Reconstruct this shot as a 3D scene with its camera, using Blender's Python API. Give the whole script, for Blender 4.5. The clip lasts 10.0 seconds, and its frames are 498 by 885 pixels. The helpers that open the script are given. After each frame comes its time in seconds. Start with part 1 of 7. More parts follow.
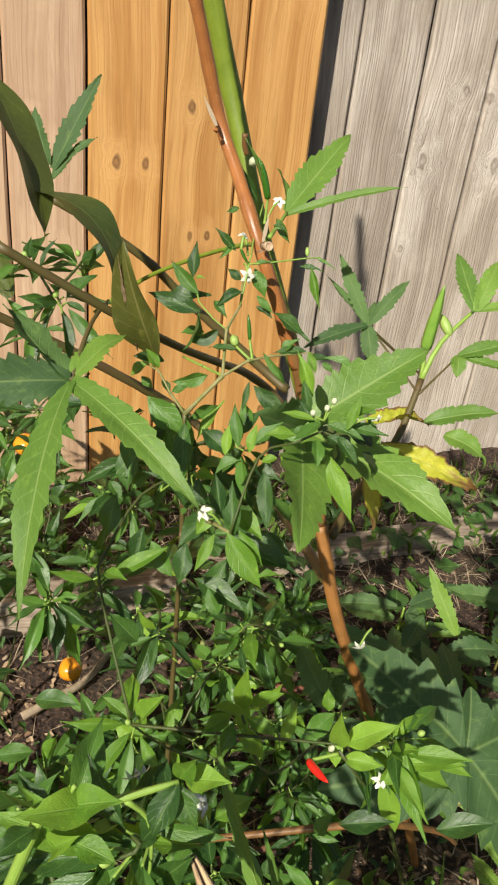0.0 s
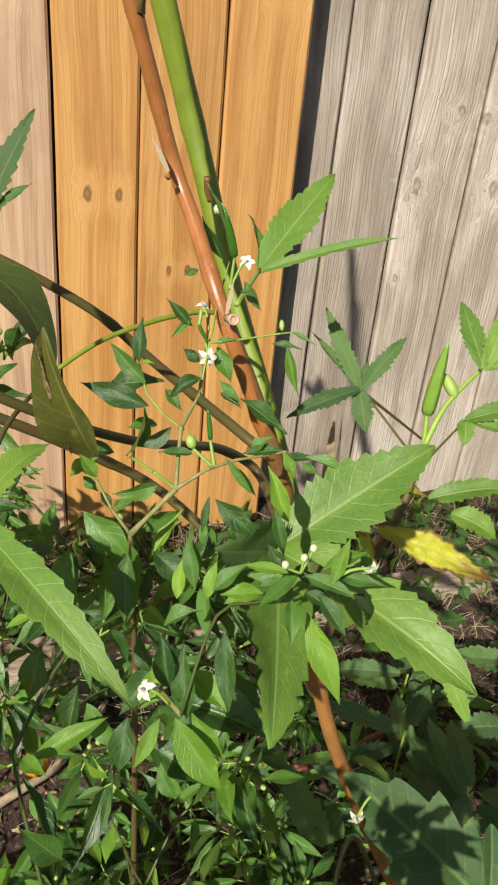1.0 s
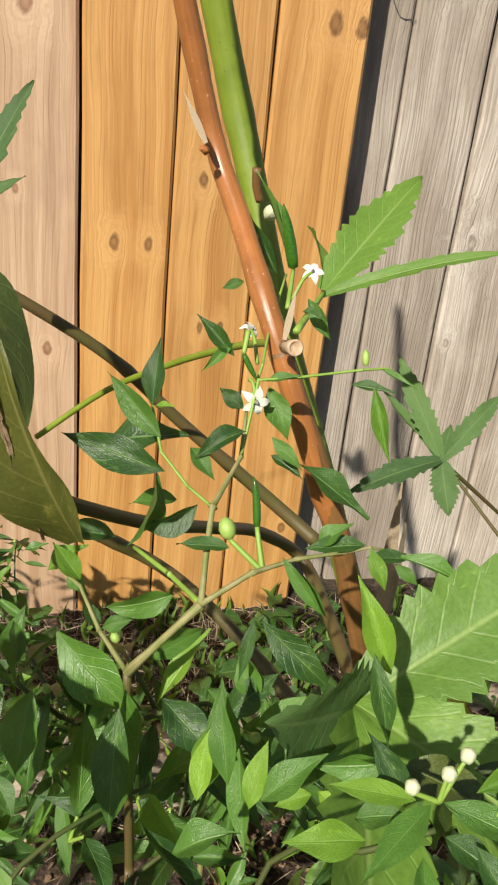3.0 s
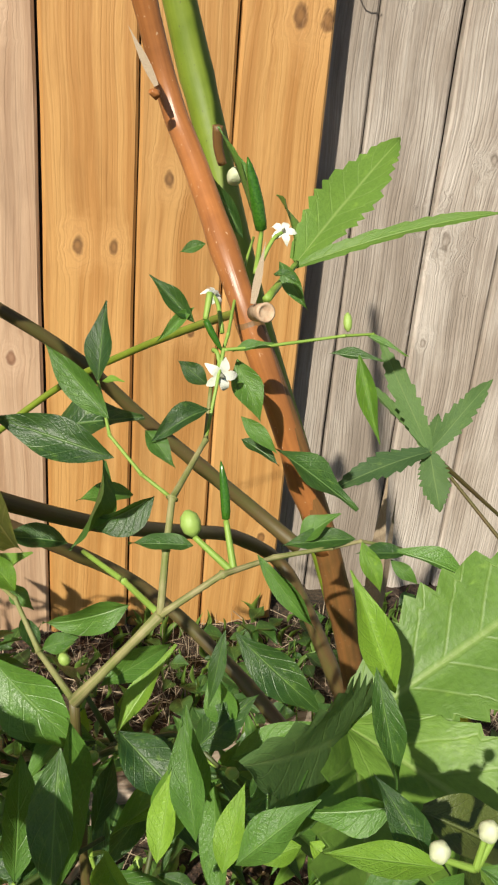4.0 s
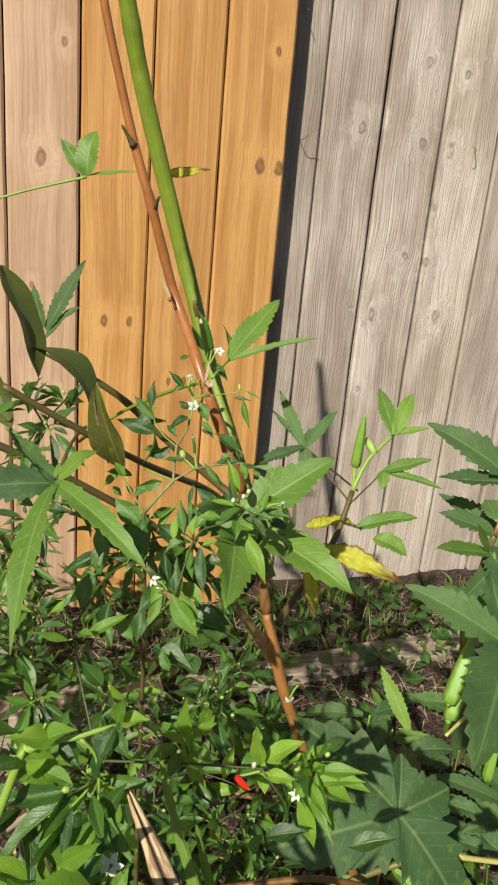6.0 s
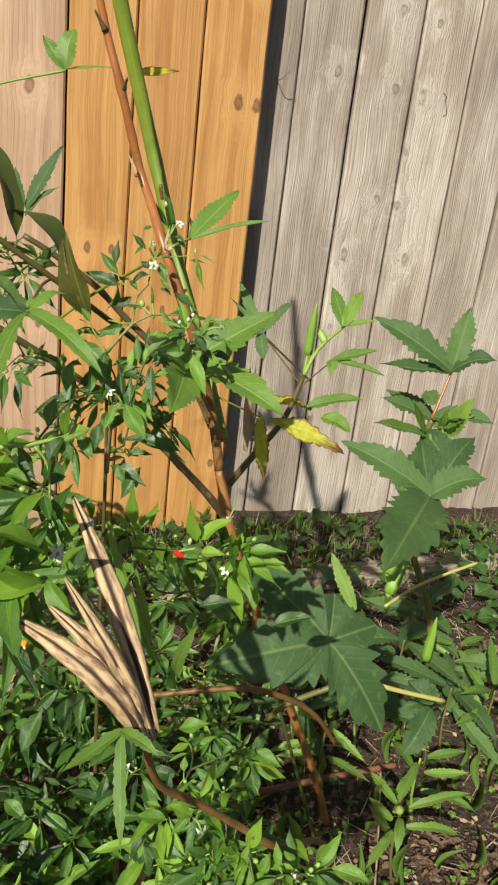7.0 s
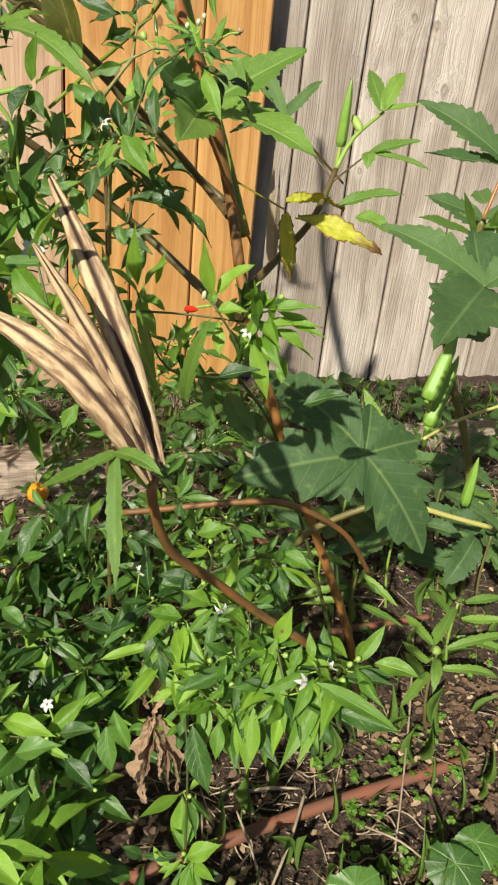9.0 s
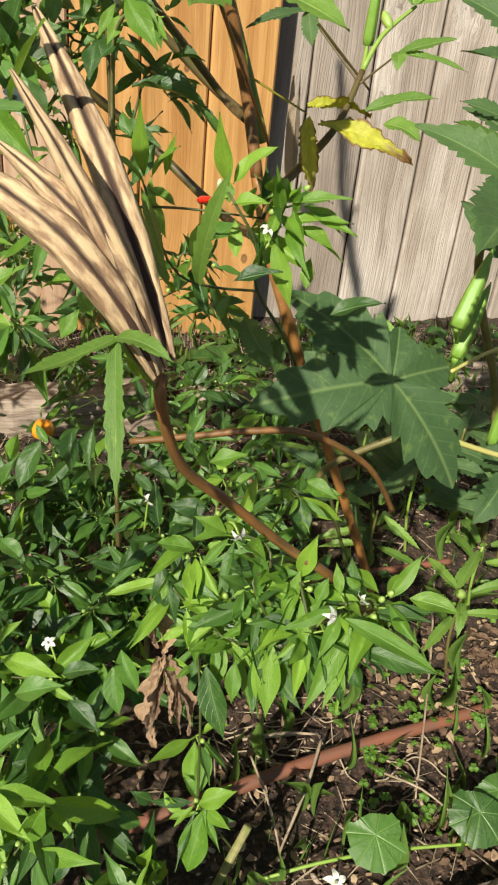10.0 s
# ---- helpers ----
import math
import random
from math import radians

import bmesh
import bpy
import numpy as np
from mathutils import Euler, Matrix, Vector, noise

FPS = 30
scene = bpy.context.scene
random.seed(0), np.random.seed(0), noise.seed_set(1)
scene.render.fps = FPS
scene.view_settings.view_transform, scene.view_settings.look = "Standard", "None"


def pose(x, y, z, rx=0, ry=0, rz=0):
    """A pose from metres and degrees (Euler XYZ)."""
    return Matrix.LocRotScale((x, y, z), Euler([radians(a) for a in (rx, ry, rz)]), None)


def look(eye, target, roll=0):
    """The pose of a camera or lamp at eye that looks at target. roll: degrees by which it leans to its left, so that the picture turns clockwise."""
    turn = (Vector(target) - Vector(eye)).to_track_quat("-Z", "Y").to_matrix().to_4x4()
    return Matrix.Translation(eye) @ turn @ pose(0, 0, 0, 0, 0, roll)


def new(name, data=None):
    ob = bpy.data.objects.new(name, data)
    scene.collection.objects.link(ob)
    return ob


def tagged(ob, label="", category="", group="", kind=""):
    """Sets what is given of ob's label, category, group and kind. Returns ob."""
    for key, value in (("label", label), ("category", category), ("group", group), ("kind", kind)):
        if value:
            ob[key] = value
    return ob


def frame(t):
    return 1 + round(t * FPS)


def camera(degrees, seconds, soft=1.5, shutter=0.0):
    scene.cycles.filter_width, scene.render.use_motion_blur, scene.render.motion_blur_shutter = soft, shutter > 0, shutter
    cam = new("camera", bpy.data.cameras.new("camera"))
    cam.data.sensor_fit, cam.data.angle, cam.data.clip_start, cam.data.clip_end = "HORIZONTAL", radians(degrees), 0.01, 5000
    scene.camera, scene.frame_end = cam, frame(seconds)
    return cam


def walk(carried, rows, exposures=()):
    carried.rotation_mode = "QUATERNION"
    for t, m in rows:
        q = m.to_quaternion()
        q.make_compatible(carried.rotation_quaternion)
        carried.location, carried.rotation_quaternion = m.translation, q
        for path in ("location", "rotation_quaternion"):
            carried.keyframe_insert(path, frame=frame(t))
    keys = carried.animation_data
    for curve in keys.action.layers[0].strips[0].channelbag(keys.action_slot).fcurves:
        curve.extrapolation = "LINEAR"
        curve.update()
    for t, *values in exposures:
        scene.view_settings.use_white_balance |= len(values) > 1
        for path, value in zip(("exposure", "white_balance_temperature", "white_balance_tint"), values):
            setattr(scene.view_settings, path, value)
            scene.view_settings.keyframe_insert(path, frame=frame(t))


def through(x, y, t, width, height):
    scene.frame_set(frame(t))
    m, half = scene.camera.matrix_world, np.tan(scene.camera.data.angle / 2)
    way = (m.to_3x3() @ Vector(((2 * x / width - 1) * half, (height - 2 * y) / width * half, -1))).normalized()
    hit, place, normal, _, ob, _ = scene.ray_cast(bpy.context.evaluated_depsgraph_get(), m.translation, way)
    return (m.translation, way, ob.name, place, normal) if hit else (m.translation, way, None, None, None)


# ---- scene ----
cam = camera(36.0, 10.0, soft=2.2)
PATH = [
    (0, (-0.053, -1.507, 1.101), (0.416, 0.152, 0.087), 6.8),
    (0.5, (-0.024, -1.444, 1.114), (0.468, 0.233, 0.141), 6.4),
    (1, (-0.005, -1.387, 1.101), (0.47, 0.29, 0.12), 5.8),
    (1.5, (0.004, -1.331, 1.069), (0.459, 0.326, 0.046), 6.0),
    (2, (0.007, -1.319, 1.061), (0.433, 0.368, 0.076), 5.7),
    (2.2, (0.008, -1.312, 1.063), (0.425, 0.407, 0.131), 5.8),
    (3.3, (0.02, -1.231, 1.011), (0.438, 0.551, 0.205), 6.3),
    (3.5, (0.023, -1.222, 1.003), (0.46, 0.558, 0.203), 5.8),
    (4, (0.029, -1.218, 1.001), (0.499, 0.563, 0.221), 5.1),
    (4.5, (0.033, -1.244, 1.017), (0.504, 0.553, 0.277), 3.9),
    (5, (0.026, -1.395, 1.047), (0.478, 0.409, 0.313), 3.1),
    (5.2, (0.007, -1.478, 1.074), (0.438, 0.324, 0.321), 3.4),
    (6.3, (-0.051, -1.702, 1.146), (0.467, 0.114, 0.487), 6.0),
    (6.5, (-0.049, -1.726, 1.124), (0.479, 0.086, 0.464), 6.3),
    (7, (-0.028, -1.815, 1.049), (0.484, -0.018, 0.337), 6.9),
    (7.5, (-0.022, -1.833, 0.988), (0.455, -0.041, 0.239), 5.8),
    (8, (-0.007, -1.817, 0.96), (0.46, -0.041, 0.168), 4.6),
    (8.5, (0.0, -1.789, 0.919), (0.473, -0.045, 0.062), 5.4),
    (9, (-0.002, -1.767, 0.894), (0.454, -0.057, -0.037), 6.1),
    (9.5, (-0.002, -1.747, 0.868), (0.438, -0.069, -0.128), 6.2),
    (10, (0.005, -1.728, 0.842), (0.431, -0.073, -0.197), 6.1),
]
walk(cam, [(t, look(eye, target, roll)) for t, eye, target, roll in PATH], [(0, 0.38), (1, 0.38), (2, 0.60), (3.5, 0.35), (4.5, 0.36), (5, 0.33), (6.5, 0.27), (8, 0.42), (10, 0.48)])

# ---- world and light ----
SUN_WAY = Vector((0.70, 1.0, -0.94)).normalized()
world = bpy.data.worlds.new("sky")
scene.world = world
world.use_nodes = True
wn = world.node_tree
sky = wn.nodes.new("ShaderNodeTexSky")
sky.sky_type = "NISHITA"
sky.sun_disc = False
sky.sun_elevation = math.asin(-SUN_WAY.z)
sky.sun_rotation = math.atan2(-SUN_WAY.x, -SUN_WAY.y)
wn.links.new(sky.outputs[0], wn.nodes["Background"].inputs[0])
wn.nodes["Background"].inputs[1].default_value = 0.05
sun_data = bpy.data.lights.new("sun", "SUN")
sun_data.energy, sun_data.angle, sun_data.color = 5.0, radians(0.8), (1.0, 0.93, 0.79)
sun = new("sun", sun_data)
sun.matrix_world = look((0, 0, 0), SUN_WAY) @ pose(0, 0, 0)


# ---- materials ----
class Mat:
    """A small hand for node materials."""

    def __init__(self, name):
        self.m = bpy.data.materials.new(name)
        self.m.use_nodes = True
        self.t = self.m.node_tree
        self.p = self.t.nodes["Principled BSDF"]
        self.out = self.t.nodes["Material Output"]

    def n(self, kind, **sets):
        node = self.t.nodes.new("ShaderNode" + kind)
        for k, v in sets.items():
            if k == "op":
                node.operation = v
            elif k == "blend":
                node.blend_type = v
                node.data_type = "RGBA"
            elif k == "clamp":
                node.use_clamp = v
        return node

    def link(self, a, b):
        self.t.links.new(a, b)

    def put(self, sock, v):
        if hasattr(v, "is_output"):
            self.link(v, sock)
        elif isinstance(v, (tuple, list)) and sock.type == "RGBA" and len(v) == 3:
            sock.default_value = (*v, 1)
        else:
            sock.default_value = v

    def math(self, op, a, b=0.0, c=None, clamp=False):
        node = self.n("Math", op=op, clamp=clamp)
        self.put(node.inputs[0], a)
        self.put(node.inputs[1], b)
        if c is not None:
            self.put(node.inputs[2], c)
        return node.outputs[0]

    def mix(self, f, a, b, blend="MIX"):
        node = self.n("Mix", blend=blend)
        self.put(node.inputs[0], f)
        self.put(node.inputs[6], a)
        self.put(node.inputs[7], b)
        return node.outputs[2]

    def noise(self, vec=None, scale=5.0, detail=4.0, rough=0.55, out=0):
        node = self.n("TexNoise")
        if vec is not None:
            self.link(vec, node.inputs["Vector"])
        node.inputs["Scale"].default_value = scale
        node.inputs["Detail"].default_value = detail
        node.inputs["Roughness"].default_value = rough
        return node.outputs[out]

    def ramp(self, f, *stops):
        node = self.n("ValToRGB")
        r = node.color_ramp
        while len(r.elements) < len(stops):
            r.elements.new(0.5)
        for e, (at, col) in zip(r.elements, stops):
            e.position = at
            e.color = (*col, 1) if isinstance(col, tuple) else (col, col, col, 1)
        self.link(f, node.inputs[0])
        return node.outputs[0]

    def span(self, f, a, b, lo=0.0, hi=1.0):
        node = self.n("MapRange")
        self.put(node.inputs[0], f)
        for i, v in zip((1, 2, 3, 4), (a, b, lo, hi)):
            node.inputs[i].default_value = v
        return node.outputs[0]

    def bump(self, h, strength=0.3, dist=0.002):
        node = self.n("Bump")
        node.inputs["Strength"].default_value = strength
        node.inputs["Distance"].default_value = dist
        self.link(h, node.inputs["Height"])
        self.link(node.outputs[0], self.p.inputs["Normal"])
        return node.outputs[0]

    def position(self):
        return self.n("NewGeometry").outputs["Position"]

    def own(self):
        return self.n("TexCoord").outputs["Object"]

    def chance(self):
        return self.n("ObjectInfo").outputs["Random"]

    def split(self, v):
        node = self.n("SeparateXYZ")
        self.link(v, node.inputs[0])
        return node.outputs

    def join(self, x, y, z):
        node = self.n("CombineXYZ")
        for s, v in zip(node.inputs, (x, y, z)):
            self.put(s, v)
        return node.outputs[0]


def board_material(name, pale, deep, knot, knots, weathered):
    """Sawn board: long grain that bends round its knots; weathered boards carry cracks and pale and dark patches."""
    w = Mat(name)
    x, y, z = w.split(w.position())
    rnd = w.chance()
    bent, core, ring, lines, rim = x, None, None, None, None
    for kx, kz, kr in knots:
        dx = w.math("SUBTRACT", x, kx)
        dz = w.math("MULTIPLY", w.math("SUBTRACT", z, kz), 0.62)
        d2 = w.math("ADD", w.math("MULTIPLY", dx, dx), w.math("MULTIPLY", dz, dz))
        d = w.math("MULTIPLY", w.math("DIVIDE", w.math("SQRT", d2), kr * 0.8), w.span(w.noise(w.position(), 46.0, 4), 0.3, 0.7, 0.5, 1.6) if weathered else w.span(w.noise(w.position(), 38.0, 3), 0.3, 0.7, 0.72, 1.3))
        fall = w.math("POWER", 2.718, w.math("MULTIPLY", w.math("MULTIPLY", d, d), -0.16))
        bent = w.math("SUBTRACT", bent, w.math("MULTIPLY", w.math("MULTIPLY", dx, fall), 0.85))
        c = w.span(d, 1.1, 0.7)
        l = w.span(w.math("SINE", w.math("ADD", w.math("MULTIPLY", d, 7.0), w.math("MULTIPLY", w.noise(w.position(), 60.0, 2), 7.0))), 0.3, 1.0)
        lines = l if lines is None else w.math("MAXIMUM", lines, w.math("MULTIPLY", l, w.span(d, 5.0, 3.0)))
        core = c if core is None else w.math("MAXIMUM", core, c)
        e = w.span(w.math("ABSOLUTE", w.math("SUBTRACT", d, 0.72)), 0.55, 0.1)
        rim = e if rim is None else w.math("MAXIMUM", rim, e)
        r = w.span(d, 4.5, 1.2)
        ring = r if ring is None else w.math("MAXIMUM", ring, r)
    gx = w.math("ADD", bent, w.math("MULTIPLY", rnd, 37.0))
    sway = w.math("MULTIPLY", w.noise(w.join(w.math("MULTIPLY", rnd, 9.0), 0.0, w.math("MULTIPLY", z, 1.6)), 1.0, 2), 0.05)
    gx = w.math("ADD", gx, sway)
    broad = w.noise(w.join(w.math("MULTIPLY", gx, 45.0), 0.0, w.math("MULTIPLY", z, 0.9)), 1.0, 3)
    fine = w.noise(w.join(w.math("MULTIPLY", gx, 330.0 if weathered else 260.0), 0.0, w.math("MULTIPLY", z, 4.0)), 1.0, 5, 0.65)
    hair = w.noise(w.join(w.math("MULTIPLY", gx, 900.0), 0.0, w.math("MULTIPLY", z, 12.0)), 1.0, 3, 0.6)
    patch = w.noise(w.join(w.math("MULTIPLY", gx, 9.0), w.math("MULTIPLY", rnd, 20.0), w.math("MULTIPLY", z, 2.6)), 1.0, 5, 0.6)
    wob = w.noise(w.join(w.math("MULTIPLY", gx, 18.0), 0.0, w.math("MULTIPLY", z, 1.3)), 1.0, 3)
    late = w.math("SINE", w.math("ADD", w.math("MULTIPLY", gx, 820.0 if weathered else 560.0), w.math("MULTIPLY", wob, 52.0)))
    late = w.math("MULTIPLY", w.span(late, 0.1, 0.95), w.span(fine, 0.3, 0.6))
    col = w.mix(w.span(broad, 0.34, 0.70) if weathered else w.span(broad, 0.40, 0.60), pale, deep)
    col = w.mix(w.math("MULTIPLY", late, 0.10 if weathered else 0.07), col, tuple(c * (0.42 if weathered else 0.6) for c in deep))
    col = w.mix(w.math("MULTIPLY", w.span(fine, 0.42, 0.7), 0.28 if weathered else 0.16), col, tuple(c * 0.45 for c in deep))
    col = w.mix(w.math("MULTIPLY", w.span(hair, 0.5, 0.72), 0.24 if weathered else 0.1), col, tuple(c * 0.5 for c in deep))
    fleck = w.noise(w.join(w.math("MULTIPLY", gx, 240.0), 0.0, w.math("MULTIPLY", z, 55.0)), 1.0, 4, 0.7)
    col = w.mix(w.math("MULTIPLY", w.span(fleck, 0.54, 0.74), 0.4 if weathered else 0.16), col, tuple(c * (0.5 if weathered else 0.62) for c in deep))
    stain = w.noise(w.join(w.math("MULTIPLY", gx, 22.0), w.math("MULTIPLY", rnd, 31.0), w.math("MULTIPLY", z, 5.0)), 1.0, 5, 0.62)
    col = w.mix(w.math("MULTIPLY", w.span(stain, 0.5, 0.68), 0.3 if weathered else 0.38), col, tuple(c * (0.55 if weathered else 0.68) for c in deep))
    if weathered:
        bleach = w.math("MULTIPLY", w.span(patch, 0.48, 0.64), w.span(fine, 0.66, 0.36))
        col = w.mix(w.math("MULTIPLY", bleach, 0.8), col, (0.63, 0.575, 0.515))
        col = w.mix(w.math("MULTIPLY", w.span(patch, 0.46, 0.3), 0.5), col, (0.20, 0.155, 0.12))
    else:
        col = w.mix(w.math("MULTIPLY", w.span(patch, 0.5, 0.72), 0.3), col, tuple(min(1, c * 1.35 + 0.03) for c in pale))
    if ring is not None:
        if weathered:
            col = w.mix(w.math("MULTIPLY", w.math("MULTIPLY", ring, w.span(stain, 0.62, 0.42)), 0.75), col, (0.62, 0.57, 0.51))
        else:
            col = w.mix(w.math("MULTIPLY", ring, 0.55), col, tuple(1.12 * a + 0.02 for a in pale))
        col = w.mix(w.math("MULTIPLY", lines, w.math("MULTIPLY", ring, 0.42 if weathered else 0.22)), col, tuple(0.5 * a + 0.5 * b for a, b in zip(deep, knot)))
        col = w.mix(w.math("MULTIPLY", core, w.span(hair, 0.35, 0.65, 0.1, 0.6) if weathered else 0.75), col, knot if weathered else tuple(0.35 * a + 0.65 * b for a, b in zip(deep, knot)))
        col = w.mix(w.math("MULTIPLY", rim, w.span(fleck, 0.36, 0.6, 0.0, 0.55) if weathered else w.span(fleck, 0.36, 0.6, 0.1, 0.5)), col, tuple(c * 0.5 for c in knot))
    shade = w.span(rnd, 0.0, 1.0, 0.80 if weathered else 0.9, 1.14 if weathered else 1.06)
    hs = w.n("HueSaturation")
    w.link(shade, hs.inputs["Value"])
    w.link(col, hs.inputs["Color"])
    w.link(hs.outputs[0], w.p.inputs["Base Color"])
    w.p.inputs["Roughness"].default_value = 0.8 if weathered else 0.62
    h = w.math("SUBTRACT", w.math("ADD", w.math("MULTIPLY", fine, 0.7), w.math("MULTIPLY", broad, 0.6)), w.math("MULTIPLY", late, 0.5))
    h = w.math("SUBTRACT", h, w.math("MULTIPLY", fleck, 0.5))
    w.bump(h, 0.8 if weathered else 0.35, 0.002)
    return w.m


CEDAR_KNOTS = [(0.053, 0.80, 0.0105), (0.108, 0.80, 0.0095), (0.371, 1.141, 0.014), (0.413, 1.138, 0.012), (0.19, 0.905, 0.010), (0.20, 0.665, 0.007), (0.235, 0.668, 0.008),
               (0.39, 1.36, 0.008), (0.39, 0.27, 0.010)]
GREY_KNOTS = [(0.705, 0.823, 0.014), (0.693, 0.633, 0.008), (0.769, 0.965, 0.011), (0.826, 0.958, 0.012), (0.620, 1.244, 0.012), (0.666, 1.270, 0.007), (0.769, 1.223, 0.011), (0.846, 1.213, 0.011), (0.759, 1.388, 0.011), (0.857, 1.373, 0.009), (0.872, 0.826, 0.013), (0.826, 1.084, 0.007)]
CEDAR = board_material("new_cedar", (0.57, 0.315, 0.105), (0.43, 0.205, 0.055), (0.085, 0.03, 0.011), CEDAR_KNOTS, False)
PINE = board_material("raw_pine", (0.55, 0.38, 0.25), (0.41, 0.255, 0.155), (0.22, 0.075, 0.03), [(-0.075, 1.12, 0.014), (-0.05, 0.62, 0.009), (-0.095, 0.87, 0.006), (-0.03, 1.33, 0.008)], False)
GREY = board_material("weathered_board", (0.43, 0.365, 0.305), (0.29, 0.238, 0.192), (0.17, 0.125, 0.09), GREY_KNOTS, True)


def soil_material():
    w = Mat("garden_soil")
    p = w.position()
    a = w.noise(p, 14, 6, 0.6)
    b = w.noise(p, 130, 5, 0.7)
    c = w.noise(p, 3.0, 3)
    vor = w.n("TexVoronoi")
    w.link(p, vor.inputs["Vector"])
    vor.inputs["Scale"].default_value = 95
    col = w.ramp(b, (0.36, (0.008, 0.005, 0.004)), (0.52, (0.042, 0.024, 0.016)), (0.72, (0.20, 0.115, 0.072)))
    col = w.mix(w.math("MULTIPLY", w.span(a, 0.5, 0.68), 0.35), col, (0.15, 0.10, 0.066))
    col = w.mix(w.math("MULTIPLY", w.span(c, 0.5, 0.65), 0.35), col, (0.05, 0.045, 0.02))
    w.link(col, w.p.inputs["Base Color"])
    w.p.inputs["Roughness"].default_value = 0.95
    h = w.math("ADD", w.math("MULTIPLY", b, 0.7), w.math("MULTIPLY", vor.outputs["Distance"], 0.6))
    w.bump(h, 0.9, 0.008)
    return w.m


SOIL = soil_material()


# ---- mesh helpers ----
def mesh_of(name, verts, faces, mats, uvs=None, smooth=True):
    me = bpy.data.meshes.new(name)
    me.from_pydata([tuple(v) for v in verts], [], faces)
    for m in mats if isinstance(mats, (list, tuple)) else [mats]:
        me.materials.append(m)
    if uvs is not None:
        lay = me.uv_layers.new(name="uv")
        for poly in me.polygons:
            for li in poly.loop_indices:
                lay.data[li].uv = uvs[me.loops[li].vertex_index]
    me.polygons.foreach_set("use_smooth", [smooth] * len(me.polygons))
    me.update()
    return me


def bm_mesh(name, bm, mat, smooth=True):
    me = bpy.data.meshes.new(name)
    bm.to_mesh(me)
    bm.free()
    me.materials.append(mat)
    me.polygons.foreach_set("use_smooth", [smooth] * len(me.polygons))
    return me


def part(name, me, parent, m=None, label=""):
    """Links a mesh as one object under a thing or a part, at the pose m of the world."""
    ob = new(name, me)
    ob.parent = parent
    if m is not None:
        ob.matrix_basis = m
    return tagged(ob, label)


def thing(name, at, label, category, group="", kind=""):
    """An Empty at the base of a thing; its parts keep world places through the inverse."""
    ob = new(name)
    ob.empty_display_size = 0.02
    ob.location = at
    return tagged(ob, label, category, group, kind)


def hang(ob, thing_ob):
    """Puts a part under its thing, with its place given in the world."""
    ob.parent = thing_ob
    ob.matrix_parent_inverse = Matrix.Translation(thing_ob.location).inverted() if thing_ob.type == "EMPTY" else thing_ob.matrix_world.inverted()
    return ob


def ground_z(x, y):
    if y > 0.3 or y < -2.6 or abs(x) > 3:
        return 0.085 + 0.035 * max(-2.6, min(0.3, y))
    bumps = 0.012 * noise.noise((x * 5, y * 5, 0)) + 0.007 * noise.noise((x * 17, y * 17, 3)) + 0.004 * noise.noise((x * 45, y * 45, 7))
    return 0.085 + 0.035 * y + bumps


# ---- ground ----
def build_ground():
    xs = sorted({*np.round(np.arange(-0.7, 1.6, 0.02), 3).tolist(), -900, -200, -40, -12, -5, -2.5, -1.4, -1.0, 1.9, 2.4, 3.5, 6, 15, 50, 200, 900})
    ys = sorted({*np.round(np.arange(-1.9, 0.22, 0.02), 3).tolist(), -900, -200, -40, -12, -6, -3.5, -2.4, 0.5, 1, 3, 10, 50, 200, 900})
    verts = [(x, y, ground_z(x, y)) for y in ys for x in xs]
    n = len(xs)
    faces = [(j * n + i, j * n + i + 1, (j + 1) * n + i + 1, (j + 1) * n + i) for j in range(len(ys) - 1) for i in range(n - 1)]
    return tagged(new("ground", mesh_of("ground", verts, faces, SOIL)), "dark crumbly garden soil with dry plant litter", "ground", kind="structure")


build_ground()


# ---- fence ----
def picket_mesh(name, mat, width=0.1385, thick=0.017, low=0.0, high=1.83, seed=0):
    rng = random.Random(seed)
    c, hw = 0.0045, width / 2
    rim = [(-hw, thick), (-hw, c), (-hw + c, 0), (hw - c, 0), (hw, c), (hw, thick)]
    rows = 14
    verts, faces = [], []
    for k in range(rows + 1):
        z = low + (high - low) * k / rows
        s = rng.uniform(-0.0008, 0.0008)
        for x, y in rim:
            verts.append((x + s, y + rng.uniform(-0.0004, 0.0004), z))
    for k in range(rows):
        for i in range(6):
            a, b = k * 6 + i, k * 6 + (i + 1) % 6
            faces.append((a, b, b + 6, a + 6))
    faces += [tuple(range(5, -1, -1)), tuple(range(rows * 6, rows * 6 + 6))]
    return mesh_of(name, verts, faces, mat, smooth=False)


# near-black colour that stands in for the shade between the boards
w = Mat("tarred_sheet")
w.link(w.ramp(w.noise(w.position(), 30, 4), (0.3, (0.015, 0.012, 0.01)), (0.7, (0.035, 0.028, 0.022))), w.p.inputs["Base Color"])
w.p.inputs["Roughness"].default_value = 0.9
GAP_SHADE = w.m


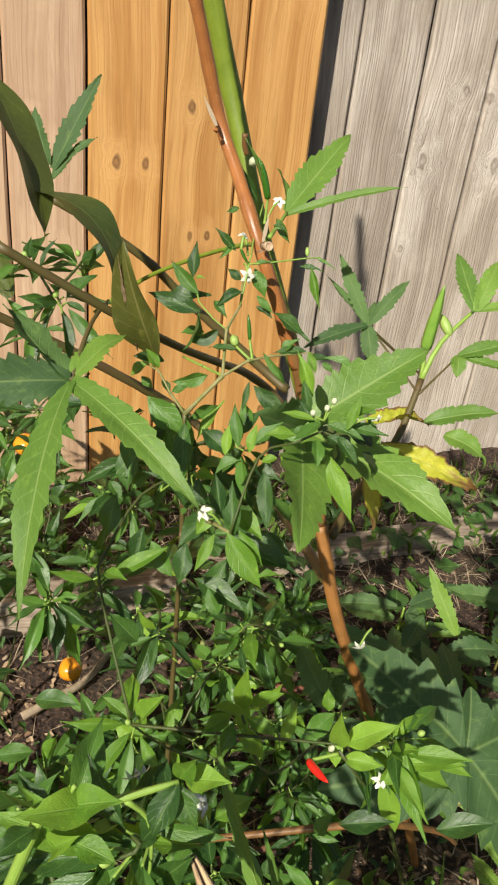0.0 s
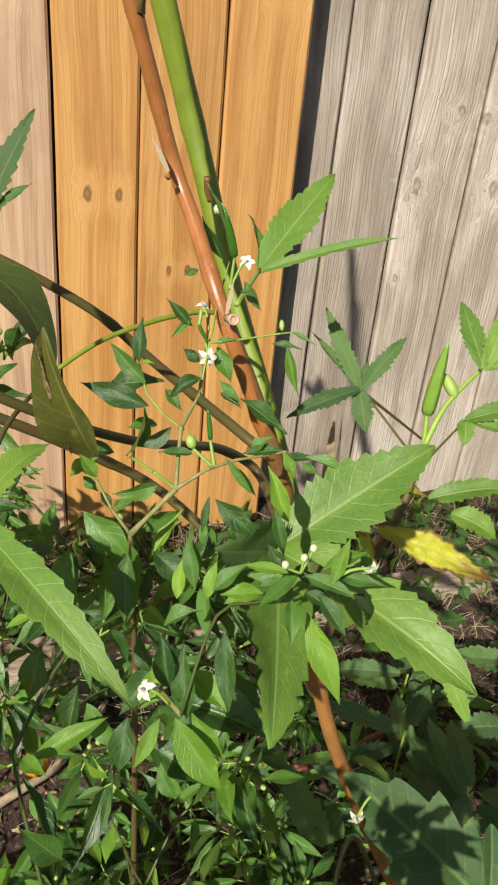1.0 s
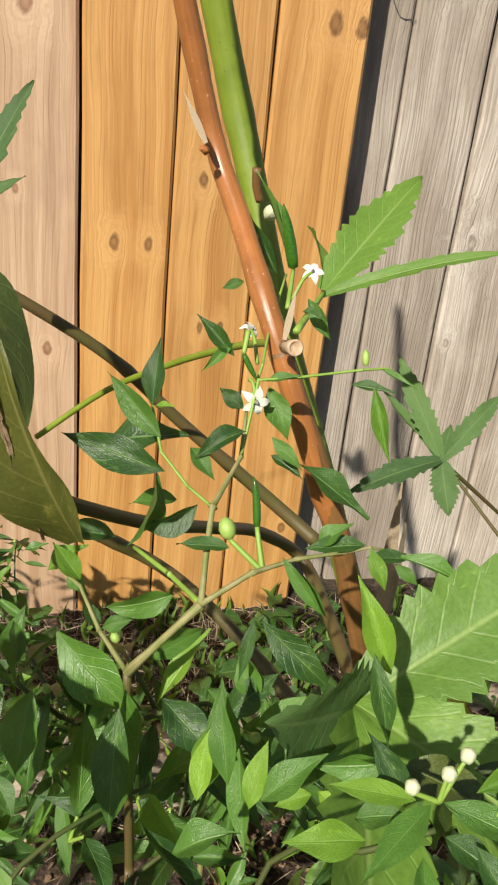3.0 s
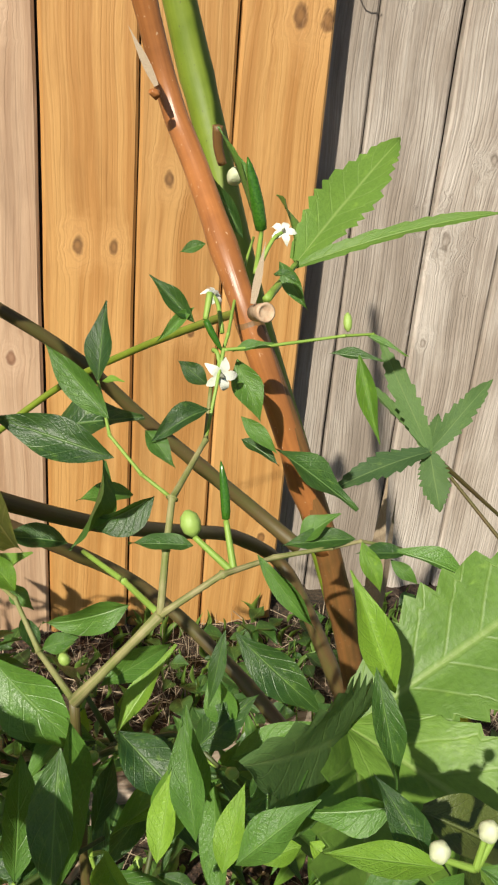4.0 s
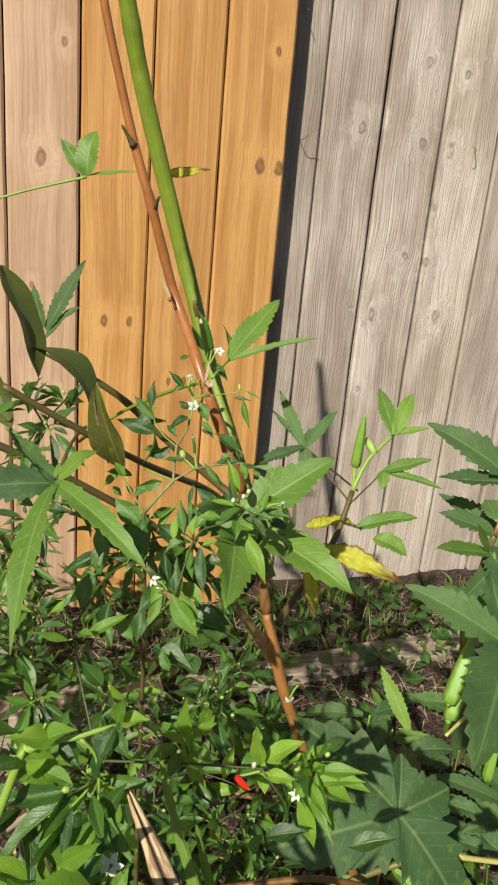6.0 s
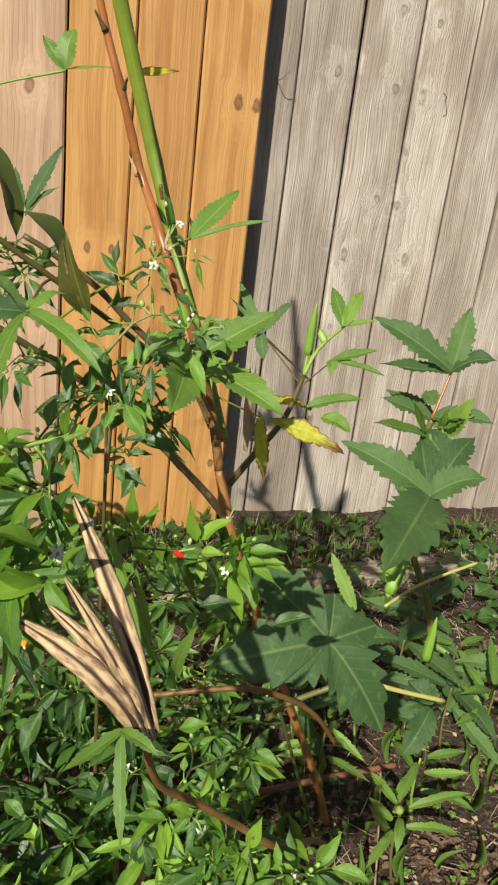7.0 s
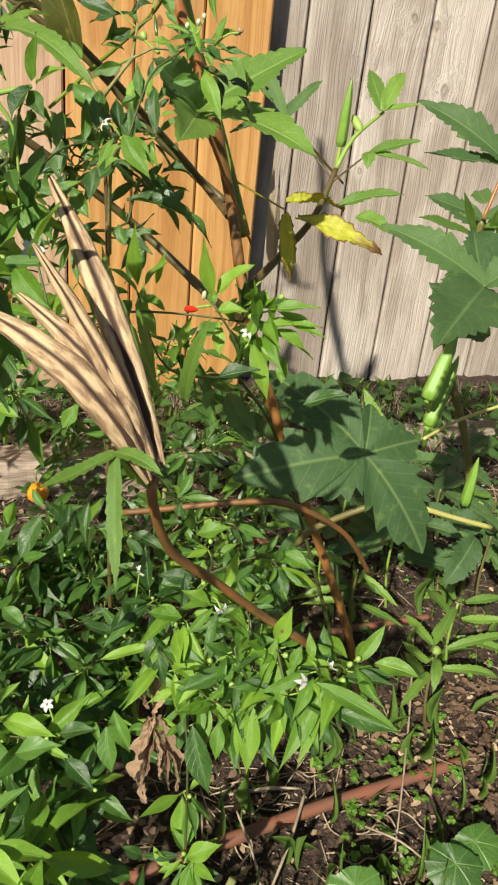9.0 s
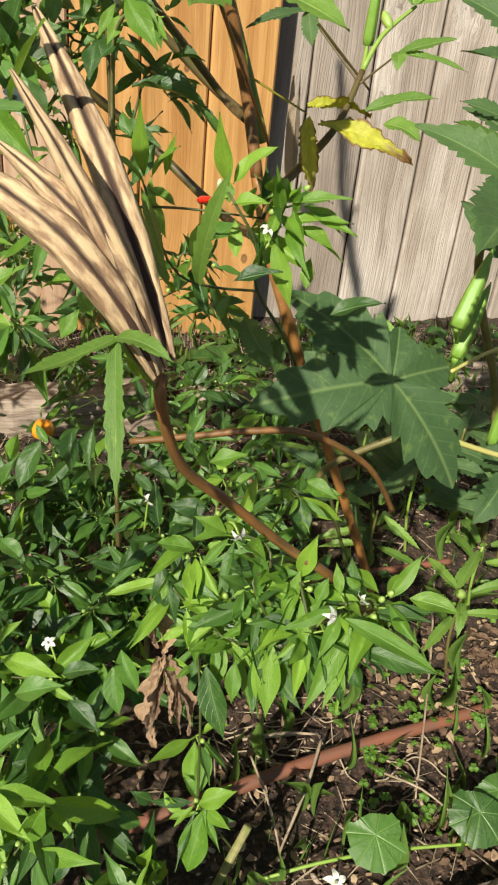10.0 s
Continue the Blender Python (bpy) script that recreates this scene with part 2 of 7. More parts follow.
def build_fences():
    rng = random.Random(4)
    new_fence = thing("wooden_fence", (0, 0, 0.05), "new orange cedar board fence standing on bare soil", "fence", kind="structure")
    old_fence = thing("wooden_fence", (0.5, 0.05, 0.05), "old silver-grey weathered board fence beside the new one", "fence", kind="structure")
    cedar = [picket_mesh("picket", CEDAR, seed=i) for i in range(3)]
    pine = [picket_mesh("picket", PINE, seed=i) for i in range(2)]
    grey = [picket_mesh("picket", GREY, width=0.1395 + 0.0015 * (i % 2), seed=i) for i in range(4)]
    for i in range(-22, 3):
        me = cedar[i % 3] if i in (0, 1, 2) or i < -3 and i % 3 else pine[i % 2]
        ob = new("picket", me)
        ob.location = (0.071 + 0.142 * i, rng.uniform(-0.0015, 0.0015), 0.065 + rng.uniform(-0.008, 0.008))
        ob.rotation_euler = (0, radians(rng.uniform(-0.03, 0.03)), 0)
        hang(ob, new_fence)
    for i in range(-1, 25):
        ob = new("picket", grey[i % 4])
        ob.location = (0.596 + 0.1465 * i, GREY_Y + rng.uniform(-0.003, 0.003), 0.07 + rng.uniform(-0.01, 0.01))
        ob.rotation_euler = (0, radians(rng.uniform(-0.06, 0.06)), 0)
        hang(ob, old_fence)
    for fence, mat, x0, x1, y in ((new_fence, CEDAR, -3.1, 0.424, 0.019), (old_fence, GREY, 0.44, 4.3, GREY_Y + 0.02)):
        # unseen dark sheet, added so the board gaps read as shaded
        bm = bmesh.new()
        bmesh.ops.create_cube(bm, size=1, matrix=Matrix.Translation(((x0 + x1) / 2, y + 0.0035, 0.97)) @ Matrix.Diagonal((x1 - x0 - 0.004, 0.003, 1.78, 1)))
        hang(new("backing_sheet", bm_mesh("backing_sheet", bm, GAP_SHADE, False)), fence)
        for z in (0.30, 1.0, 1.62):
            bm = bmesh.new()
            bmesh.ops.create_cube(bm, size=1, matrix=Matrix.Translation(((x0 + x1) / 2, y + 0.027, z)) @ Matrix.Diagonal((x1 - x0, 0.038, 0.088, 1)))
            bmesh.ops.bevel(bm, geom=bm.edges[:], offset=0.003, segments=1, affect="EDGES")
            hang(new("rail", bm_mesh("rail", bm, mat, False)), fence)


GREY_Y = 0.08
build_fences()


# ---- tubes ----
def tube(points, radii, sides=10, knobs=()):
    """A smooth round stem through the points: verts, faces and uvs. knobs: (place along, swelling) pairs."""
    pts = [Vector(p) for p in points]
    n = len(pts)
    path, rad = [], []
    for i in range(n - 1):
        p0, p1, p2, p3 = pts[max(i - 1, 0)], pts[i], pts[i + 1], pts[min(i + 2, n - 1)]
        steps = max(3, min(14, int((p2 - p1).length / 0.012)))
        for k in range(steps):
            t = k / steps
            path.append(0.5 * (2 * p1 + (p2 - p0) * t + (2 * p0 - 5 * p1 + 4 * p2 - p3) * t * t + (3 * p1 - p0 - 3 * p2 + p3) * t ** 3))
            rad.append(radii[i] + (radii[i + 1] - radii[i]) * t)
    path.append(pts[-1])
    rad.append(radii[-1])
    m = len(path)
    verts, faces, uvs = [], [], []
    side = None
    run = 0.0
    for k, p in enumerate(path):
        way = (path[min(k + 1, m - 1)] - path[max(k - 1, 0)]).normalized()
        if side is None:
            side = way.cross(Vector((0.3, 1, 0.2))).normalized()
        side = (side - way * side.dot(way)).normalized()
        other = way.cross(side)
        if k:
            run += (p - path[k - 1]).length
        r = rad[k]
        for at, much in knobs:
            r *= 1 + much * math.exp(-((k / (m - 1) - at) * run_len(path) / (rad[k] * 1.3)) ** 2)
        for i in range(sides):
            a = 2 * math.pi * i / sides
            verts.append(p + (side * math.cos(a) + other * math.sin(a)) * r)
            uvs.append((i / sides, run))
    for k in range(m - 1):
        for i in range(sides):
            a, b = k * sides + i, k * sides + (i + 1) % sides
            faces.append((a, b, b + sides, a + sides))
    faces += [tuple(range(sides - 1, -1, -1)), tuple(range((m - 1) * sides, m * sides))]
    return verts, faces, uvs


def run_len(path):
    return sum((b - a).length for a, b in zip(path, path[1:]))


def stem(plant, name, mat, points, radii, sides=10, knobs=(), label=""):
    v, f, u = tube(points, radii, sides, knobs)
    return tagged(hang(new(name, mesh_of(name, v, f, mat, u)), plant), label)


# ---- plant materials ----
def leaf_material(name, dark, light, vein, back, ribs=7.0, slant=0.55, gloss=0.28, through=0.34, worn=None):
    """Living leaf: midrib and side veins along its length, blotches, a waxy face, and light that comes through."""
    w = Mat(name)
    uv = w.n("UVMap").outputs[0]
    u, v, _ = w.split(uv)
    a = w.math("ABSOLUTE", w.math("SUBTRACT", u, 0.5))
    p = w.own()
    rnd = w.chance()
    seed = w.math("MULTIPLY", rnd, 50.0)
    blot = w.noise(w.join(w.math("MULTIPLY", u, 2.2), w.math("MULTIPLY", v, 3.5), seed), 1.6, 4)
    fine = w.noise(w.join(w.math("MULTIPLY", u, 22.0), w.math("MULTIPLY", v, 46.0), seed), 1.0, 3)
    rib = w.span(a, 0.035, 0.008)
    cyc = w.math("FRACT", w.math("SUBTRACT", w.math("MULTIPLY", v, ribs), w.math("MULTIPLY", a, slant * ribs)))
    side = w.span(w.math("ABSOLUTE", w.math("SUBTRACT", cyc, 0.5)), 0.07, 0.01)
    veins = w.math("MAXIMUM", rib, w.math("MULTIPLY", side, 0.42))
    f = w.math("ADD", w.math("MULTIPLY", w.math("POWER", rnd, 1.6), 0.85), w.math("MULTIPLY", blot, 0.45), clamp=True)
    col = w.mix(w.span(f, 0.1, 0.95), dark, light)
    col = w.mix(w.math("MULTIPLY", w.span(fine, 0.4, 0.7), 0.3), col, tuple(c * 0.62 for c in dark))
    tan = w.noise(w.join(w.math("MULTIPLY", u, 5.0), w.math("MULTIPLY", v, 7.0), w.math("ADD", seed, 9.0)), 1.0, 5, 0.65)
    col = w.mix(w.math("MULTIPLY", w.span(tan, 0.58, 0.74), 0.45), col, tuple(min(1.0, 1.5 * c + 0.02 * k) for c, k in zip(light, (3, 2, 0))))
    col = w.mix(w.math("MULTIPLY", veins, 0.5), col, vein)
    if worn:
        far = w.math("MAXIMUM", w.math("MULTIPLY", a, 1.7), w.math("MULTIPLY", v, 0.85))
        edge = w.span(w.math("ADD", far, w.math("MULTIPLY", blot, 0.5)), 0.84, 1.0)
        col = w.mix(edge, col, worn)
    w.link(col, w.p.inputs["Base Color"])
    w.p.inputs["Roughness"].default_value = gloss
    w.p.inputs["Specular IOR Level"].default_value = 0.55
    h = w.math("SUBTRACT", w.math("ADD", w.math("MULTIPLY", fine, 0.35), w.math("MULTIPLY", blot, 0.5)), w.math("MULTIPLY", veins, 0.4))
    nrm = w.bump(h, 0.5, 0.0014)
    tr = w.n("BsdfTranslucent")
    w.link(w.mix(0.6, col, back), tr.inputs["Color"])
    w.link(nrm, tr.inputs["Normal"])
    mx = w.n("MixShader")
    mx.inputs[0].default_value = through
    w.link(w.p.outputs[0], mx.inputs[1])
    w.link(tr.outputs[0], mx.inputs[2])
    w.link(mx.outputs[0], w.out.inputs["Surface"])
    return w.m


def stem_material(name, a, b, freckle=None, scale=60.0, rough=0.5):
    """Plant stem: two tones that run along it, with freckles."""
    w = Mat(name)
    uv = w.n("UVMap").outputs[0]
    u, v, _ = w.split(uv)
    p = w.position()
    long = w.noise(w.join(w.math("MULTIPLY", u, 14.0), 0.0, w.math("MULTIPLY", v, 12.0)), 1.0, 4)
    patch = w.noise(p, scale, 4)
    col = w.mix(w.span(w.math("ADD", w.math("MULTIPLY", long, 0.5), w.math("MULTIPLY", patch, 0.5)), 0.38, 0.62), a, b)
    if freckle:
        spots = w.noise(w.join(w.math("MULTIPLY", u, 20.0), 3.0, w.math("MULTIPLY", v, 450.0)), 1.0, 2)
        col = w.mix(w.math("MULTIPLY", w.span(spots, 0.66, 0.72), 0.75), col, freckle)
    w.link(col, w.p.inputs["Base Color"])
    w.p.inputs["Roughness"].default_value = rough
    w.bump(w.math("ADD", long, patch), 0.3, 0.001)
    return w.m


def plain(name, a, b, rough=0.5, scale=90.0, bump=0.2):
    w = Mat(name)
    f = w.noise(w.own(), scale, 4)
    w.link(w.mix(w.span(f, 0.35, 0.65), a, b), w.p.inputs["Base Color"])
    w.p.inputs["Roughness"].default_value = rough
    w.bump(f, bump, 0.001)
    return w.m


PEPPER_LEAF = leaf_material("pepper_leaf", (0.013, 0.046, 0.014), (0.105, 0.235, 0.036), (0.20, 0.34, 0.09), (0.22, 0.42, 0.03), gloss=0.38, through=0.26)
YOUNG_LEAF = leaf_material("young_pepper_leaf", (0.085, 0.21, 0.022), (0.27, 0.47, 0.05), (0.28, 0.45, 0.11), (0.32, 0.55, 0.04), gloss=0.42, through=0.36)
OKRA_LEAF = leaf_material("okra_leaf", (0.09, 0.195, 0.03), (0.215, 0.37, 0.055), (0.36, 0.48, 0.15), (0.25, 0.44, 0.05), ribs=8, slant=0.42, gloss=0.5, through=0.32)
# darker copy of the okra leaf, with shade put into its colour
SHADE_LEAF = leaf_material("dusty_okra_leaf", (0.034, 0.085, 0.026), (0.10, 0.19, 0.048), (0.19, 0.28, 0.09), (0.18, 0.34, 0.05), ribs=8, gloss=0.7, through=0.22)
YELLOW_LEAF = leaf_material("yellowing_leaf", (0.36, 0.40, 0.03), (0.66, 0.60, 0.05), (0.34, 0.38, 0.08), (0.62, 0.60, 0.03), ribs=8, gloss=0.6, through=0.25, worn=(0.17, 0.085, 0.03))
DRY_LEAF = leaf_material("dry_leaf", (0.10, 0.055, 0.032), (0.44, 0.30, 0.18), (0.06, 0.03, 0.02), (0.40, 0.27, 0.13), ribs=11, gloss=0.8, through=0.12)
RED_STEM = stem_material("red_okra_stem", (0.40, 0.155, 0.045), (0.26, 0.098, 0.03), (0.62, 0.44, 0.28), rough=0.36)
OLIVE = stem_material("olive_stalk", (0.17, 0.165, 0.045), (0.12, 0.10, 0.035), (0.25, 0.2, 0.1), 50)
ORANGE_STEM = stem_material("orange_brown_stem", (0.36, 0.16, 0.04), (0.22, 0.10, 0.03), (0.50, 0.36, 0.2), 40)
DULL_SHOOT = stem_material("dull_green_shoot", (0.045, 0.08, 0.013), (0.075, 0.08, 0.025), None, 70)
GREEN_STEM = stem_material("green_okra_stem", (0.13, 0.19, 0.012), (0.20, 0.265, 0.025), (0.08, 0.10, 0.02))
BRANCH = stem_material("dark_okra_branch", (0.09, 0.088, 0.022), (0.105, 0.066, 0.026), (0.16, 0.12, 0.06), 45)
BASE_STEM = stem_material("brown_okra_stem", (0.26, 0.115, 0.035), (0.10, 0.06, 0.02), (0.34, 0.25, 0.15), 40)
TWIG = stem_material("woody_pepper_stem", (0.13, 0.17, 0.03), (0.33, 0.28, 0.14), (0.10, 0.06, 0.035), 110, 0.65)
SHOOT = stem_material("green_shoot", (0.19, 0.31, 0.045), (0.26, 0.40, 0.07), None, 70)
PALE_STALK = stem_material("pale_stalk", (0.42, 0.42, 0.10), (0.50, 0.46, 0.16), None, 40)
PETAL = plain("white_petal", (0.72, 0.73, 0.66), (0.62, 0.65, 0.52), 0.5, 200)
STAMEN = plain("grey_stamen", (0.10, 0.11, 0.12), (0.35, 0.34, 0.22), 0.6, 300)
GREEN_CHILI = plain("green_pepper_skin", (0.022, 0.085, 0.008), (0.05, 0.15, 0.012), 0.16, 30, 0.03)
BUD = plain("green_bud", (0.24, 0.38, 0.07), (0.34, 0.46, 0.12), 0.4, 200)
RED_CHILI = plain("red_pepper_skin", (0.62, 0.012, 0.008), (0.75, 0.03, 0.015), 0.15, 40, 0.03)
ORANGE_SKIN = plain("orange_pepper_skin", (0.72, 0.24, 0.012), (0.80, 0.34, 0.02), 0.25, 25, 0.05)
POD_SKIN = stem_material("green_okra_pod", (0.14, 0.28, 0.03), (0.21, 0.37, 0.06), None, 60, 0.5)
BARK_STRAW = plain("straw", (0.44, 0.35, 0.24), (0.24, 0.18, 0.12), 0.8, 60)
RED_PIPE = stem_material("red_brown_cane", (0.25, 0.085, 0.046), (0.16, 0.085, 0.055), (0.10, 0.05, 0.035), 34, 0.6)
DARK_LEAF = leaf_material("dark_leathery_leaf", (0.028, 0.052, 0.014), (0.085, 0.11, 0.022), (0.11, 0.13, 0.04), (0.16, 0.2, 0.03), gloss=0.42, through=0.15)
OLIVE_LEAF = leaf_material("olive_leaf", (0.085, 0.10, 0.02), (0.24, 0.23, 0.055), (0.32, 0.28, 0.10), (0.2, 0.22, 0.03), gloss=0.4, through=0.2)
GRASS = leaf_material("grass_blade", (0.07, 0.15, 0.03), (0.17, 0.29, 0.05), (0.2, 0.3, 0.1), (0.3, 0.5, 0.05), gloss=0.5)


# ---- leaf shapes, one unit long, one unit wide ----
def blade_points(profile, along, across, droop, fold, wave, teeth=0, depth=0.0, twist=0.0, seed=0, lift=2.2):
    rng = random.Random(seed)
    ph = rng.uniform(0, 6)
    sizes = [rng.uniform(0.55, 1.25) for _ in range(12)]
    verts, faces, uvs = [], [], []
    for k in range(along + 1):
        v = k / along
        half = 0.5 * profile(v)
        tw = twist * v
        for i in range(-across, across + 1):
            s = i / across
            x, z = s * half, abs(s) * half * fold
            if teeth and abs(i) < across:
                x *= 0.78
            if teeth and abs(i) == across:
                q = v * teeth + 0.3 * math.sin(v * 13 + ph + i) + 0.35 * (i > 0)
                x *= 1 - depth * (1 - q % 1.0) * min(1.0, v * 4) * sizes[int(q) % 12]
            z += lift * droop * (0.25 - (v - 0.5) ** 2) + wave * 2.5 * math.sin(v * 11 + ph + s * 1.3) * abs(s)
            ca, sa = math.cos(tw), math.sin(tw)
            verts.append((x * ca - z * sa, v, x * sa + z * ca))
            uvs.append((0.5 + 0.5 * s * (0.78 if teeth and abs(i) < across else 1.0), v))
    n = 2 * across + 1
    for k in range(along):
        for i in range(n - 1):
            a = k * n + i
            faces.append((a, a + 1, a + n + 1, a + n))
    return verts, faces, uvs


def pepper_profile(v):
    return max(0.012, math.sin(math.pi * min(1, v) ** 0.86) ** 1.2 * (1.0 - 0.3 * max(0, v - 0.5) / 0.5) * 0.98)


def lobe_profile(v):
    return max(0.02, (math.sin(math.pi * (0.05 + 0.95 * v) ** 0.92)) ** 0.85)


def slim_profile(v):
    return max(0.03, (0.35 + 0.65 * math.sin(math.pi * v ** 0.9)) * (1 - v ** 6))


def grass_profile(v):
    return max(0.02, (0.55 + 0.45 * math.sin(math.pi * min(1, v * 1.2))) * (1 - v ** 3))


def leaf_set(name, mat, profile, kinds, along=10, across=3, teeth=0, depth=0.0, lift=2.2):
    out = []
    for k, (droop, fold, wave, twist) in enumerate(kinds):
        v, f, u = blade_points(profile, along, across, droop, fold, wave, teeth, depth, twist, k, lift)
        out.append(mesh_of(name, v, f, mat, u))
    return out


PEPPER_KINDS = [(0.12, 0.5, 0.022, 0.1), (0.26, 0.45, 0.03, 0.3), (0.36, 0.6, 0.03, -0.35), (-0.15, 0.6, 0.025, 0.25), (0.22, 1.0, 0.03, -0.3), (0.42, 0.8, 0.035, 0.45), (0.05, 0.4, 0.035, -0.2)]
LOBE_KINDS = [(0.10, 0.25, 0.015, 0.0), (0.35, 0.3, 0.02, 0.15), (-0.12, 0.35, 0.02, -0.15), (0.55, 0.35, 0.025, 0.1)]
PEPPER = leaf_set("leaf", PEPPER_LEAF, pepper_profile, PEPPER_KINDS, 14)
YOUNG = leaf_set("leaf", YOUNG_LEAF, pepper_profile, PEPPER_KINDS, 14)
LOBE = leaf_set("leaf_lobe", OKRA_LEAF, lobe_profile, LOBE_KINDS, 52, 3, 12, 0.27)
SHADE_LOBE = leaf_set("leaf_lobe", SHADE_LEAF, lobe_profile, LOBE_KINDS, 52, 3, 10, 0.32)
SLIM_LEAF = leaf_material("narrow_okra_leaf", (0.09, 0.195, 0.03), (0.215, 0.37, 0.055), (0.36, 0.48, 0.15), (0.25, 0.44, 0.05), ribs=12, slant=0.16, gloss=0.5, through=0.32)
SLIM = leaf_set("leaf_lobe", SLIM_LEAF, slim_profile, LOBE_KINDS, 44, 3, 10, 0.30, 5.0)
FOLDED = leaf_set("leaf", OLIVE_LEAF, lobe_profile, [(0.26, 0.75, 0.03, 0.25)], 20, 3)
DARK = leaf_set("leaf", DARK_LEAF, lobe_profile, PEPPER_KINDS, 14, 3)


def crumpled(seed, twist, fold, name="dry_leaf", mat=None, much=1.0, profile=None):
    """A withered leaf: rolled, twisted and crinkled."""
    verts, faces, uvs = blade_points(profile or (lambda v: (0.45 + 0.55 * math.sin(math.pi * v ** 0.8)) * (1 + 0.25 * math.sin(v * 19 + seed)) * (1 - v ** 8)), 34 if profile else 26, 4, 0.4, fold, 0.05, 8 if profile else 0, 0.3, twist, seed)
    out = []
    for x, y, z in verts:
        q = Vector((x * 8 + seed, y * 15, z * 5))
        out.append((x + 0.22 * much * noise.noise(q), y + 0.03 * noise.noise(q + Vector((9, 0, 0))), z + 0.42 * much * noise.noise(q * 1.3 + Vector((0, 7, 0)))))
    return mesh_of(name, out, faces, mat or DRY_LEAF, uvs)


DRY = [crumpled(1, 1.2, 1.3), crumpled(2, -1.6, 1.7), crumpled(3, 2.2, 1.0)]
YELLOW = [crumpled(5, 0.2, 0.4, "leaf", YELLOW_LEAF, 0.22, lobe_profile), crumpled(6, -0.3, 0.35, "leaf", YELLOW_LEAF, 0.28, lobe_profile), crumpled(7, 0.5, 0.5, "leaf", YELLOW_LEAF, 0.4, lobe_profile), crumpled(8, 0.7, 0.8, "leaf", YELLOW_LEAF, 0.4, lobe_profile)]
YELLOW_FLAT = leaf_set("leaf", YELLOW_LEAF, slim_profile, LOBE_KINDS, 30, 3, 6, 0.2)
ARCH = leaf_set("leaf", DARK_LEAF, lobe_profile, [(0.55, 0.25, 0.02, 0.0), (0.12, 0.3, 0.02, 0.1)], 24, 3, lift=5.0)
BLADE = leaf_set("grass_blade", GRASS, grass_profile, [(0.10, 0.3, 0.0, 0.3), (0.2, 0.3, 0.0, -0.3), (0.3, 0.3, 0.0, 0.2)], 8, 1)
STRAW = leaf_set("straw", BARK_STRAW, grass_profile, [(0.02, 0.02, 0.0, 0.02), (0.06, 0.02, 0.0, -0.02)], 6, 1)


def palm_mesh(name, mat, lobes, web=0.30, teeth=8, depth=0.10, cup=0.1, droop=0.25, seed=0):
    """A lobed leaf in one sheet, from rings round the stalk's joint. lobes: (angle from the tip in degrees, length, half width)."""
    count, rings = 300, 9
    rng = random.Random(seed)
    ph = rng.uniform(0, 6)
    verts, uvs, faces = [(0, 0, 0)], [(0.5, 0.0)], []
    reach = []
    for i in range(count):
        th = 2 * math.pi * i / count
        best, lobe = 0.0, lobes[0]
        gap = min(lobes, key=lambda l: abs((th - radians(l[0]) + math.pi) % (2 * math.pi) - math.pi))
        for l in lobes:
            d = (th - radians(l[0]) + math.pi) % (2 * math.pi) - math.pi
            if abs(d) > 1.4:
                continue
            r = 0.0
            for k in range(1, 121):
                q = l[1] * k / 120
                v = q * math.cos(d) / l[1]
                saw = 1 - depth * (1 - (v * teeth) % 1.0) * min(1, 3 * v)
                if q * abs(math.sin(d)) <= l[2] * lobe_profile(min(1, v)) * saw + 0.004:
                    r = q
                elif r > 0:
                    break
            if r > best:
                best, lobe = r, l
        if best < web * gap[1]:
            best, lobe = web * gap[1], gap
        far = min(abs((th - radians(l[0]) + math.pi) % (2 * math.pi) - math.pi) for l in lobes)
        if far > 0.85:
            best = min(best, 0.02 + web * gap[1] * max(0.0, 1.25 - far))
        reach.append((th, best, lobe))
    for k in range(1, rings + 1):
        for th, r, l in reach:
            q = r * k / rings
            d = (th - radians(l[0]) + math.pi) % (2 * math.pi) - math.pi
            across, along = q * math.sin(d), q * math.cos(d)
            z = abs(across) * 0.22 + cup * q - droop * q * q + 0.018 * math.sin(th * 7 + ph) * q * 2
            verts.append((-q * math.sin(th), q * math.cos(th), z))
            uvs.append((0.5 + max(-0.5, min(0.5, 0.5 * across / l[2])), max(0.0, along / l[1])))
    for i in range(count):
        j = (i + 1) % count
        faces.append((0, 1 + i, 1 + j))
        for k in range(rings - 1):
            a, b = 1 + k * count + i, 1 + k * count + j
            faces.append((a, a + count, b + count, b))
    return mesh_of(name, verts, faces, mat, uvs)


WIDE = [(0, 1.0, 0.5), (50, 0.97, 0.45), (-50, 0.97, 0.45), (105, 0.85, 0.4), (-105, 0.85, 0.4), (150, 0.6, 0.3), (-150, 0.6, 0.3)]
BROAD = [palm_mesh("leaf", PEPPER_LEAF, WIDE, 0.92, 9, 0.1, 0.1, 0.3, 3), palm_mesh("leaf", PEPPER_LEAF, WIDE, 0.94, 9, 0.12, 0.0, 0.12, 4)]


def frame_of(base, tip, facing, width):
    b, t = Vector(base), Vector(tip)
    y = t - b
    n = y.length
    y.normalize()
    z = Vector(facing)
    z = (z - y * z.dot(y)).normalized()
    x = y.cross(z)
    m = Matrix((x * width, y * n, z * width)).transposed().to_4x4()
    m.translation = b
    return m


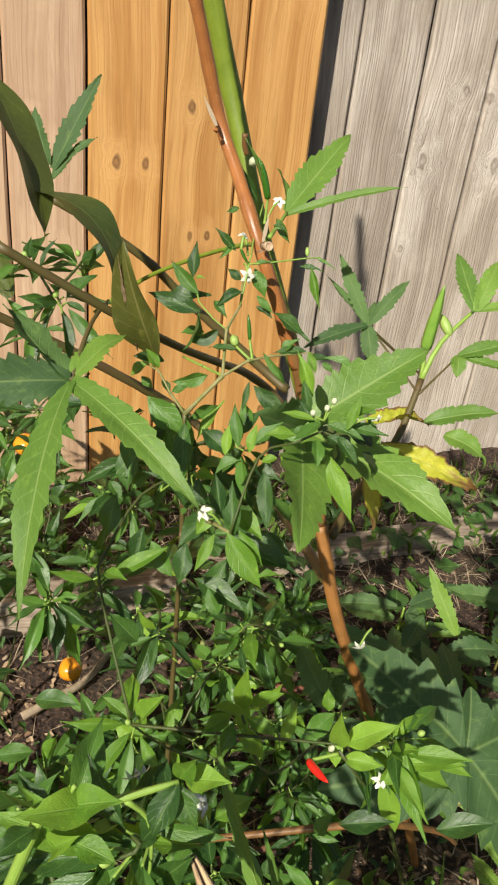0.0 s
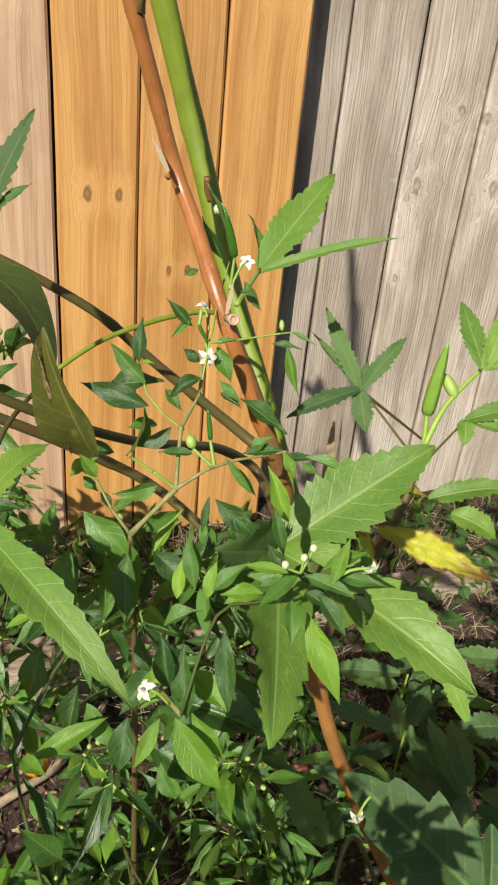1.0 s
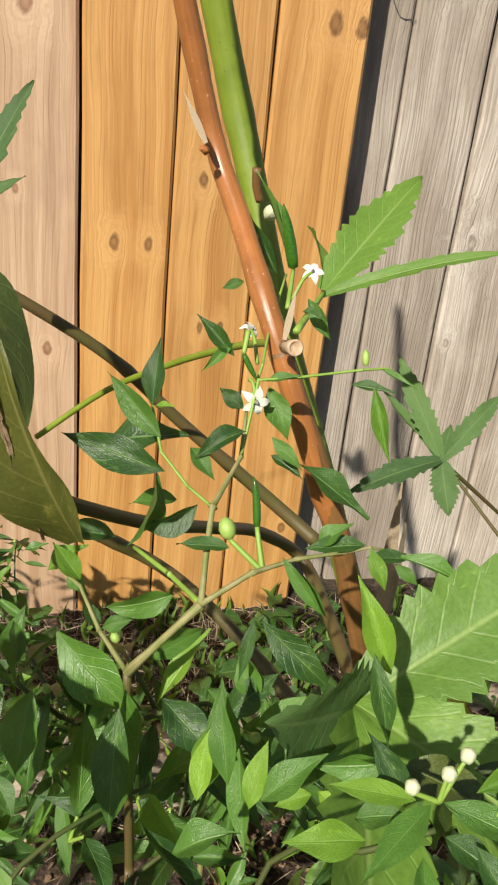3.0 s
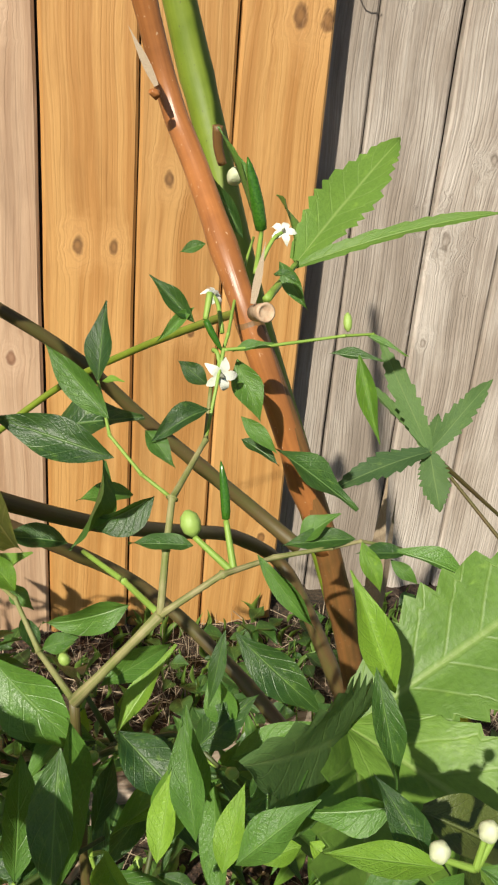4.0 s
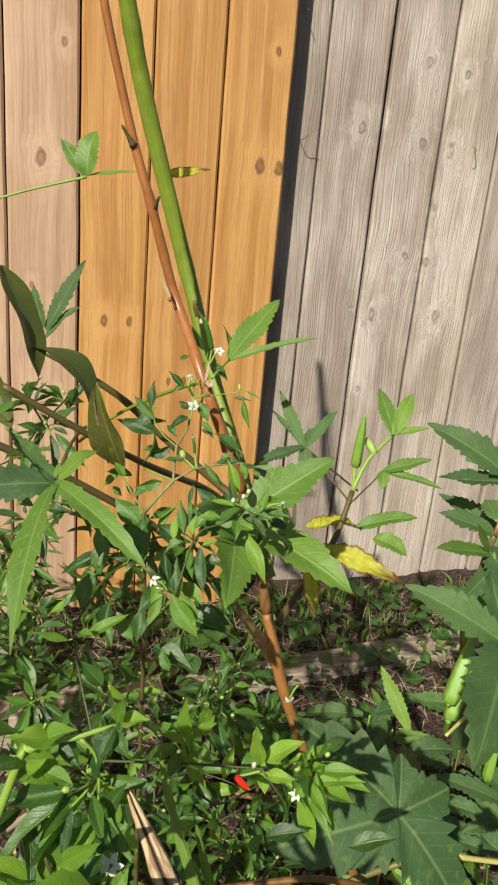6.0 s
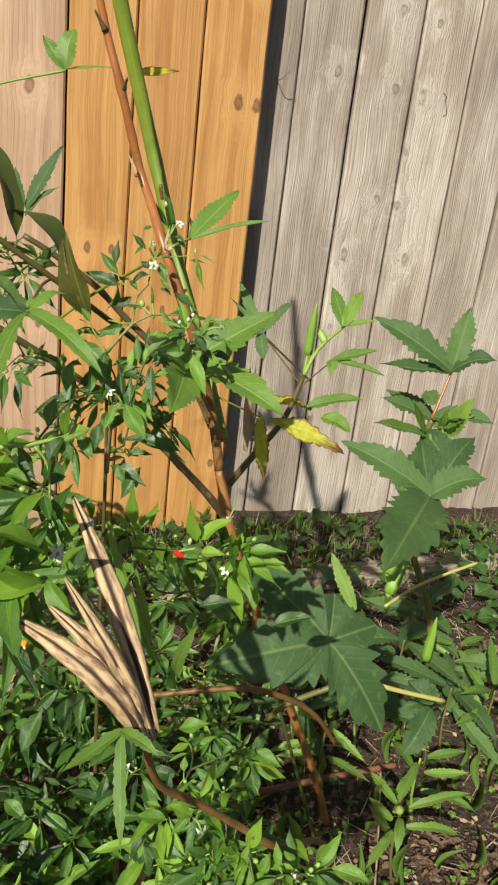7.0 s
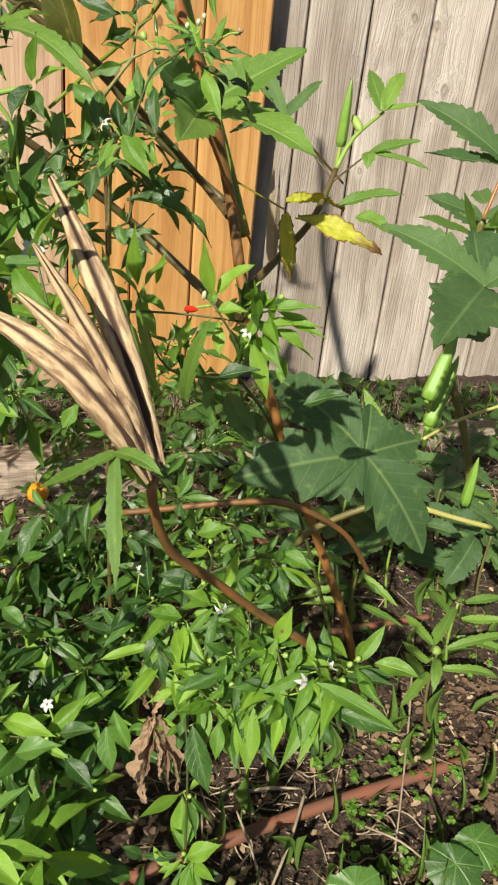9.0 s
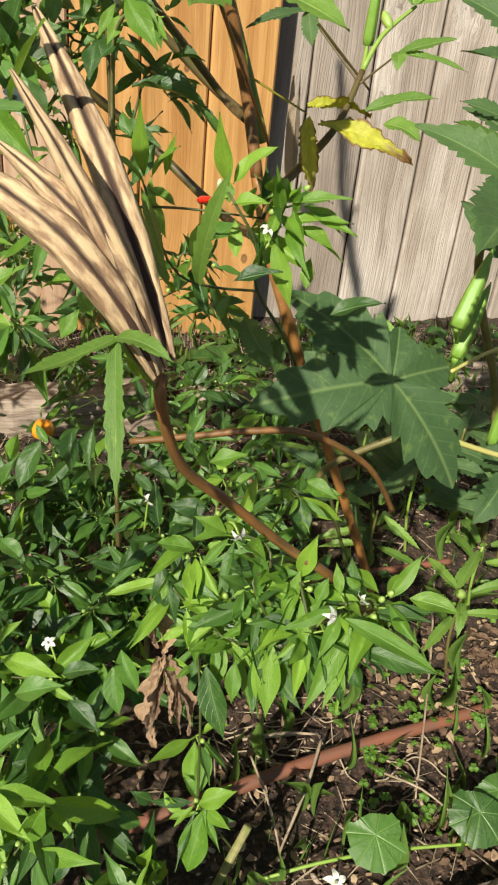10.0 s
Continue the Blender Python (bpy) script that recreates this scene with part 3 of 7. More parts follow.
def leaf(plant, shapes, base, tip, width, facing=(-0.3, -0.6, 0.7), kind=0, label="", name=""):
    """A leaf from its stalk's joint to its tip. facing: the way its upper face looks."""
    ob = new(name or shapes[0].name.split(".")[0], shapes[kind % len(shapes)])
    if shapes is PEPPER or shapes is YOUNG:
        width = min(0.94 * width, 0.40 * (Vector(tip) - Vector(base)).length + 0.002)
    ob.matrix_basis = frame_of(base, tip, facing, width)
    return tagged(hang(ob, plant), label)


def petiole(plant, mat, a, b, r=0.0013, sag=0.0, name="petiole"):
    a, b = Vector(a), Vector(b)
    mid = (a + b) / 2 + Vector((0, 0, sag))
    return stem(plant, name, mat, [a, mid, b], [r * 1.15, r, r * 0.85], 6)


# ---- flowers and fruits ----
def flower_mesh():
    verts, faces = [], []
    for k in range(5):
        a = 2 * math.pi * k / 5
        c, s = math.cos(a), math.sin(a)
        for r, w, z in ((0.06, 0.10, 0.0), (0.28, 0.24, 0.10), (0.52, 0.30, 0.15), (0.78, 0.22, 0.08 - 0.12 * (k % 2)), (1.0, 0.04, -0.1 - 0.2 * (k % 3))):
            for q, lift in ((-1, 0.03), (0, 0.0), (1, 0.03)):
                verts.append((r * c - q * w * s, r * s + q * w * c, z + lift))
        o = k * 15
        for i in range(4):
            for j in range(2):
                p = o + i * 3 + j
                faces.append((p, p + 1, p + 4, p + 3))
    return mesh_of("petals", verts, faces, PETAL)


def spun(name, mat, outline, sides=10, squash=1.0, ridges=0, ridge=0.0, bend=0.0):
    """A body turned round z from (radius, height) pairs."""
    verts, faces = [], []
    top = outline[-1][1]
    for r, z in outline:
        for i in range(sides):
            a = 2 * math.pi * i / sides
            q = r * (1 + ridge * math.cos(ridges * a))
            verts.append((q * math.cos(a) + bend * (z / top) ** 2, q * math.sin(a) * squash, z))
    for k in range(len(outline) - 1):
        for i in range(sides):
            a, b = k * sides + i, k * sides + (i + 1) % sides
            faces.append((a, b, b + sides, a + sides))
    faces += [tuple(range(sides - 1, -1, -1)), tuple(range((len(outline) - 1) * sides, len(outline) * sides))]
    return mesh_of(name, verts, faces, mat)


FLOWER = flower_mesh()
HEART = spun("flower_centre", STAMEN, [(0.10, 0.0), (0.16, 0.12), (0.13, 0.3), (0.05, 0.42), (0.02, 0.6)], 8)
WHITE_BUD = spun("bud", plain("pale_bud", (0.50, 0.56, 0.30), (0.66, 0.68, 0.50), 0.5, 150), [(0.12, 0.0), (0.26, 0.12), (0.36, 0.32), (0.40, 0.55), (0.38, 0.75), (0.28, 0.95), (0.14, 1.06), (0.03, 1.1)], 20, ridges=5, ridge=0.06)
BUD_SHAPE = spun("bud", BUD, [(0.12, 0.0), (0.36, 0.2), (0.42, 0.5), (0.34, 0.8), (0.1, 1.0)], 8)
CHILI_OUT = [(0.02, 0.0), (0.085, 0.03), (0.10, 0.15), (0.105, 0.4), (0.085, 0.7), (0.045, 0.9), (0.008, 1.0)]
CHILI = spun("pepper", GREEN_CHILI, CHILI_OUT, 10, bend=0.10)
CHILI_RED = spun("pepper", RED_CHILI, CHILI_OUT, 10, bend=0.12)
POD = spun("pod", POD_SKIN, [(0.03, 0.0), (0.09, 0.02), (0.105, 0.12), (0.10, 0.4), (0.075, 0.7), (0.035, 0.9), (0.006, 1.0)], 20, 1.0, 5, 0.1, 0.03)
ROUND = spun("pepper", ORANGE_SKIN, [(0.05, 0.03), (0.3, 0.0), (0.48, 0.2), (0.5, 0.5), (0.4, 0.8), (0.15, 0.93), (0.03, 0.9)], 14, 1.0, 4, 0.05)


def upright(at, way, size):
    q = Vector(way).to_track_quat("Z", "Y").to_matrix().to_4x4()
    return Matrix.Translation(at) @ q @ Matrix.Diagonal((size, size, size, 1))


def flower(plant, at, way, size=0.0075, stalk=None):
    ob = new("flower", FLOWER)
    ob.matrix_basis = upright(at, way, size)
    hang(ob, plant)
    core = new("flower_centre", HEART)
    core.parent = ob
    if stalk:
        petiole(plant, SHOOT, stalk, at, 0.0008, 0.003, "flower_stalk")
    return ob


def fruit(plant, shape, base, tip, stalk=None, name="", fat=1.0, label=""):
    b, t = Vector(base), Vector(tip)
    n = (t - b).length
    ob = new(name or shape.name.split(".")[0], shape)
    ob.matrix_basis = Matrix.Translation(b) @ (t - b).to_track_quat("Z", "Y").to_matrix().to_4x4() @ Matrix.Diagonal((n * fat, n * fat, n, 1))
    hang(ob, plant)
    if stalk:
        petiole(plant, SHOOT, stalk, b, 0.0011, 0.0, "fruit_stalk")
    return tagged(ob, label)


def sprig(plant, at, way, count, size, rng, young=0.5, bloom=0.0, spread=(35, 95), wide=(0.23, 0.34)):
    """A tuft of pepper leaves round the end of a shoot."""
    at, way = Vector(at), Vector(way).normalized()
    side = way.cross(Vector((0.21, 0.4, 0.9))).normalized()
    spin = rng.uniform(0, 6.28)
    for k in range(count):
        a = spin + k * 2.4
        tilt = radians(rng.uniform(*spread))
        out = Matrix.Rotation(a, 3, way) @ side
        go = (way * math.cos(tilt) + out * math.sin(tilt)).normalized()
        n = size * rng.uniform(0.6, 1.42)
        off = at - way * size * rng.uniform(0.0, 0.5) + go * size * 0.18
        tip = off + go * n + Vector((0, 0, -0.75 * n * rng.random()))
        face = way * 0.4 + Vector((-0.2, -0.35, 0.8)) + Vector((rng.uniform(-0.9, 0.9), rng.uniform(-0.7, 0.7), rng.uniform(-0.5, 0.4)))
        leaf(plant, YOUNG if rng.random() < young else PEPPER, off, tip, n * rng.uniform(*wide), face, rng.randrange(7))
        if k < 3:
            petiole(plant, SHOOT, at - way * size * 0.25, off, 0.0007)
    if rng.random() < bloom:
        flower(plant, at + way * size * 0.3 + Vector((rng.uniform(-0.01, 0.01), -0.01, 0)), (rng.uniform(-0.5, 0.3), -0.8, rng.uniform(-0.3, 0.6)), 0.0062 * rng.uniform(0.8, 1.15), at)
    elif rng.random() < 0.5:
        ob = new("bud", BUD_SHAPE)
        ob.matrix_basis = upright(at + way * size * 0.18, way, 0.005)
        hang(ob, plant)


# ---- okra plant by the fences ----
LIT = (-0.4, -0.8, 0.45)
UP = (-0.25, -0.4, 0.9)
DIM = (0.75, -0.6, 0.25)
okra = thing("okra_plant", (0.43, -0.955, 0.05), "tall okra plant with a leaning red stem and lobed leaves", "plant", "okra plants")
stem(okra, "stem", ORANGE_STEM, [(0.432, -0.955, 0.02), (0.386, -0.964, 0.154), (0.31, -0.975, 0.33), (0.235, -0.984, 0.505), (0.203, -0.975, 0.589), (0.183, -0.955, 0.67)], [0.0062, 0.0058, 0.006, 0.0062, 0.0064, 0.0064], 14, [(0.62, 0.25), (0.75, 0.22), (0.3, 0.2), (0.92, 0.2)], "brown woody lower stem")
stem(okra, "stem", BASE_STEM, [(0.183, -0.955, 0.67), (0.168, -0.94, 0.745), (0.136, -0.95, 0.84), (0.098, -0.939, 0.930)], [0.0064, 0.0058, 0.0056, 0.0056], 14, [(0.5, 0.2)], "brown woody lower stem")
stem(okra, "stem", RED_STEM, [(0.138, -0.95, 0.833), (0.098, -0.939, 0.930), (0.083, -0.894, 0.979), (0.071, -0.872, 1.012), (0.044, -0.880, 1.096), (0.028, -0.876, 1.144), (0.012, -0.878, 1.20), (-0.008, -0.88, 1.28), (-0.05, -0.88, 1.48)], [0.0054, 0.0053, 0.0053, 0.0051, 0.0048, 0.0046, 0.0042, 0.0040, 0.0036], 14, [(0.06, 0.28), (0.2, 0.15), (0.38, 0.2), (0.45, 0.2)], "red-orange upper stem")
stem(okra, "stem", GREEN_STEM, [(0.190, -0.93, 0.70), (0.165, -0.86, 0.80), (0.135, -0.80, 0.90), (0.109, -0.768, 0.995), (0.093, -0.758, 1.049), (0.046, -0.763, 1.201), (0.019, -0.78, 1.305), (-0.021, -0.8, 1.474), (-0.038, -0.806, 1.531)], [0.0075, 0.008, 0.0085, 0.0090, 0.0093, 0.0096, 0.009, 0.0085, 0.007], 14, [(0.42, 0.1), (0.7, 0.12)], "thick green stem")
stem(okra, "branch", BRANCH, [(0.195, -0.965, 0.61), (0.185, -0.80, 0.585), (0.096, -0.715, 0.651), (0.001, -0.737, 0.725), (-0.09, -0.77, 0.79), (-0.2, -0.8, 0.86)], [0.0062, 0.0057, 0.0053, 0.0051, 0.005, 0.0048], 12, [(0.3, 0.18), (0.55, 0.2)])
stem(okra, "branch", BRANCH, [(0.172, -0.93, 0.72), (0.178, -0.79, 0.715), (0.133, -0.817, 0.761), (0.085, -0.885, 0.807), (0.037, -0.954, 0.853), (-0.02, -1.0, 0.90), (-0.09, -1.02, 0.95)], [0.0048, 0.0046, 0.0042, 0.0036, 0.0032, 0.003, 0.003], 12, [(0.35, 0.2), (0.6, 0.25)], "brown branch with split bark")
stem(okra, "branch", BRANCH, [(0.206, -0.730, 0.697), (0.167, -0.708, 0.725), (0.089, -0.704, 0.792), (0.035, -0.712, 0.845), (-0.025, -0.723, 0.887), (-0.062, -0.727, 0.908)], [0.006, 0.0056, 0.0048, 0.0044, 0.0041, 0.0038], 12, [(0.3, 0.15), (0.62, 0.22)])
stem(okra, "branch", GREEN_STEM, [(-0.019, -0.743, 0.797), (0.027, -0.767, 0.842), (0.066, -0.816, 0.880), (0.091, -0.876, 0.911), (0.096, -0.935, 0.932)], [0.0021, 0.0021, 0.002, 0.002, 0.0018], 10)
cut = spun("cut_stub", plain("cut_wood", (0.42, 0.27, 0.17), (0.56, 0.42, 0.28), 0.75, 400), [(0.0036, -0.012), (0.0040, -0.002), (0.0042, 0.0), (0.0034, 0.0004), (0.0028, -0.0006), (0.0012, -0.0006)], 14)
ob = new("cut_stub", cut)
ob.matrix_basis = upright((0.098, -0.964, 0.939), (0.15, -0.95, 0.25), 0.85)
tagged(hang(ob, okra), "dry ringed stub of a cut branch")
ob = new("cut_stub", spun("cut_stub", RED_STEM, [(0.0048, -0.006), (0.0038, -0.003), (0.0030, -0.0012), (0.0026, -0.0002), (0.0020, 0.0001), (0.0012, -0.0006), (0.0004, -0.0006)], 14, 0.75, 5, 0.1))
ob.matrix_basis = upright((0.063, -0.894, 1.007), (-0.8, -0.3, 0.35), 0.55)
hang(ob, okra)
leaf(okra, STRAW, (0.0655, -0.893, 1.009), (0.055, -0.885, 1.029), 0.0034, LIT, 0, "peeling pale strip of skin", "dry_sheath")
leaf(okra, STRAW, (0.094, -0.960, 0.941), (0.099, -0.951, 0.961), 0.0032, LIT, 1, "", "dry_sheath")
fruit(okra, WHITE_BUD, (0.11, -0.832, 0.971), (0.112, -0.841, 0.977), None, "bud", 0.9, "round white bud on the green stem")
stem(okra, "stub", BASE_STEM, [(0.105, -0.833, 0.979), (0.102, -0.835, 0.987), (0.101, -0.837, 0.996)], [0.0022, 0.0024, 0.0026], 8)
for a, b in (((0.025, -0.879, 1.149), (0.013, -0.885, 1.166)), ((0.047, -0.882, 1.095), (0.05, -0.892, 1.105))):
    stem(okra, "stub", BRANCH, [a, Vector(a).lerp(Vector(b), 0.5), b], [0.0042, 0.0018, 0.0012], 8, (), "small dry spur of a leaf stalk")
# upper leaves
leaf(okra, LOBE, (0.139, -0.861, 0.939), (0.206, -0.807, 0.997), 0.0325, (-0.55, -0.75, 0.25), 0)
leaf(okra, SLIM, (0.137, -0.865, 0.937), (0.234, -0.887, 0.971), 0.0112, (-0.1, -0.6, 0.85), 1)
leaf(okra, LOBE, (0.138, -0.859, 0.938), (0.141, -0.805, 0.964), 0.0186, (0.6, -0.6, 0.2), 1)
petiole(okra, SHOOT, (0.107, -0.930, 0.936), (0.138, -0.864, 0.939), 0.0016)
# star-shaped leaf against the grey boards
star = (0.256, -0.81, 0.814)
petiole(okra, BRANCH, star, (0.352, -0.775, 0.737), 0.0016)
leaf(okra, SHADE_LOBE, star, (0.230, -0.765, 0.875), 0.0184, LIT, 0)
leaf(okra, SHADE_LOBE, star, (0.302, -0.791, 0.857), 0.0172, LIT, 1)
leaf(okra, SHADE_LOBE, star, (0.259, -0.832, 0.782), 0.0222, LIT, 0)
leaf(okra, SHADE_LOBE, star, (0.187, -0.820, 0.793), 0.0195, (-0.1, -0.4, 0.9), 1)
leaf(okra, SHADE_LOBE, star, (0.219, -0.760, 0.852), 0.0138, (0.4, -0.6, 0.6), 2)
leaf(okra, SHADE_LOBE, star, (0.268, -0.791, 0.833), 0.0115, LIT, 0)
# the big bright leaf
joint = (0.112, -1.053, 0.834)
petiole(okra, RED_STEM, joint, (0.19, -0.97, 0.70), 0.0016)
leaf(okra, LOBE, joint, (0.207, -1.037, 0.889), 0.047, (-0.5, -0.62, 0.75), 0)
leaf(okra, LOBE, joint, (0.192, -1.157, 0.815), 0.046, (-0.15, -0.45, 0.9), 1)
leaf(okra, LOBE, joint, (0.079, -1.175, 0.822), 0.046, (0.15, -0.75, 0.5), 0)
# this lobe takes the darker leaf copy, shade painted by colour
leaf(okra, SHADE_LOBE, joint, (0.066, -1.098, 0.872), 0.046, (0.6, -0.75, 0.1), 0)
# the long-fingered leaf
finger_joint = (-0.048, -1.07, 0.882)
petiole(okra, BRANCH, finger_joint, (-0.02, -0.98, 0.90), 0.0016, 0.01)
leaf(okra, SLIM, finger_joint, (0.022, -1.172, 0.848), 0.022, (-0.2, -0.5, 0.85), 3)
leaf(okra, SLIM, finger_joint, (-0.078, -1.203, 0.812), 0.026, (-0.5, -0.6, 0.6), 1)
# left lobes use the darker copy too, shade put into their colour
leaf(okra, SHADE_LOBE, finger_joint, (-0.122, -1.071, 0.880), 0.034, (0.7, -0.55, 0.45), 1)
leaf(okra, LOBE, finger_joint, (-0.011, -1.026, 0.894), 0.022, UP, 1)
leaf(okra, SHADE_LOBE, finger_joint, (-0.088, -1.035, 0.918), 0.030, (0.75, -0.5, 0.3), 2)
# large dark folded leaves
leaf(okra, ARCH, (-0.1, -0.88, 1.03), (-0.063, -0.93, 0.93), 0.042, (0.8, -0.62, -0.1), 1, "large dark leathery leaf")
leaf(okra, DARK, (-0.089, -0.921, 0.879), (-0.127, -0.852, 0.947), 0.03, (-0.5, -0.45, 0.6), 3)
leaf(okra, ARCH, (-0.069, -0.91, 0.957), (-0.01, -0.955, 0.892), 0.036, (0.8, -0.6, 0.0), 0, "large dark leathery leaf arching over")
leaf(okra, FOLDED, (0.013, -0.989, 0.864), (-0.013, -1.006, 0.950), 0.030, (-0.35, -0.9, 0.15), 0, "olive leaf folded along its rib")
leaf(okra, DRY, (0.001, -0.994, 0.868), (-0.016, -1.010, 0.943), 0.0025, (-0.9, -0.45, 0.1), 0, "dry curled leaf edge")
leaf(okra, SHADE_LOBE, (-0.057, -0.794, 0.949), (-0.015, -0.779, 1.026), 0.0225, LIT, 0)
leaf(okra, SHADE_LOBE, (-0.060, -0.792, 0.952), (-0.071, -0.773, 0.996), 0.0159, LIT, 1)
leaf(okra, SHADE_LOBE, (-0.058, -0.797, 0.940), (-0.019, -0.795, 0.978), 0.0172, UP, 1)
# small leaves high on the stems
petiole(okra, SHOOT, (-0.013, -0.736, 1.113), (-0.174, -0.722, 1.055), 0.0014, 0.004)
leaf(okra, LOBE, (-0.013, -0.736, 1.114), (-0.041, -0.714, 1.151), 0.0199, LIT, 2)
leaf(okra, LOBE, (-0.013, -0.736, 1.114), (-0.002, -0.721, 1.163), 0.0332, LIT, 1)
leaf(okra, SLIM, (-0.013, -0.736, 1.114), (0.047, -0.750, 1.123), 0.0106, UP, 0)
leaf(okra, YELLOW_FLAT, (0.069, -0.736, 1.120), (0.131, -0.716, 1.132), 0.0150, LIT, 0)
# pod branch
stem(okra, "branch", BRANCH, [(0.200, -0.948, 0.649), (0.245, -0.900, 0.674), (0.288, -0.868, 0.711), (0.320, -0.831, 0.762)], [0.005, 0.0045, 0.004, 0.0034], 10, [(0.5, 0.2)])
stem(okra, "branch", SHOOT, [(0.320, -0.831, 0.762), (0.343, -0.813, 0.797), (0.384, -0.795, 0.828)], [0.0032, 0.0027, 0.0018], 8, [(0.5, 0.5)])
fruit(okra, POD, (0.33, -0.806, 0.785), (0.328, -0.815, 0.862), None, "pod", 0.8, "ribbed green pod with a dark tip")
petiole(okra, SHOOT, (0.320, -0.831, 0.762), (0.33, -0.806, 0.787), 0.0024)
fruit(okra, BUD_SHAPE, (0.353, -0.811, 0.804), (0.345, -0.794, 0.821), None, "flower_bud", 0.55)
tri = (0.378, -0.806, 0.83)
leaf(okra, LOBE, tri, (0.379, -0.737, 0.872), 0.0231, LIT, 0)
leaf(okra, LOBE, tri, (0.415, -0.767, 0.874), 0.0240, LIT, 1)
leaf(okra, LOBE, tri, (0.424, -0.810, 0.841), 0.0140, UP, 0)
node = (0.315, -0.842, 0.750)
petiole(okra, BRANCH, node, (0.366, -0.815, 0.782), 0.0012)
leaf(okra, LOBE, (0.366, -0.815, 0.782), (0.428, -0.822, 0.801), 0.0224, UP, 0)
leaf(okra, LOBE, (0.366, -0.815, 0.782), (0.436, -0.851, 0.771), 0.0154, UP, 1)
leaf(okra, LOBE, (0.366, -0.815, 0.782), (0.359, -0.834, 0.765), 0.0196, LIT, 1)
leaf(okra, LOBE, (0.321, -0.858, 0.724), (0.394, -0.878, 0.745), 0.0260, UP, 1)
leaf(okra, LOBE, (0.341, -0.869, 0.714), (0.376, -0.897, 0.702), 0.0301, UP, 1)
petiole(okra, BRANCH, node, (0.256, -0.790, 0.817), 0.0012)
petiole(okra, YELLOW_LEAF, (0.174, -0.918, 0.757), (0.241, -0.906, 0.725), 0.0011)
leaf(okra, YELLOW, (0.262, -0.883, 0.713), (0.355, -0.934, 0.687), 0.0315, (-0.25, -0.5, 0.85), 1, "yellow withering leaf with brown edges")
leaf(okra, YELLOW, (0.247, -0.888, 0.718), (0.244, -0.947, 0.652), 0.0233, LIT, 0, "yellow hanging leaf lobe")
leaf(okra, YELLOW, (0.255, -0.853, 0.723), (0.331, -0.852, 0.718), 0.0244, UP, 3, "yellow curled leaf with brown patches")
leaf(okra, STRAW, (0.28, -0.72, 0.60), (0.264, -0.741, 0.768), 0.017, (-0.8, -0.6, 0.2), 0, "dry rolled leaf standing upright", "dry_leaf")
leaf(okra, STRAW, (0.285, -0.725, 0.62), (0.274, -0.74, 0.75), 0.012, (0.5, -0.8, 0.2), 1, "", "dry_leaf")
# low broad leaf, its shade put into the leaf colour
low = (0.297, -1.115, 0.523)
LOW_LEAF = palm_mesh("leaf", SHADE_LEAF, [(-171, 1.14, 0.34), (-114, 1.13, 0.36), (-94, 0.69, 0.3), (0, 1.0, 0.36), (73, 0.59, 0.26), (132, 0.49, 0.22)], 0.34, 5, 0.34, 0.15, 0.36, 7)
leaf(okra, [LOW_LEAF], low, (0.36, -1.185, 0.447), 0.121, (0.07, -0.7, 0.71), 0, "broad dark green lobed leaf, shade in its colour")
leaf(okra, SHADE_LOBE, (0.200, -1.029, 0.496), (0.180, -0.968, 0.527), 0.035, LIT, 1)
leaf(okra, SHADE_LOBE, (0.212, -1.028, 0.502), (0.191, -0.993, 0.511), 0.03, UP, 0)
stem(okra, "branch", BASE_STEM, [(0.048, -1.127, 0.469), (0.108, -1.136, 0.479), (0.154, -1.143, 0.487), (0.210, -1.147, 0.485), (0.281, -1.134, 0.438), (0.336, -1.103, 0.356)], [0.003, 0.0032, 0.0034, 0.0034, 0.003, 0.0028], 8)
stem(okra, "branch", OLIVE, [(0.243, -1.100, 0.400), (0.260, -1.110, 0.430), (0.325, -1.126, 0.469), (0.373, -1.121, 0.457)], [0.0035, 0.0036, 0.0036, 0.0032], 8)
stem(okra, "branch", PALE_STALK, [(0.373, -1.121, 0.457), (0.416, -1.119, 0.441), (0.468, -1.118, 0.424)], [0.0032, 0.003, 0.003], 8)

# ---- right-hand okra plant with pods ----
okra_b = thing("okra_plant", (0.66, -0.80, 0.06), "okra plant with big dark lobed leaves and pods", "plant", "okra plants")
stem(okra_b, "stem", OLIVE, [(0.68, -0.80, 0.03), (0.656, -0.772, 0.251), (0.622, -0.778, 0.353), (0.504, -0.862, 0.545), (0.497, -0.877, 0.650), (0.501, -0.885, 0.723)], [0.007, 0.0065, 0.006, 0.0055, 0.005, 0.0045], 12, [(0.5, 0.2), (0.8, 0.25)])
leaf(okra_b, SHADE_LOBE, (0.460, -1.106, 0.402), (0.410, -1.142, 0.363), 0.04, LIT, 1)
leaf(okra_b, SHADE_LOBE, (0.475, -1.089, 0.397), (0.451, -1.053, 0.406), 0.04, UP, 2)
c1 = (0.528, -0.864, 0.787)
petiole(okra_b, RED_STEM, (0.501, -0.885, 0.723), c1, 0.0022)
leaf(okra_b, SHADE_LOBE, c1, (0.424, -0.803, 0.845), 0.048, (-0.3, -0.55, 0.8), 1)
leaf(okra_b, SHADE_LOBE, c1, (0.549, -0.843, 0.876), 0.042, LIT, 0)
leaf(okra_b, SHADE_LOBE, c1, (0.575, -0.895, 0.814), 0.046, UP, 1)
leaf(okra_b, SHADE_LOBE, c1, (0.419, -0.858, 0.792), 0.034, UP, 2)
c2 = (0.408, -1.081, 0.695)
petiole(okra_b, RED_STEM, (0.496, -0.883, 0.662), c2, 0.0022)
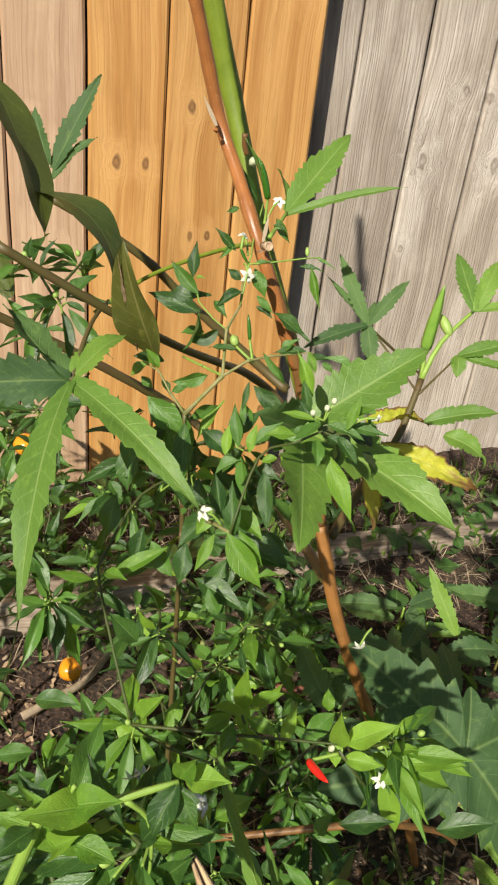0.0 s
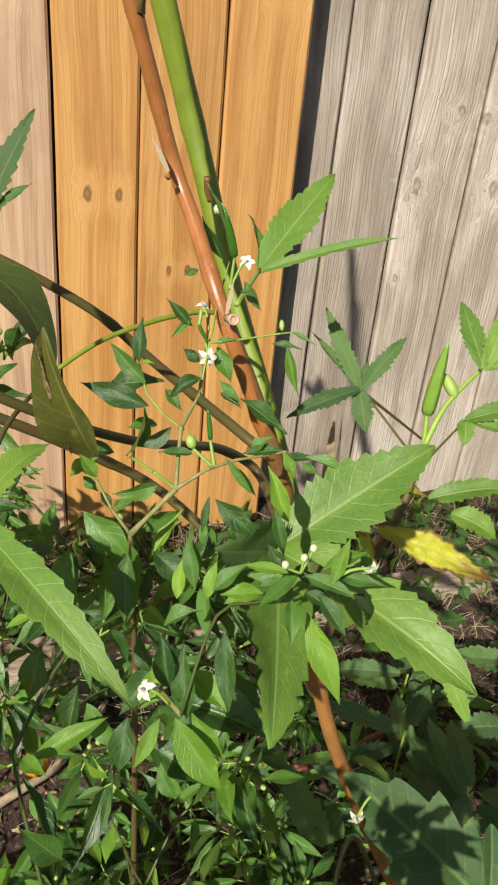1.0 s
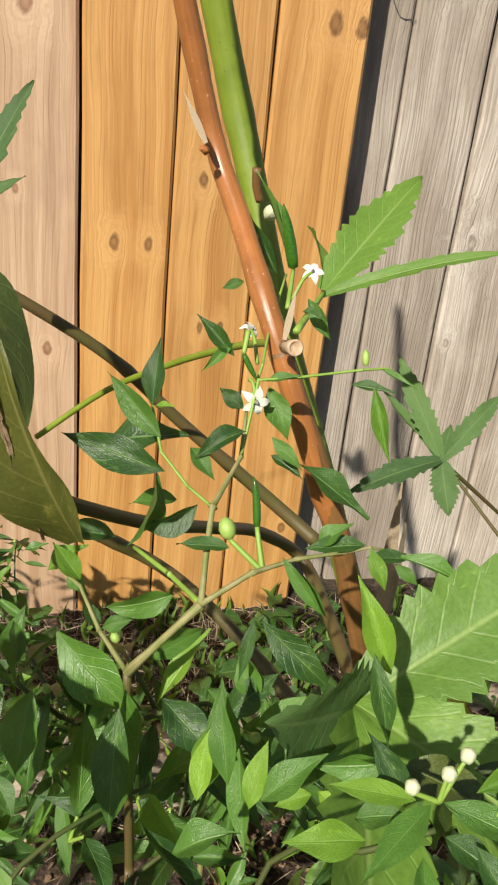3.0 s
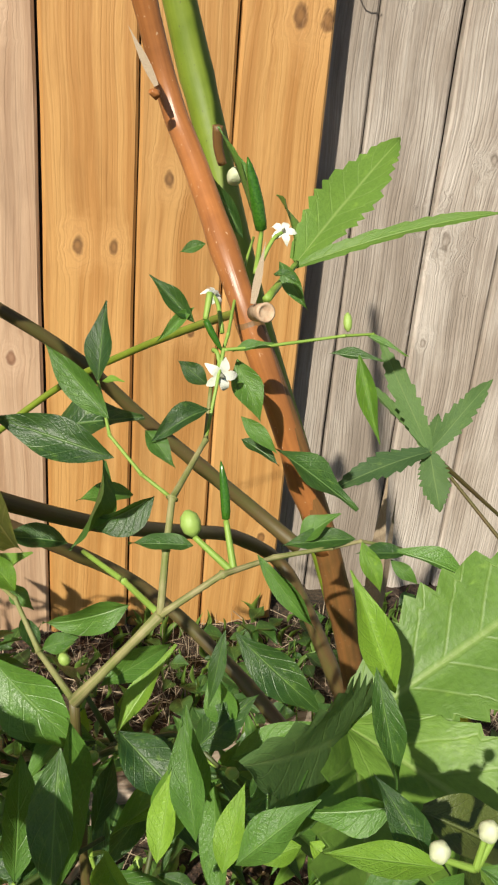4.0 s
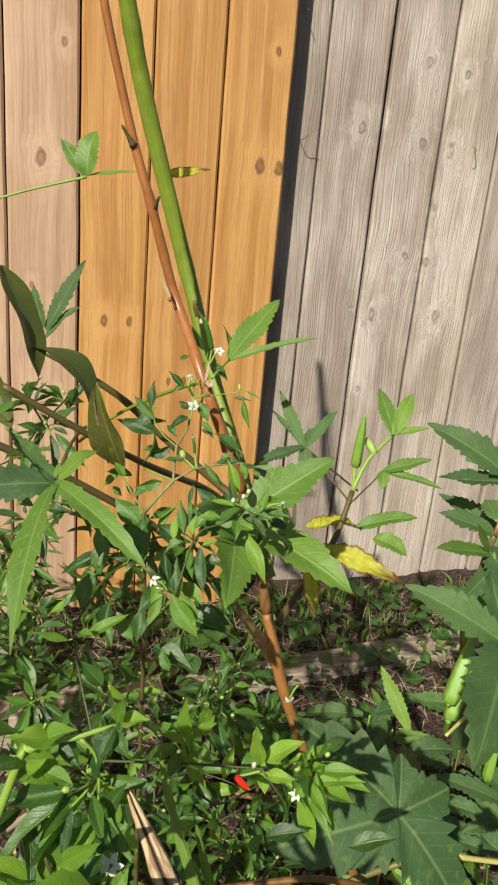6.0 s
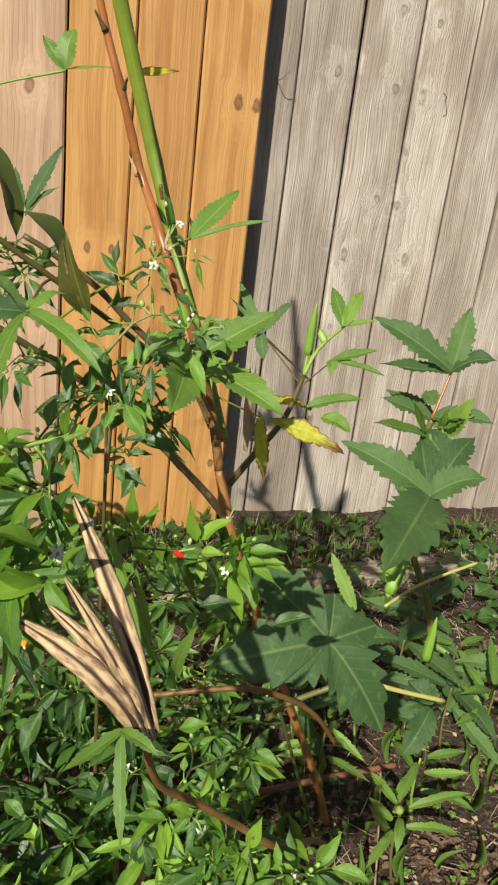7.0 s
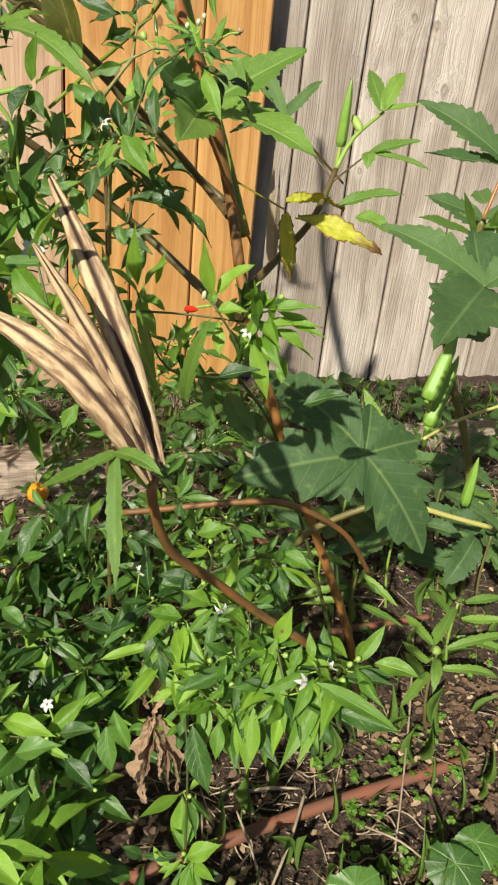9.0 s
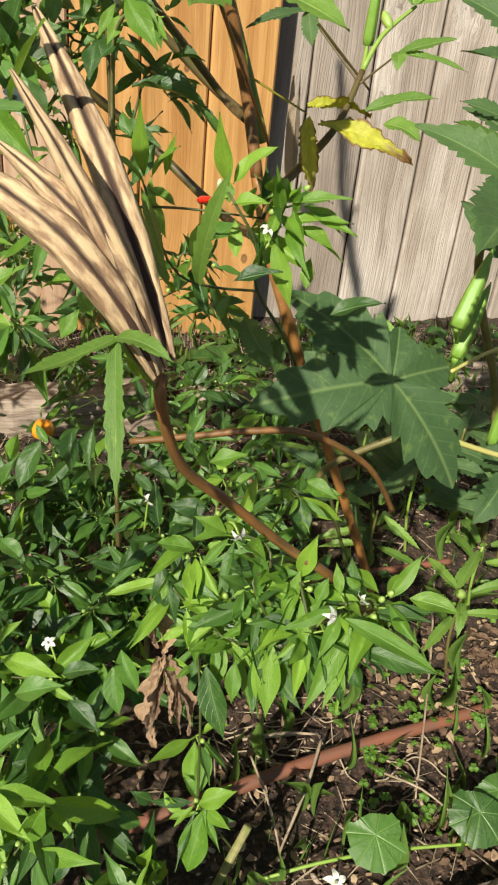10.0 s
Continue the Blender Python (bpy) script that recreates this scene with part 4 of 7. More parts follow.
leaf(okra_b, SHADE_LOBE, c2, (0.312, -1.02, 0.738), 0.046, (-0.2, -0.5, 0.85), 1)
leaf(okra_b, SHADE_LOBE, c2, (0.291, -1.226, 0.684), 0.078, (-0.45, -0.75, 0.5), 0)
leaf(okra_b, SHADE_LOBE, c2, (0.467, -1.095, 0.724), 0.05, UP, 1)
leaf(okra_b, SHADE_LOBE, c2, (0.430, -0.993, 0.734), 0.04, UP, 2)
leaf(okra_b, SHADE_LOBE, c2, (0.484, -1.025, 0.749), 0.045, UP, 1)
leaf(okra_b, SHADE_LOBE, (0.492, -0.889, 0.704), (0.522, -0.962, 0.650), 0.05, LIT, 3)
leaf(okra_b, SHADE_LOBE, (0.500, -0.884, 0.723), (0.564, -0.942, 0.737), 0.04, UP, 1)
leaf(okra_b, SHADE_LOBE, (0.500, -0.884, 0.723), (0.431, -0.857, 0.742), 0.035, UP, 0)
leaf(okra_b, SHADE_LOBE, (0.503, -0.879, 0.741), (0.512, -0.835, 0.748), 0.03, LIT, 0)
fruit(okra_b, POD, (0.455, -0.93, 0.497), (0.497, -0.9, 0.587), None, "pod", 1.0, "ribbed green pod standing under a leaf")
fruit(okra_b, POD, (0.481, -0.9, 0.443), (0.524, -0.87, 0.535), None, "pod", 0.9)
petiole(okra_b, POD_SKIN, (0.455, -0.93, 0.497), (0.50, -0.87, 0.437), 0.0028)
petiole(okra_b, POD_SKIN, (0.481, -0.9, 0.443), (0.50, -0.87, 0.393), 0.004)
stem(okra_b, "branch", PALE_STALK, [(0.470, -0.917, 0.432), (0.548, -0.874, 0.441), (0.665, -0.838, 0.456)], [0.0024, 0.0024, 0.0024], 8)
fruit(okra_b, POD, (0.598, -0.858, 0.281), (0.601, -0.859, 0.366), None, "pod", 0.9)
leaf(okra_b, SHADE_LOBE, (0.561, -0.861, 0.558), (0.468, -0.843, 0.629), 0.05, LIT, 1)
leaf(okra_b, SHADE_LOBE, (0.549, -0.832, 0.690), (0.483, -0.761, 0.724), 0.035, UP, 1)
leaf(okra_b, LOBE, (0.487, -0.9, 0.703), (0.393, -0.93, 0.73), 0.03, UP, 0)
leaf(okra_b, LOBE, (0.495, -0.9, 0.707), (0.537, -0.93, 0.671), 0.034, LIT, 1)
leaf(okra_b, LOBE, (0.497, -0.9, 0.716), (0.538, -0.93, 0.746), 0.03, UP, 2)
leaf(okra_b, LOBE, (0.475, -0.9, 0.656), (0.457, -0.93, 0.586), 0.02, LIT, 3)
leaf(okra_b, SHADE_LOBE, (0.5, -0.9, 0.682), (0.44, -0.93, 0.652), 0.03, LIT, 0)
leaf(okra_b, LOBE, (0.521, -0.9, 0.703), (0.531, -0.93, 0.77), 0.03, LIT, 1)
leaf(okra_b, LOBE, (0.486, -0.9, 0.707), (0.443, -0.93, 0.762), 0.012, LIT, 2)
leaf(okra_b, LOBE, (0.507, -0.9, 0.711), (0.497, -0.93, 0.754), 0.012, LIT, 3)
leaf(okra_b, LOBE, (0.467, -0.828, 0.366), (0.434, -0.769, 0.442), 0.026, LIT, 0, "pale upright leaf")

# ---- dead seed pods on the leaning stalk ----
dry_okra = thing("okra_plant", (0.42, -0.99, 0.05), "leaning okra stalk with split dry brown seed pods", "plant", "okra plants")
stem(dry_okra, "stem", BASE_STEM, [(0.42, -0.99, 0.03), (0.30, -1.17, 0.27), (0.171, -1.363, 0.500), (0.128, -1.373, 0.541), (0.085, -1.39, 0.59), (0.054, -1.408, 0.628), (0.040, -1.426, 0.674), (0.041, -1.423, 0.687)], [0.004, 0.0036, 0.0031, 0.0031, 0.0029, 0.0029, 0.0028, 0.003], 10, [(0.45, 0.35), (0.62, 0.3), (0.8, 0.35)])
w = Mat("dry_seed_pod")
u_, v_, _ = w.split(w.n("UVMap").outputs[0])
seg = w.noise(w.join(w.math("MULTIPLY", u_, 14.0), w.math("MULTIPLY", v_, 2.0), w.math("MULTIPLY", w.chance(), 40.0)), 1.0, 5, 0.6)
fib = w.noise(w.join(w.math("MULTIPLY", u_, 110.0), w.math("MULTIPLY", v_, 3.0), 1.0), 1.0, 4)
pc = w.mix(w.math("MULTIPLY", w.span(seg, 0.43, 0.60), 0.8), (0.62, 0.46, 0.26), (0.17, 0.085, 0.045))
pc = w.mix(w.math("MULTIPLY", w.span(fib, 0.45, 0.7), 0.4), pc, (0.36, 0.23, 0.13))
edge_ = w.math("ABSOLUTE", w.math("SUBTRACT", w.math("FRACT", w.math("MULTIPLY", u_, 4.0)), 0.48))
pc = w.mix(w.math("MULTIPLY", w.span(w.math("ADD", edge_, w.math("MULTIPLY", seg, 0.12)), 0.36, 0.47), 0.92), pc, (0.05, 0.028, 0.018))
w.link(pc, w.p.inputs["Base Color"])
w.p.inputs["Roughness"].default_value = 0.75
w.bump(w.math("ADD", fib, seg), 0.5, 0.001)
DRY_POD = w.m
w = Mat("pod_seam")
w.p.inputs["Base Color"].default_value = (0.055, 0.026, 0.015, 1)
w.p.inputs["Roughness"].default_value = 0.85
SEAM = w.m


def dry_pod(base, tip, width, bow, seed):
    """A split pod: four pale curved valves round a dark hollow."""
    rng = random.Random(seed)
    b, t = Vector(base), Vector(tip)
    y = (t - b).normalized()
    x = y.cross(Vector((-0.4, -0.8, 0.45))).normalized()
    z = x.cross(y)
    n = (t - b).length
    core = new("seed_pod", mesh_of("seed_pod", *[q for q in tube([b + (t - b) * k / 6 + (z + x * 1.5) * bow * math.sin(math.pi * k / 6) for k in range(7)], [width * 0.1, width * 0.32, width * 0.38, width * 0.35, width * 0.28, width * 0.15, width * 0.02], 10)[:2]], SEAM))
    hang(core, dry_okra)
    tagged(core, "dry brown seed pod split into ribs")
    for k in range(4):
        a = 2 * math.pi * k / 4 + 0.5 + rng.uniform(-0.1, 0.1)
        verts, faces, uvs = [], [], []
        for i in range(17):
            v = i / 16
            r = width * 0.52 * (math.sin(math.pi * (0.06 + 0.91 * v)) ** 0.75) * (1 + 0.05 * math.sin(v * 26 + k * 2) + 0.03 * math.sin(v * 61))
            mid = b + (t - b) * v + (z + x * 1.5) * bow * math.sin(math.pi * v)
            for j in range(5):
                s = (j - 2) / 2
                aa = a + s * 0.74
                rr = r * (1.08 - 0.36 * s * s)
                verts.append(mid + x * math.cos(aa) * rr + z * math.sin(aa) * rr)
                uvs.append((0.25 * k + 0.12 + 0.11 * s, v * 4))
        for i in range(16):
            for j in range(4):
                q = i * 5 + j
                faces.append((q, q + 1, q + 6, q + 5))
        rib = new("rib", mesh_of("rib", verts, faces, DRY_POD, uvs))
        rib.parent = core


dry_pod((0.043, -1.435, 0.700), (-0.010, -1.345, 0.822), 0.0150, 0.003, 1)
dry_pod((0.040, -1.437, 0.698), (-0.016, -1.420, 0.806), 0.0105, 0.003, 2)
dry_pod((0.037, -1.437, 0.696), (-0.024, -1.410, 0.780), 0.0140, 0.008, 3)
dry_pod((0.036, -1.440, 0.695), (-0.046, -1.414, 0.777), 0.0165, 0.009, 4)
star2 = (0.019, -1.448, 0.716)
petiole(dry_okra, SHOOT, star2, (0.038, -1.426, 0.682), 0.0011)
leaf(dry_okra, SLIM, star2, (0.017, -1.497, 0.671), 0.0095, LIT, 0)
leaf(dry_okra, SLIM, star2, (-0.018, -1.475, 0.713), 0.0095, UP, 2)
leaf(dry_okra, SLIM, star2, (0.039, -1.475, 0.718), 0.0095, UP, 1)
leaf(dry_okra, YOUNG, (0.022, -1.430, 0.708), (0.037, -1.431, 0.684), 0.006, LIT, 4)
leaf(dry_okra, SLIM, (0.057, -1.407, 0.724), (0.063, -1.434, 0.780), 0.010, LIT, 1)
leaf(dry_okra, SLIM, (0.047, -1.383, 0.716), (0.021, -1.238, 0.763), 0.012, (-0.6, -0.6, 0.3), 1)
leaf(dry_okra, SLIM, (0.046, -1.369, 0.719), (0.041, -1.285, 0.735), 0.010, (-0.6, -0.6, 0.3), 2)

def zig(points, radii):
    """Sharp bends at the joints of a twig."""
    pts, rad = [Vector(points[0])], [radii[0]]
    for k in range(1, len(points) - 1):
        a, p, b = Vector(points[k - 1]), Vector(points[k]), Vector(points[k + 1])
        pts += [p.lerp(a, 0.10), p, p.lerp(b, 0.10)]
        rad += [radii[k], radii[k] * 1.3, radii[k]]
    return pts + [Vector(points[-1])], rad + [radii[-1]]


# ---- pepper plant that climbs through the okra ----
pepper = thing("pepper_plant", (0.05, -1.0, 0.05), "bushy chilli pepper plant with white flowers and green fruit", "plant", "pepper plants")
stem(pepper, "stem", BRANCH, *zig([(0.05, -1.0, 0.03), (0.04, -1.02, 0.4), (0.036, -1.03, 0.72), (0.031, -1.034, 0.837)], [0.00310, 0.00260, 0.00198, 0.00161]), 10, [(0.95, 0.3)])
stem(pepper, "branch", TWIG, *zig([(0.031, -1.034, 0.837), (0.055, -1.038, 0.869)], [0.00161, 0.00136]), 8, [(0.0, 0.4), (1.0, 0.4)])
stem(pepper, "branch", TWIG, *zig([(0.055, -1.038, 0.869), (0.058, -1.023, 0.881), (0.061, -1.011, 0.892), (0.075, -0.987, 0.901), (0.078, -0.975, 0.916)], [0.00124, 0.00112, 0.00112, 0.00087, 0.00068]), 8, [(0.5, 0.4), (0.75, 0.4)])
stem(pepper, "branch", TWIG, *zig([(0.055, -1.038, 0.869), (0.073, -1.033, 0.878), (0.091, -1.025, 0.878), (0.111, -1.021, 0.878), (0.122, -1.018, 0.878), (0.139, -1.014, 0.872)], [0.00112, 0.00099, 0.00081, 0.00074, 0.00062, 0.00050]), 8, [(0.2, 0.4), (0.45, 0.5)])
stem(pepper, "branch", SHOOT, *zig([(0.055, -1.038, 0.869), (0.047, -1.011, 0.863), (0.035, -0.987, 0.860)], [0.00105, 0.00099, 0.00087]), 8)
stem(pepper, "branch", TWIG, *zig([(0.031, -1.034, 0.837), (0.021, -1.026, 0.850), (0.014, -1.014, 0.861), (0.004, -1.000, 0.862)], [0.00112, 0.00087, 0.00068, 0.00056]), 8, [(0.3, 0.5)])
stem(pepper, "branch", SHOOT, *zig([(0.061, -1.011, 0.892), (0.052, -1.006, 0.898), (0.043, -0.994, 0.906), (0.040, -0.980, 0.919)], [0.00068, 0.00062, 0.00056, 0.00050]), 6)
stem(pepper, "branch", SHOOT, *zig([(0.075, -0.987, 0.901), (0.082, -0.973, 0.928), (0.098, -0.974, 0.930), (0.124, -0.974, 0.934), (0.136, -0.971, 0.934), (0.147, -0.977, 0.928)], [0.00062, 0.00062, 0.00062, 0.00056, 0.00050, 0.00037]), 6)
stem(pepper, "branch", SHOOT, *zig([(0.079, -0.974, 0.917), (0.086, -0.960, 0.930), (0.093, -0.936, 0.938), (0.107, -0.900, 0.955)], [0.00068, 0.00062, 0.00062, 0.00056]), 6)
front = thing("pepper_plant", (0.1, -1.36, 0.04), "low chilli pepper bush with bright green leaves and white flowers", "plant", "pepper plants")
leaf(pepper, PEPPER, (0.040, -0.979, 0.918), (0.043, -0.970, 0.943), 0.0100, LIT, 0)
leaf(pepper, PEPPER, (0.043, -0.990, 0.910), (0.023, -0.977, 0.931), 0.0111, LIT, 3)
leaf(pepper, PEPPER, (0.044, -1.000, 0.901), (0.006, -0.986, 0.910), 0.0150, LIT, 6)
leaf(pepper, PEPPER, (0.041, -1.004, 0.902), (0.030, -1.012, 0.876), 0.0113, DIM, 5)
leaf(pepper, PEPPER, (0.056, -1.007, 0.891), (0.035, -1.006, 0.880), 0.0148, DIM, 4)
leaf(pepper, PEPPER, (0.066, -1.024, 0.883), (0.047, -1.023, 0.884), 0.0078, UP, 6)
leaf(pepper, PEPPER, (0.048, -1.022, 0.862), (0.022, -1.019, 0.855), 0.0130, DIM, 1)
leaf(pepper, PEPPER, (0.076, -0.987, 0.912), (0.056, -0.991, 0.902), 0.0097, UP, 5)
leaf(pepper, PEPPER, (0.077, -0.974, 0.916), (0.067, -0.969, 0.923), 0.0081, LIT, 6)
leaf(pepper, PEPPER, (0.073, -0.965, 0.935), (0.058, -0.956, 0.949), 0.0073, LIT, 4)
leaf(pepper, PEPPER, (0.085, -0.972, 0.927), (0.098, -0.978, 0.932), 0.0057, UP, 0)
leaf(pepper, PEPPER, (0.102, -0.979, 0.894), (0.130, -0.994, 0.876), 0.0146, DIM, 6)
leaf(pepper, PEPPER, (0.088, -0.981, 0.907), (0.100, -0.989, 0.896), 0.0066, LIT, 1)
leaf(pepper, PEPPER, (0.132, -0.970, 0.934), (0.146, -0.981, 0.929), 0.0036, UP, 0)
leaf(pepper, YOUNG, (0.127, -0.982, 0.930), (0.134, -0.995, 0.902), 0.0073, LIT, 4)
leaf(pepper, PEPPER, (0.119, -0.975, 0.928), (0.136, -0.984, 0.928), 0.0062, UP, 0)
leaf(pepper, PEPPER, (0.091, -1.033, 0.877), (0.101, -1.042, 0.863), 0.0058, LIT, 2)
leaf(pepper, PEPPER, (0.072, -1.048, 0.870), (0.067, -1.055, 0.849), 0.0051, LIT, 1)
leaf(pepper, PEPPER, (0.077, -1.041, 0.863), (0.102, -1.056, 0.842), 0.0133, LIT, 1)
leaf(pepper, PEPPER, (0.061, -1.080, 0.838), (0.058, -1.069, 0.864), 0.0117, LIT, 0)
leaf(pepper, YOUNG, (0.054, -1.081, 0.831), (0.055, -1.073, 0.851), 0.0113, LIT, 3)
leaf(pepper, PEPPER, (0.029, -1.047, 0.843), (0.025, -1.066, 0.795), 0.0164, DIM, 1)
leaf(pepper, YOUNG, (0.105, -1.087, 0.878), (0.095, -1.073, 0.904), 0.0101, LIT, 4)
leaf(pepper, PEPPER, (0.093, -1.098, 0.896), (0.097, -1.109, 0.872), 0.0070, LIT, 5)
leaf(pepper, PEPPER, (0.120, -1.018, 0.879), (0.095, -1.017, 0.877), 0.0093, UP, 0)
leaf(pepper, PEPPER, (0.102, -1.014, 0.876), (0.114, -1.017, 0.888), 0.0093, UP, 0)
leaf(pepper, YOUNG, (0.120, -1.023, 0.881), (0.126, -1.030, 0.866), 0.0072, LIT, 1)
leaf(pepper, PEPPER, (0.134, -1.018, 0.874), (0.160, -1.032, 0.867), 0.0090, UP, 5)
leaf(pepper, PEPPER, (0.138, -1.019, 0.873), (0.120, -1.019, 0.874), 0.0074, UP, 0)
leaf(pepper, PEPPER, (0.133, -1.019, 0.871), (0.142, -1.024, 0.864), 0.0056, LIT, 1)
leaf(pepper, PEPPER, (0.083, -1.034, 0.885), (0.099, -1.045, 0.866), 0.0059, LIT, 2)
leaf(pepper, PEPPER, (0.105, -0.889, 0.953), (0.092, -0.875, 0.978), 0.0095, LIT, 5)
leaf(pepper, PEPPER, (0.112, -0.877, 0.959), (0.097, -0.858, 0.996), 0.0093, DIM, 4)
leaf(pepper, PEPPER, (0.112, -0.925, 0.950), (0.123, -0.935, 0.933), 0.0078, LIT, 2)
leaf(pepper, PEPPER, (0.107, -0.936, 0.947), (0.115, -0.944, 0.946), 0.0062, UP, 1)
leaf(pepper, PEPPER, (0.073, -0.963, 0.940), (0.060, -0.965, 0.928), 0.0047, LIT, 5)
leaf(pepper, PEPPER, (0.089, -0.964, 0.922), (0.097, -0.974, 0.902), 0.0119, LIT, 1)
leaf(pepper, YOUNG, (0.014, -1.013, 0.863), (0.004, -1.009, 0.877), 0.0088, UP, 0)
leaf(pepper, PEPPER, (0.022, -1.026, 0.851), (0.033, -1.027, 0.855), 0.0068, LIT, 1)
leaf(pepper, PEPPER, (0.016, -1.016, 0.856), (0.021, -1.026, 0.847), 0.0059, UP, 5)
leaf(pepper, PEPPER, (0.084, -0.916, 0.954), (0.074, -0.915, 0.950), 0.0056, LIT, 0)
leaf(pepper, PEPPER, (0.090, -0.975, 0.896), (0.102, -0.985, 0.890), 0.0069, UP, 1)
leaf(pepper, PEPPER, (0.055, -0.985, 0.904), (0.064, -0.996, 0.895), 0.0076, UP, 2)
leaf(pepper, YOUNG, (0.088, -1.142, 0.892), (0.067, -1.139, 0.896), 0.0061, UP, 0)
leaf(pepper, YOUNG, (0.077, -1.144, 0.883), (0.058, -1.143, 0.884), 0.0091, UP, 1)
leaf(pepper, YOUNG, (0.098, -1.145, 0.871), (0.111, -1.169, 0.836), 0.0134, LIT, 1)
leaf(pepper, YOUNG, (0.106, -1.148, 0.888), (0.115, -1.140, 0.908), 0.0070, LIT, 3)
leaf(pepper, PEPPER, (0.064, -1.134, 0.854), (0.065, -1.154, 0.820), 0.0115, LIT, 6)
leaf(pepper, YOUNG, (0.034, -1.148, 0.818), (0.021, -1.157, 0.796), 0.0080, LIT, 1)
leaf(pepper, YOUNG, (0.040, -1.153, 0.822), (0.060, -1.174, 0.794), 0.0176, LIT, 0)
leaf(pepper, YOUNG, (0.048, -1.150, 0.821), (0.062, -1.164, 0.803), 0.0097, LIT, 1)
leaf(pepper, PEPPER, (0.047, -1.144, 0.810), (0.047, -1.126, 0.841), 0.0126, LIT, 0)
leaf(pepper, PEPPER, (0.040, -1.135, 0.822), (0.037, -1.121, 0.844), 0.0116, LIT, 4)
leaf(pepper, PEPPER, (0.032, -1.122, 0.820), (0.028, -1.112, 0.836), 0.0115, LIT, 1)
leaf(pepper, PEPPER, (0.027, -1.059, 0.844), (0.024, -1.079, 0.811), 0.0141, LIT, 0)
leaf(pepper, PEPPER, (0.058, -1.092, 0.843), (0.056, -1.077, 0.868), 0.0091, LIT, 0)
leaf(pepper, YOUNG, (0.049, -1.092, 0.838), (0.053, -1.082, 0.857), 0.0082, LIT, 3)
leaf(pepper, YOUNG, (0.062, -1.103, 0.846), (0.068, -1.094, 0.863), 0.0080, LIT, 1)
leaf(pepper, PEPPER, (0.063, -1.109, 0.856), (0.080, -1.109, 0.872), 0.0098, UP, 0)
leaf(pepper, PEPPER, (0.041, -1.105, 0.833), (0.059, -1.109, 0.844), 0.0104, UP, 5)
leaf(pepper, PEPPER, (0.022, -1.124, 0.793), (0.016, -1.137, 0.768), 0.0179, LIT, 1)
leaf(pepper, PEPPER, (0.001, -0.998, 0.796), (-0.006, -1.019, 0.757), 0.0212, LIT, 2)
leaf(pepper, PEPPER, (-0.020, -1.010, 0.766), (-0.011, -1.025, 0.756), 0.0183, UP, 1)
leaf(pepper, PEPPER, (0.027, -1.089, 0.794), (0.023, -1.095, 0.792), 0.0151, UP, 2)
leaf(pepper, PEPPER, (0.078, -1.135, 0.879), (0.089, -1.140, 0.884), 0.0088, UP, 1)
leaf(pepper, PEPPER, (0.096, -1.144, 0.882), (0.106, -1.153, 0.878), 0.0086, UP, 1)
leaf(pepper, PEPPER, (0.030, -0.927, 0.828), (0.002, -0.926, 0.832), 0.0153, UP, 0)
leaf(pepper, YOUNG, (-0.001, -0.955, 0.828), (0.017, -0.958, 0.843), 0.0128, UP, 0)
leaf(pepper, PEPPER, (0.008, -0.957, 0.829), (0.017, -0.964, 0.821), 0.0099, LIT, 1)
leaf(pepper, PEPPER, (-0.010, -0.961, 0.814), (-0.014, -0.978, 0.784), 0.0124, LIT, 4)
leaf(pepper, PEPPER, (0.046, -1.130, 0.733), (0.040, -1.118, 0.749), 0.0109, LIT, 1)
leaf(front, YOUNG, (0.187, -1.406, 0.524), (0.208, -1.396, 0.550), 0.0107, LIT, 6)
leaf(front, YOUNG, (0.196, -1.412, 0.529), (0.224, -1.428, 0.528), 0.0150, UP, 1)
leaf(front, YOUNG, (0.148, -1.427, 0.533), (0.200, -1.460, 0.515), 0.0134, UP, 1)
leaf(front, PEPPER, (0.169, -1.419, 0.496), (0.211, -1.441, 0.493), 0.0151, UP, 6)
leaf(front, YOUNG, (0.123, -1.386, 0.472), (0.117, -1.411, 0.430), 0.0181, LIT, 0)
leaf(front, PEPPER, (0.083, -1.372, 0.441), (0.094, -1.401, 0.398), 0.0215, LIT, 0)
leaf(front, YOUNG, (0.103, -1.374, 0.445), (0.099, -1.389, 0.420), 0.0123, LIT, 1)
leaf(front, PEPPER, (0.059, -1.299, 0.470), (0.069, -1.324, 0.434), 0.0243, LIT, 1)
leaf(front, PEPPER, (0.066, -1.316, 0.465), (0.097, -1.334, 0.464), 0.0200, UP, 0)
leaf(front, YOUNG, (0.078, -1.328, 0.507), (0.050, -1.327, 0.513), 0.0247, UP, 6)
leaf(front, YOUNG, (0.090, -1.366, 0.549), (0.070, -1.362, 0.561), 0.0123, UP, 1)
leaf(front, PEPPER, (0.107, -1.360, 0.489), (0.128, -1.374, 0.489), 0.0147, UP, 1)
leaf(front, PEPPER, (0.111, -1.357, 0.495), (0.100, -1.369, 0.471), 0.0135, LIT, 5)
leaf(front, YOUNG, (0.140, -1.406, 0.525), (0.148, -1.399, 0.539), 0.0105, LIT, 0)
leaf(front, YOUNG, (0.125, -1.393, 0.501), (0.138, -1.378, 0.529), 0.0113, LIT, 3)
leaf(front, PEPPER, (0.158, -1.401, 0.483), (0.162, -1.422, 0.450), 0.0177, LIT, 1)
leaf(front, PEPPER, (0.167, -1.405, 0.479), (0.177, -1.421, 0.459), 0.0155, LIT, 2)
leaf(front, PEPPER, (0.074, -1.341, 0.447), (0.100, -1.353, 0.455), 0.0183, UP, 0)
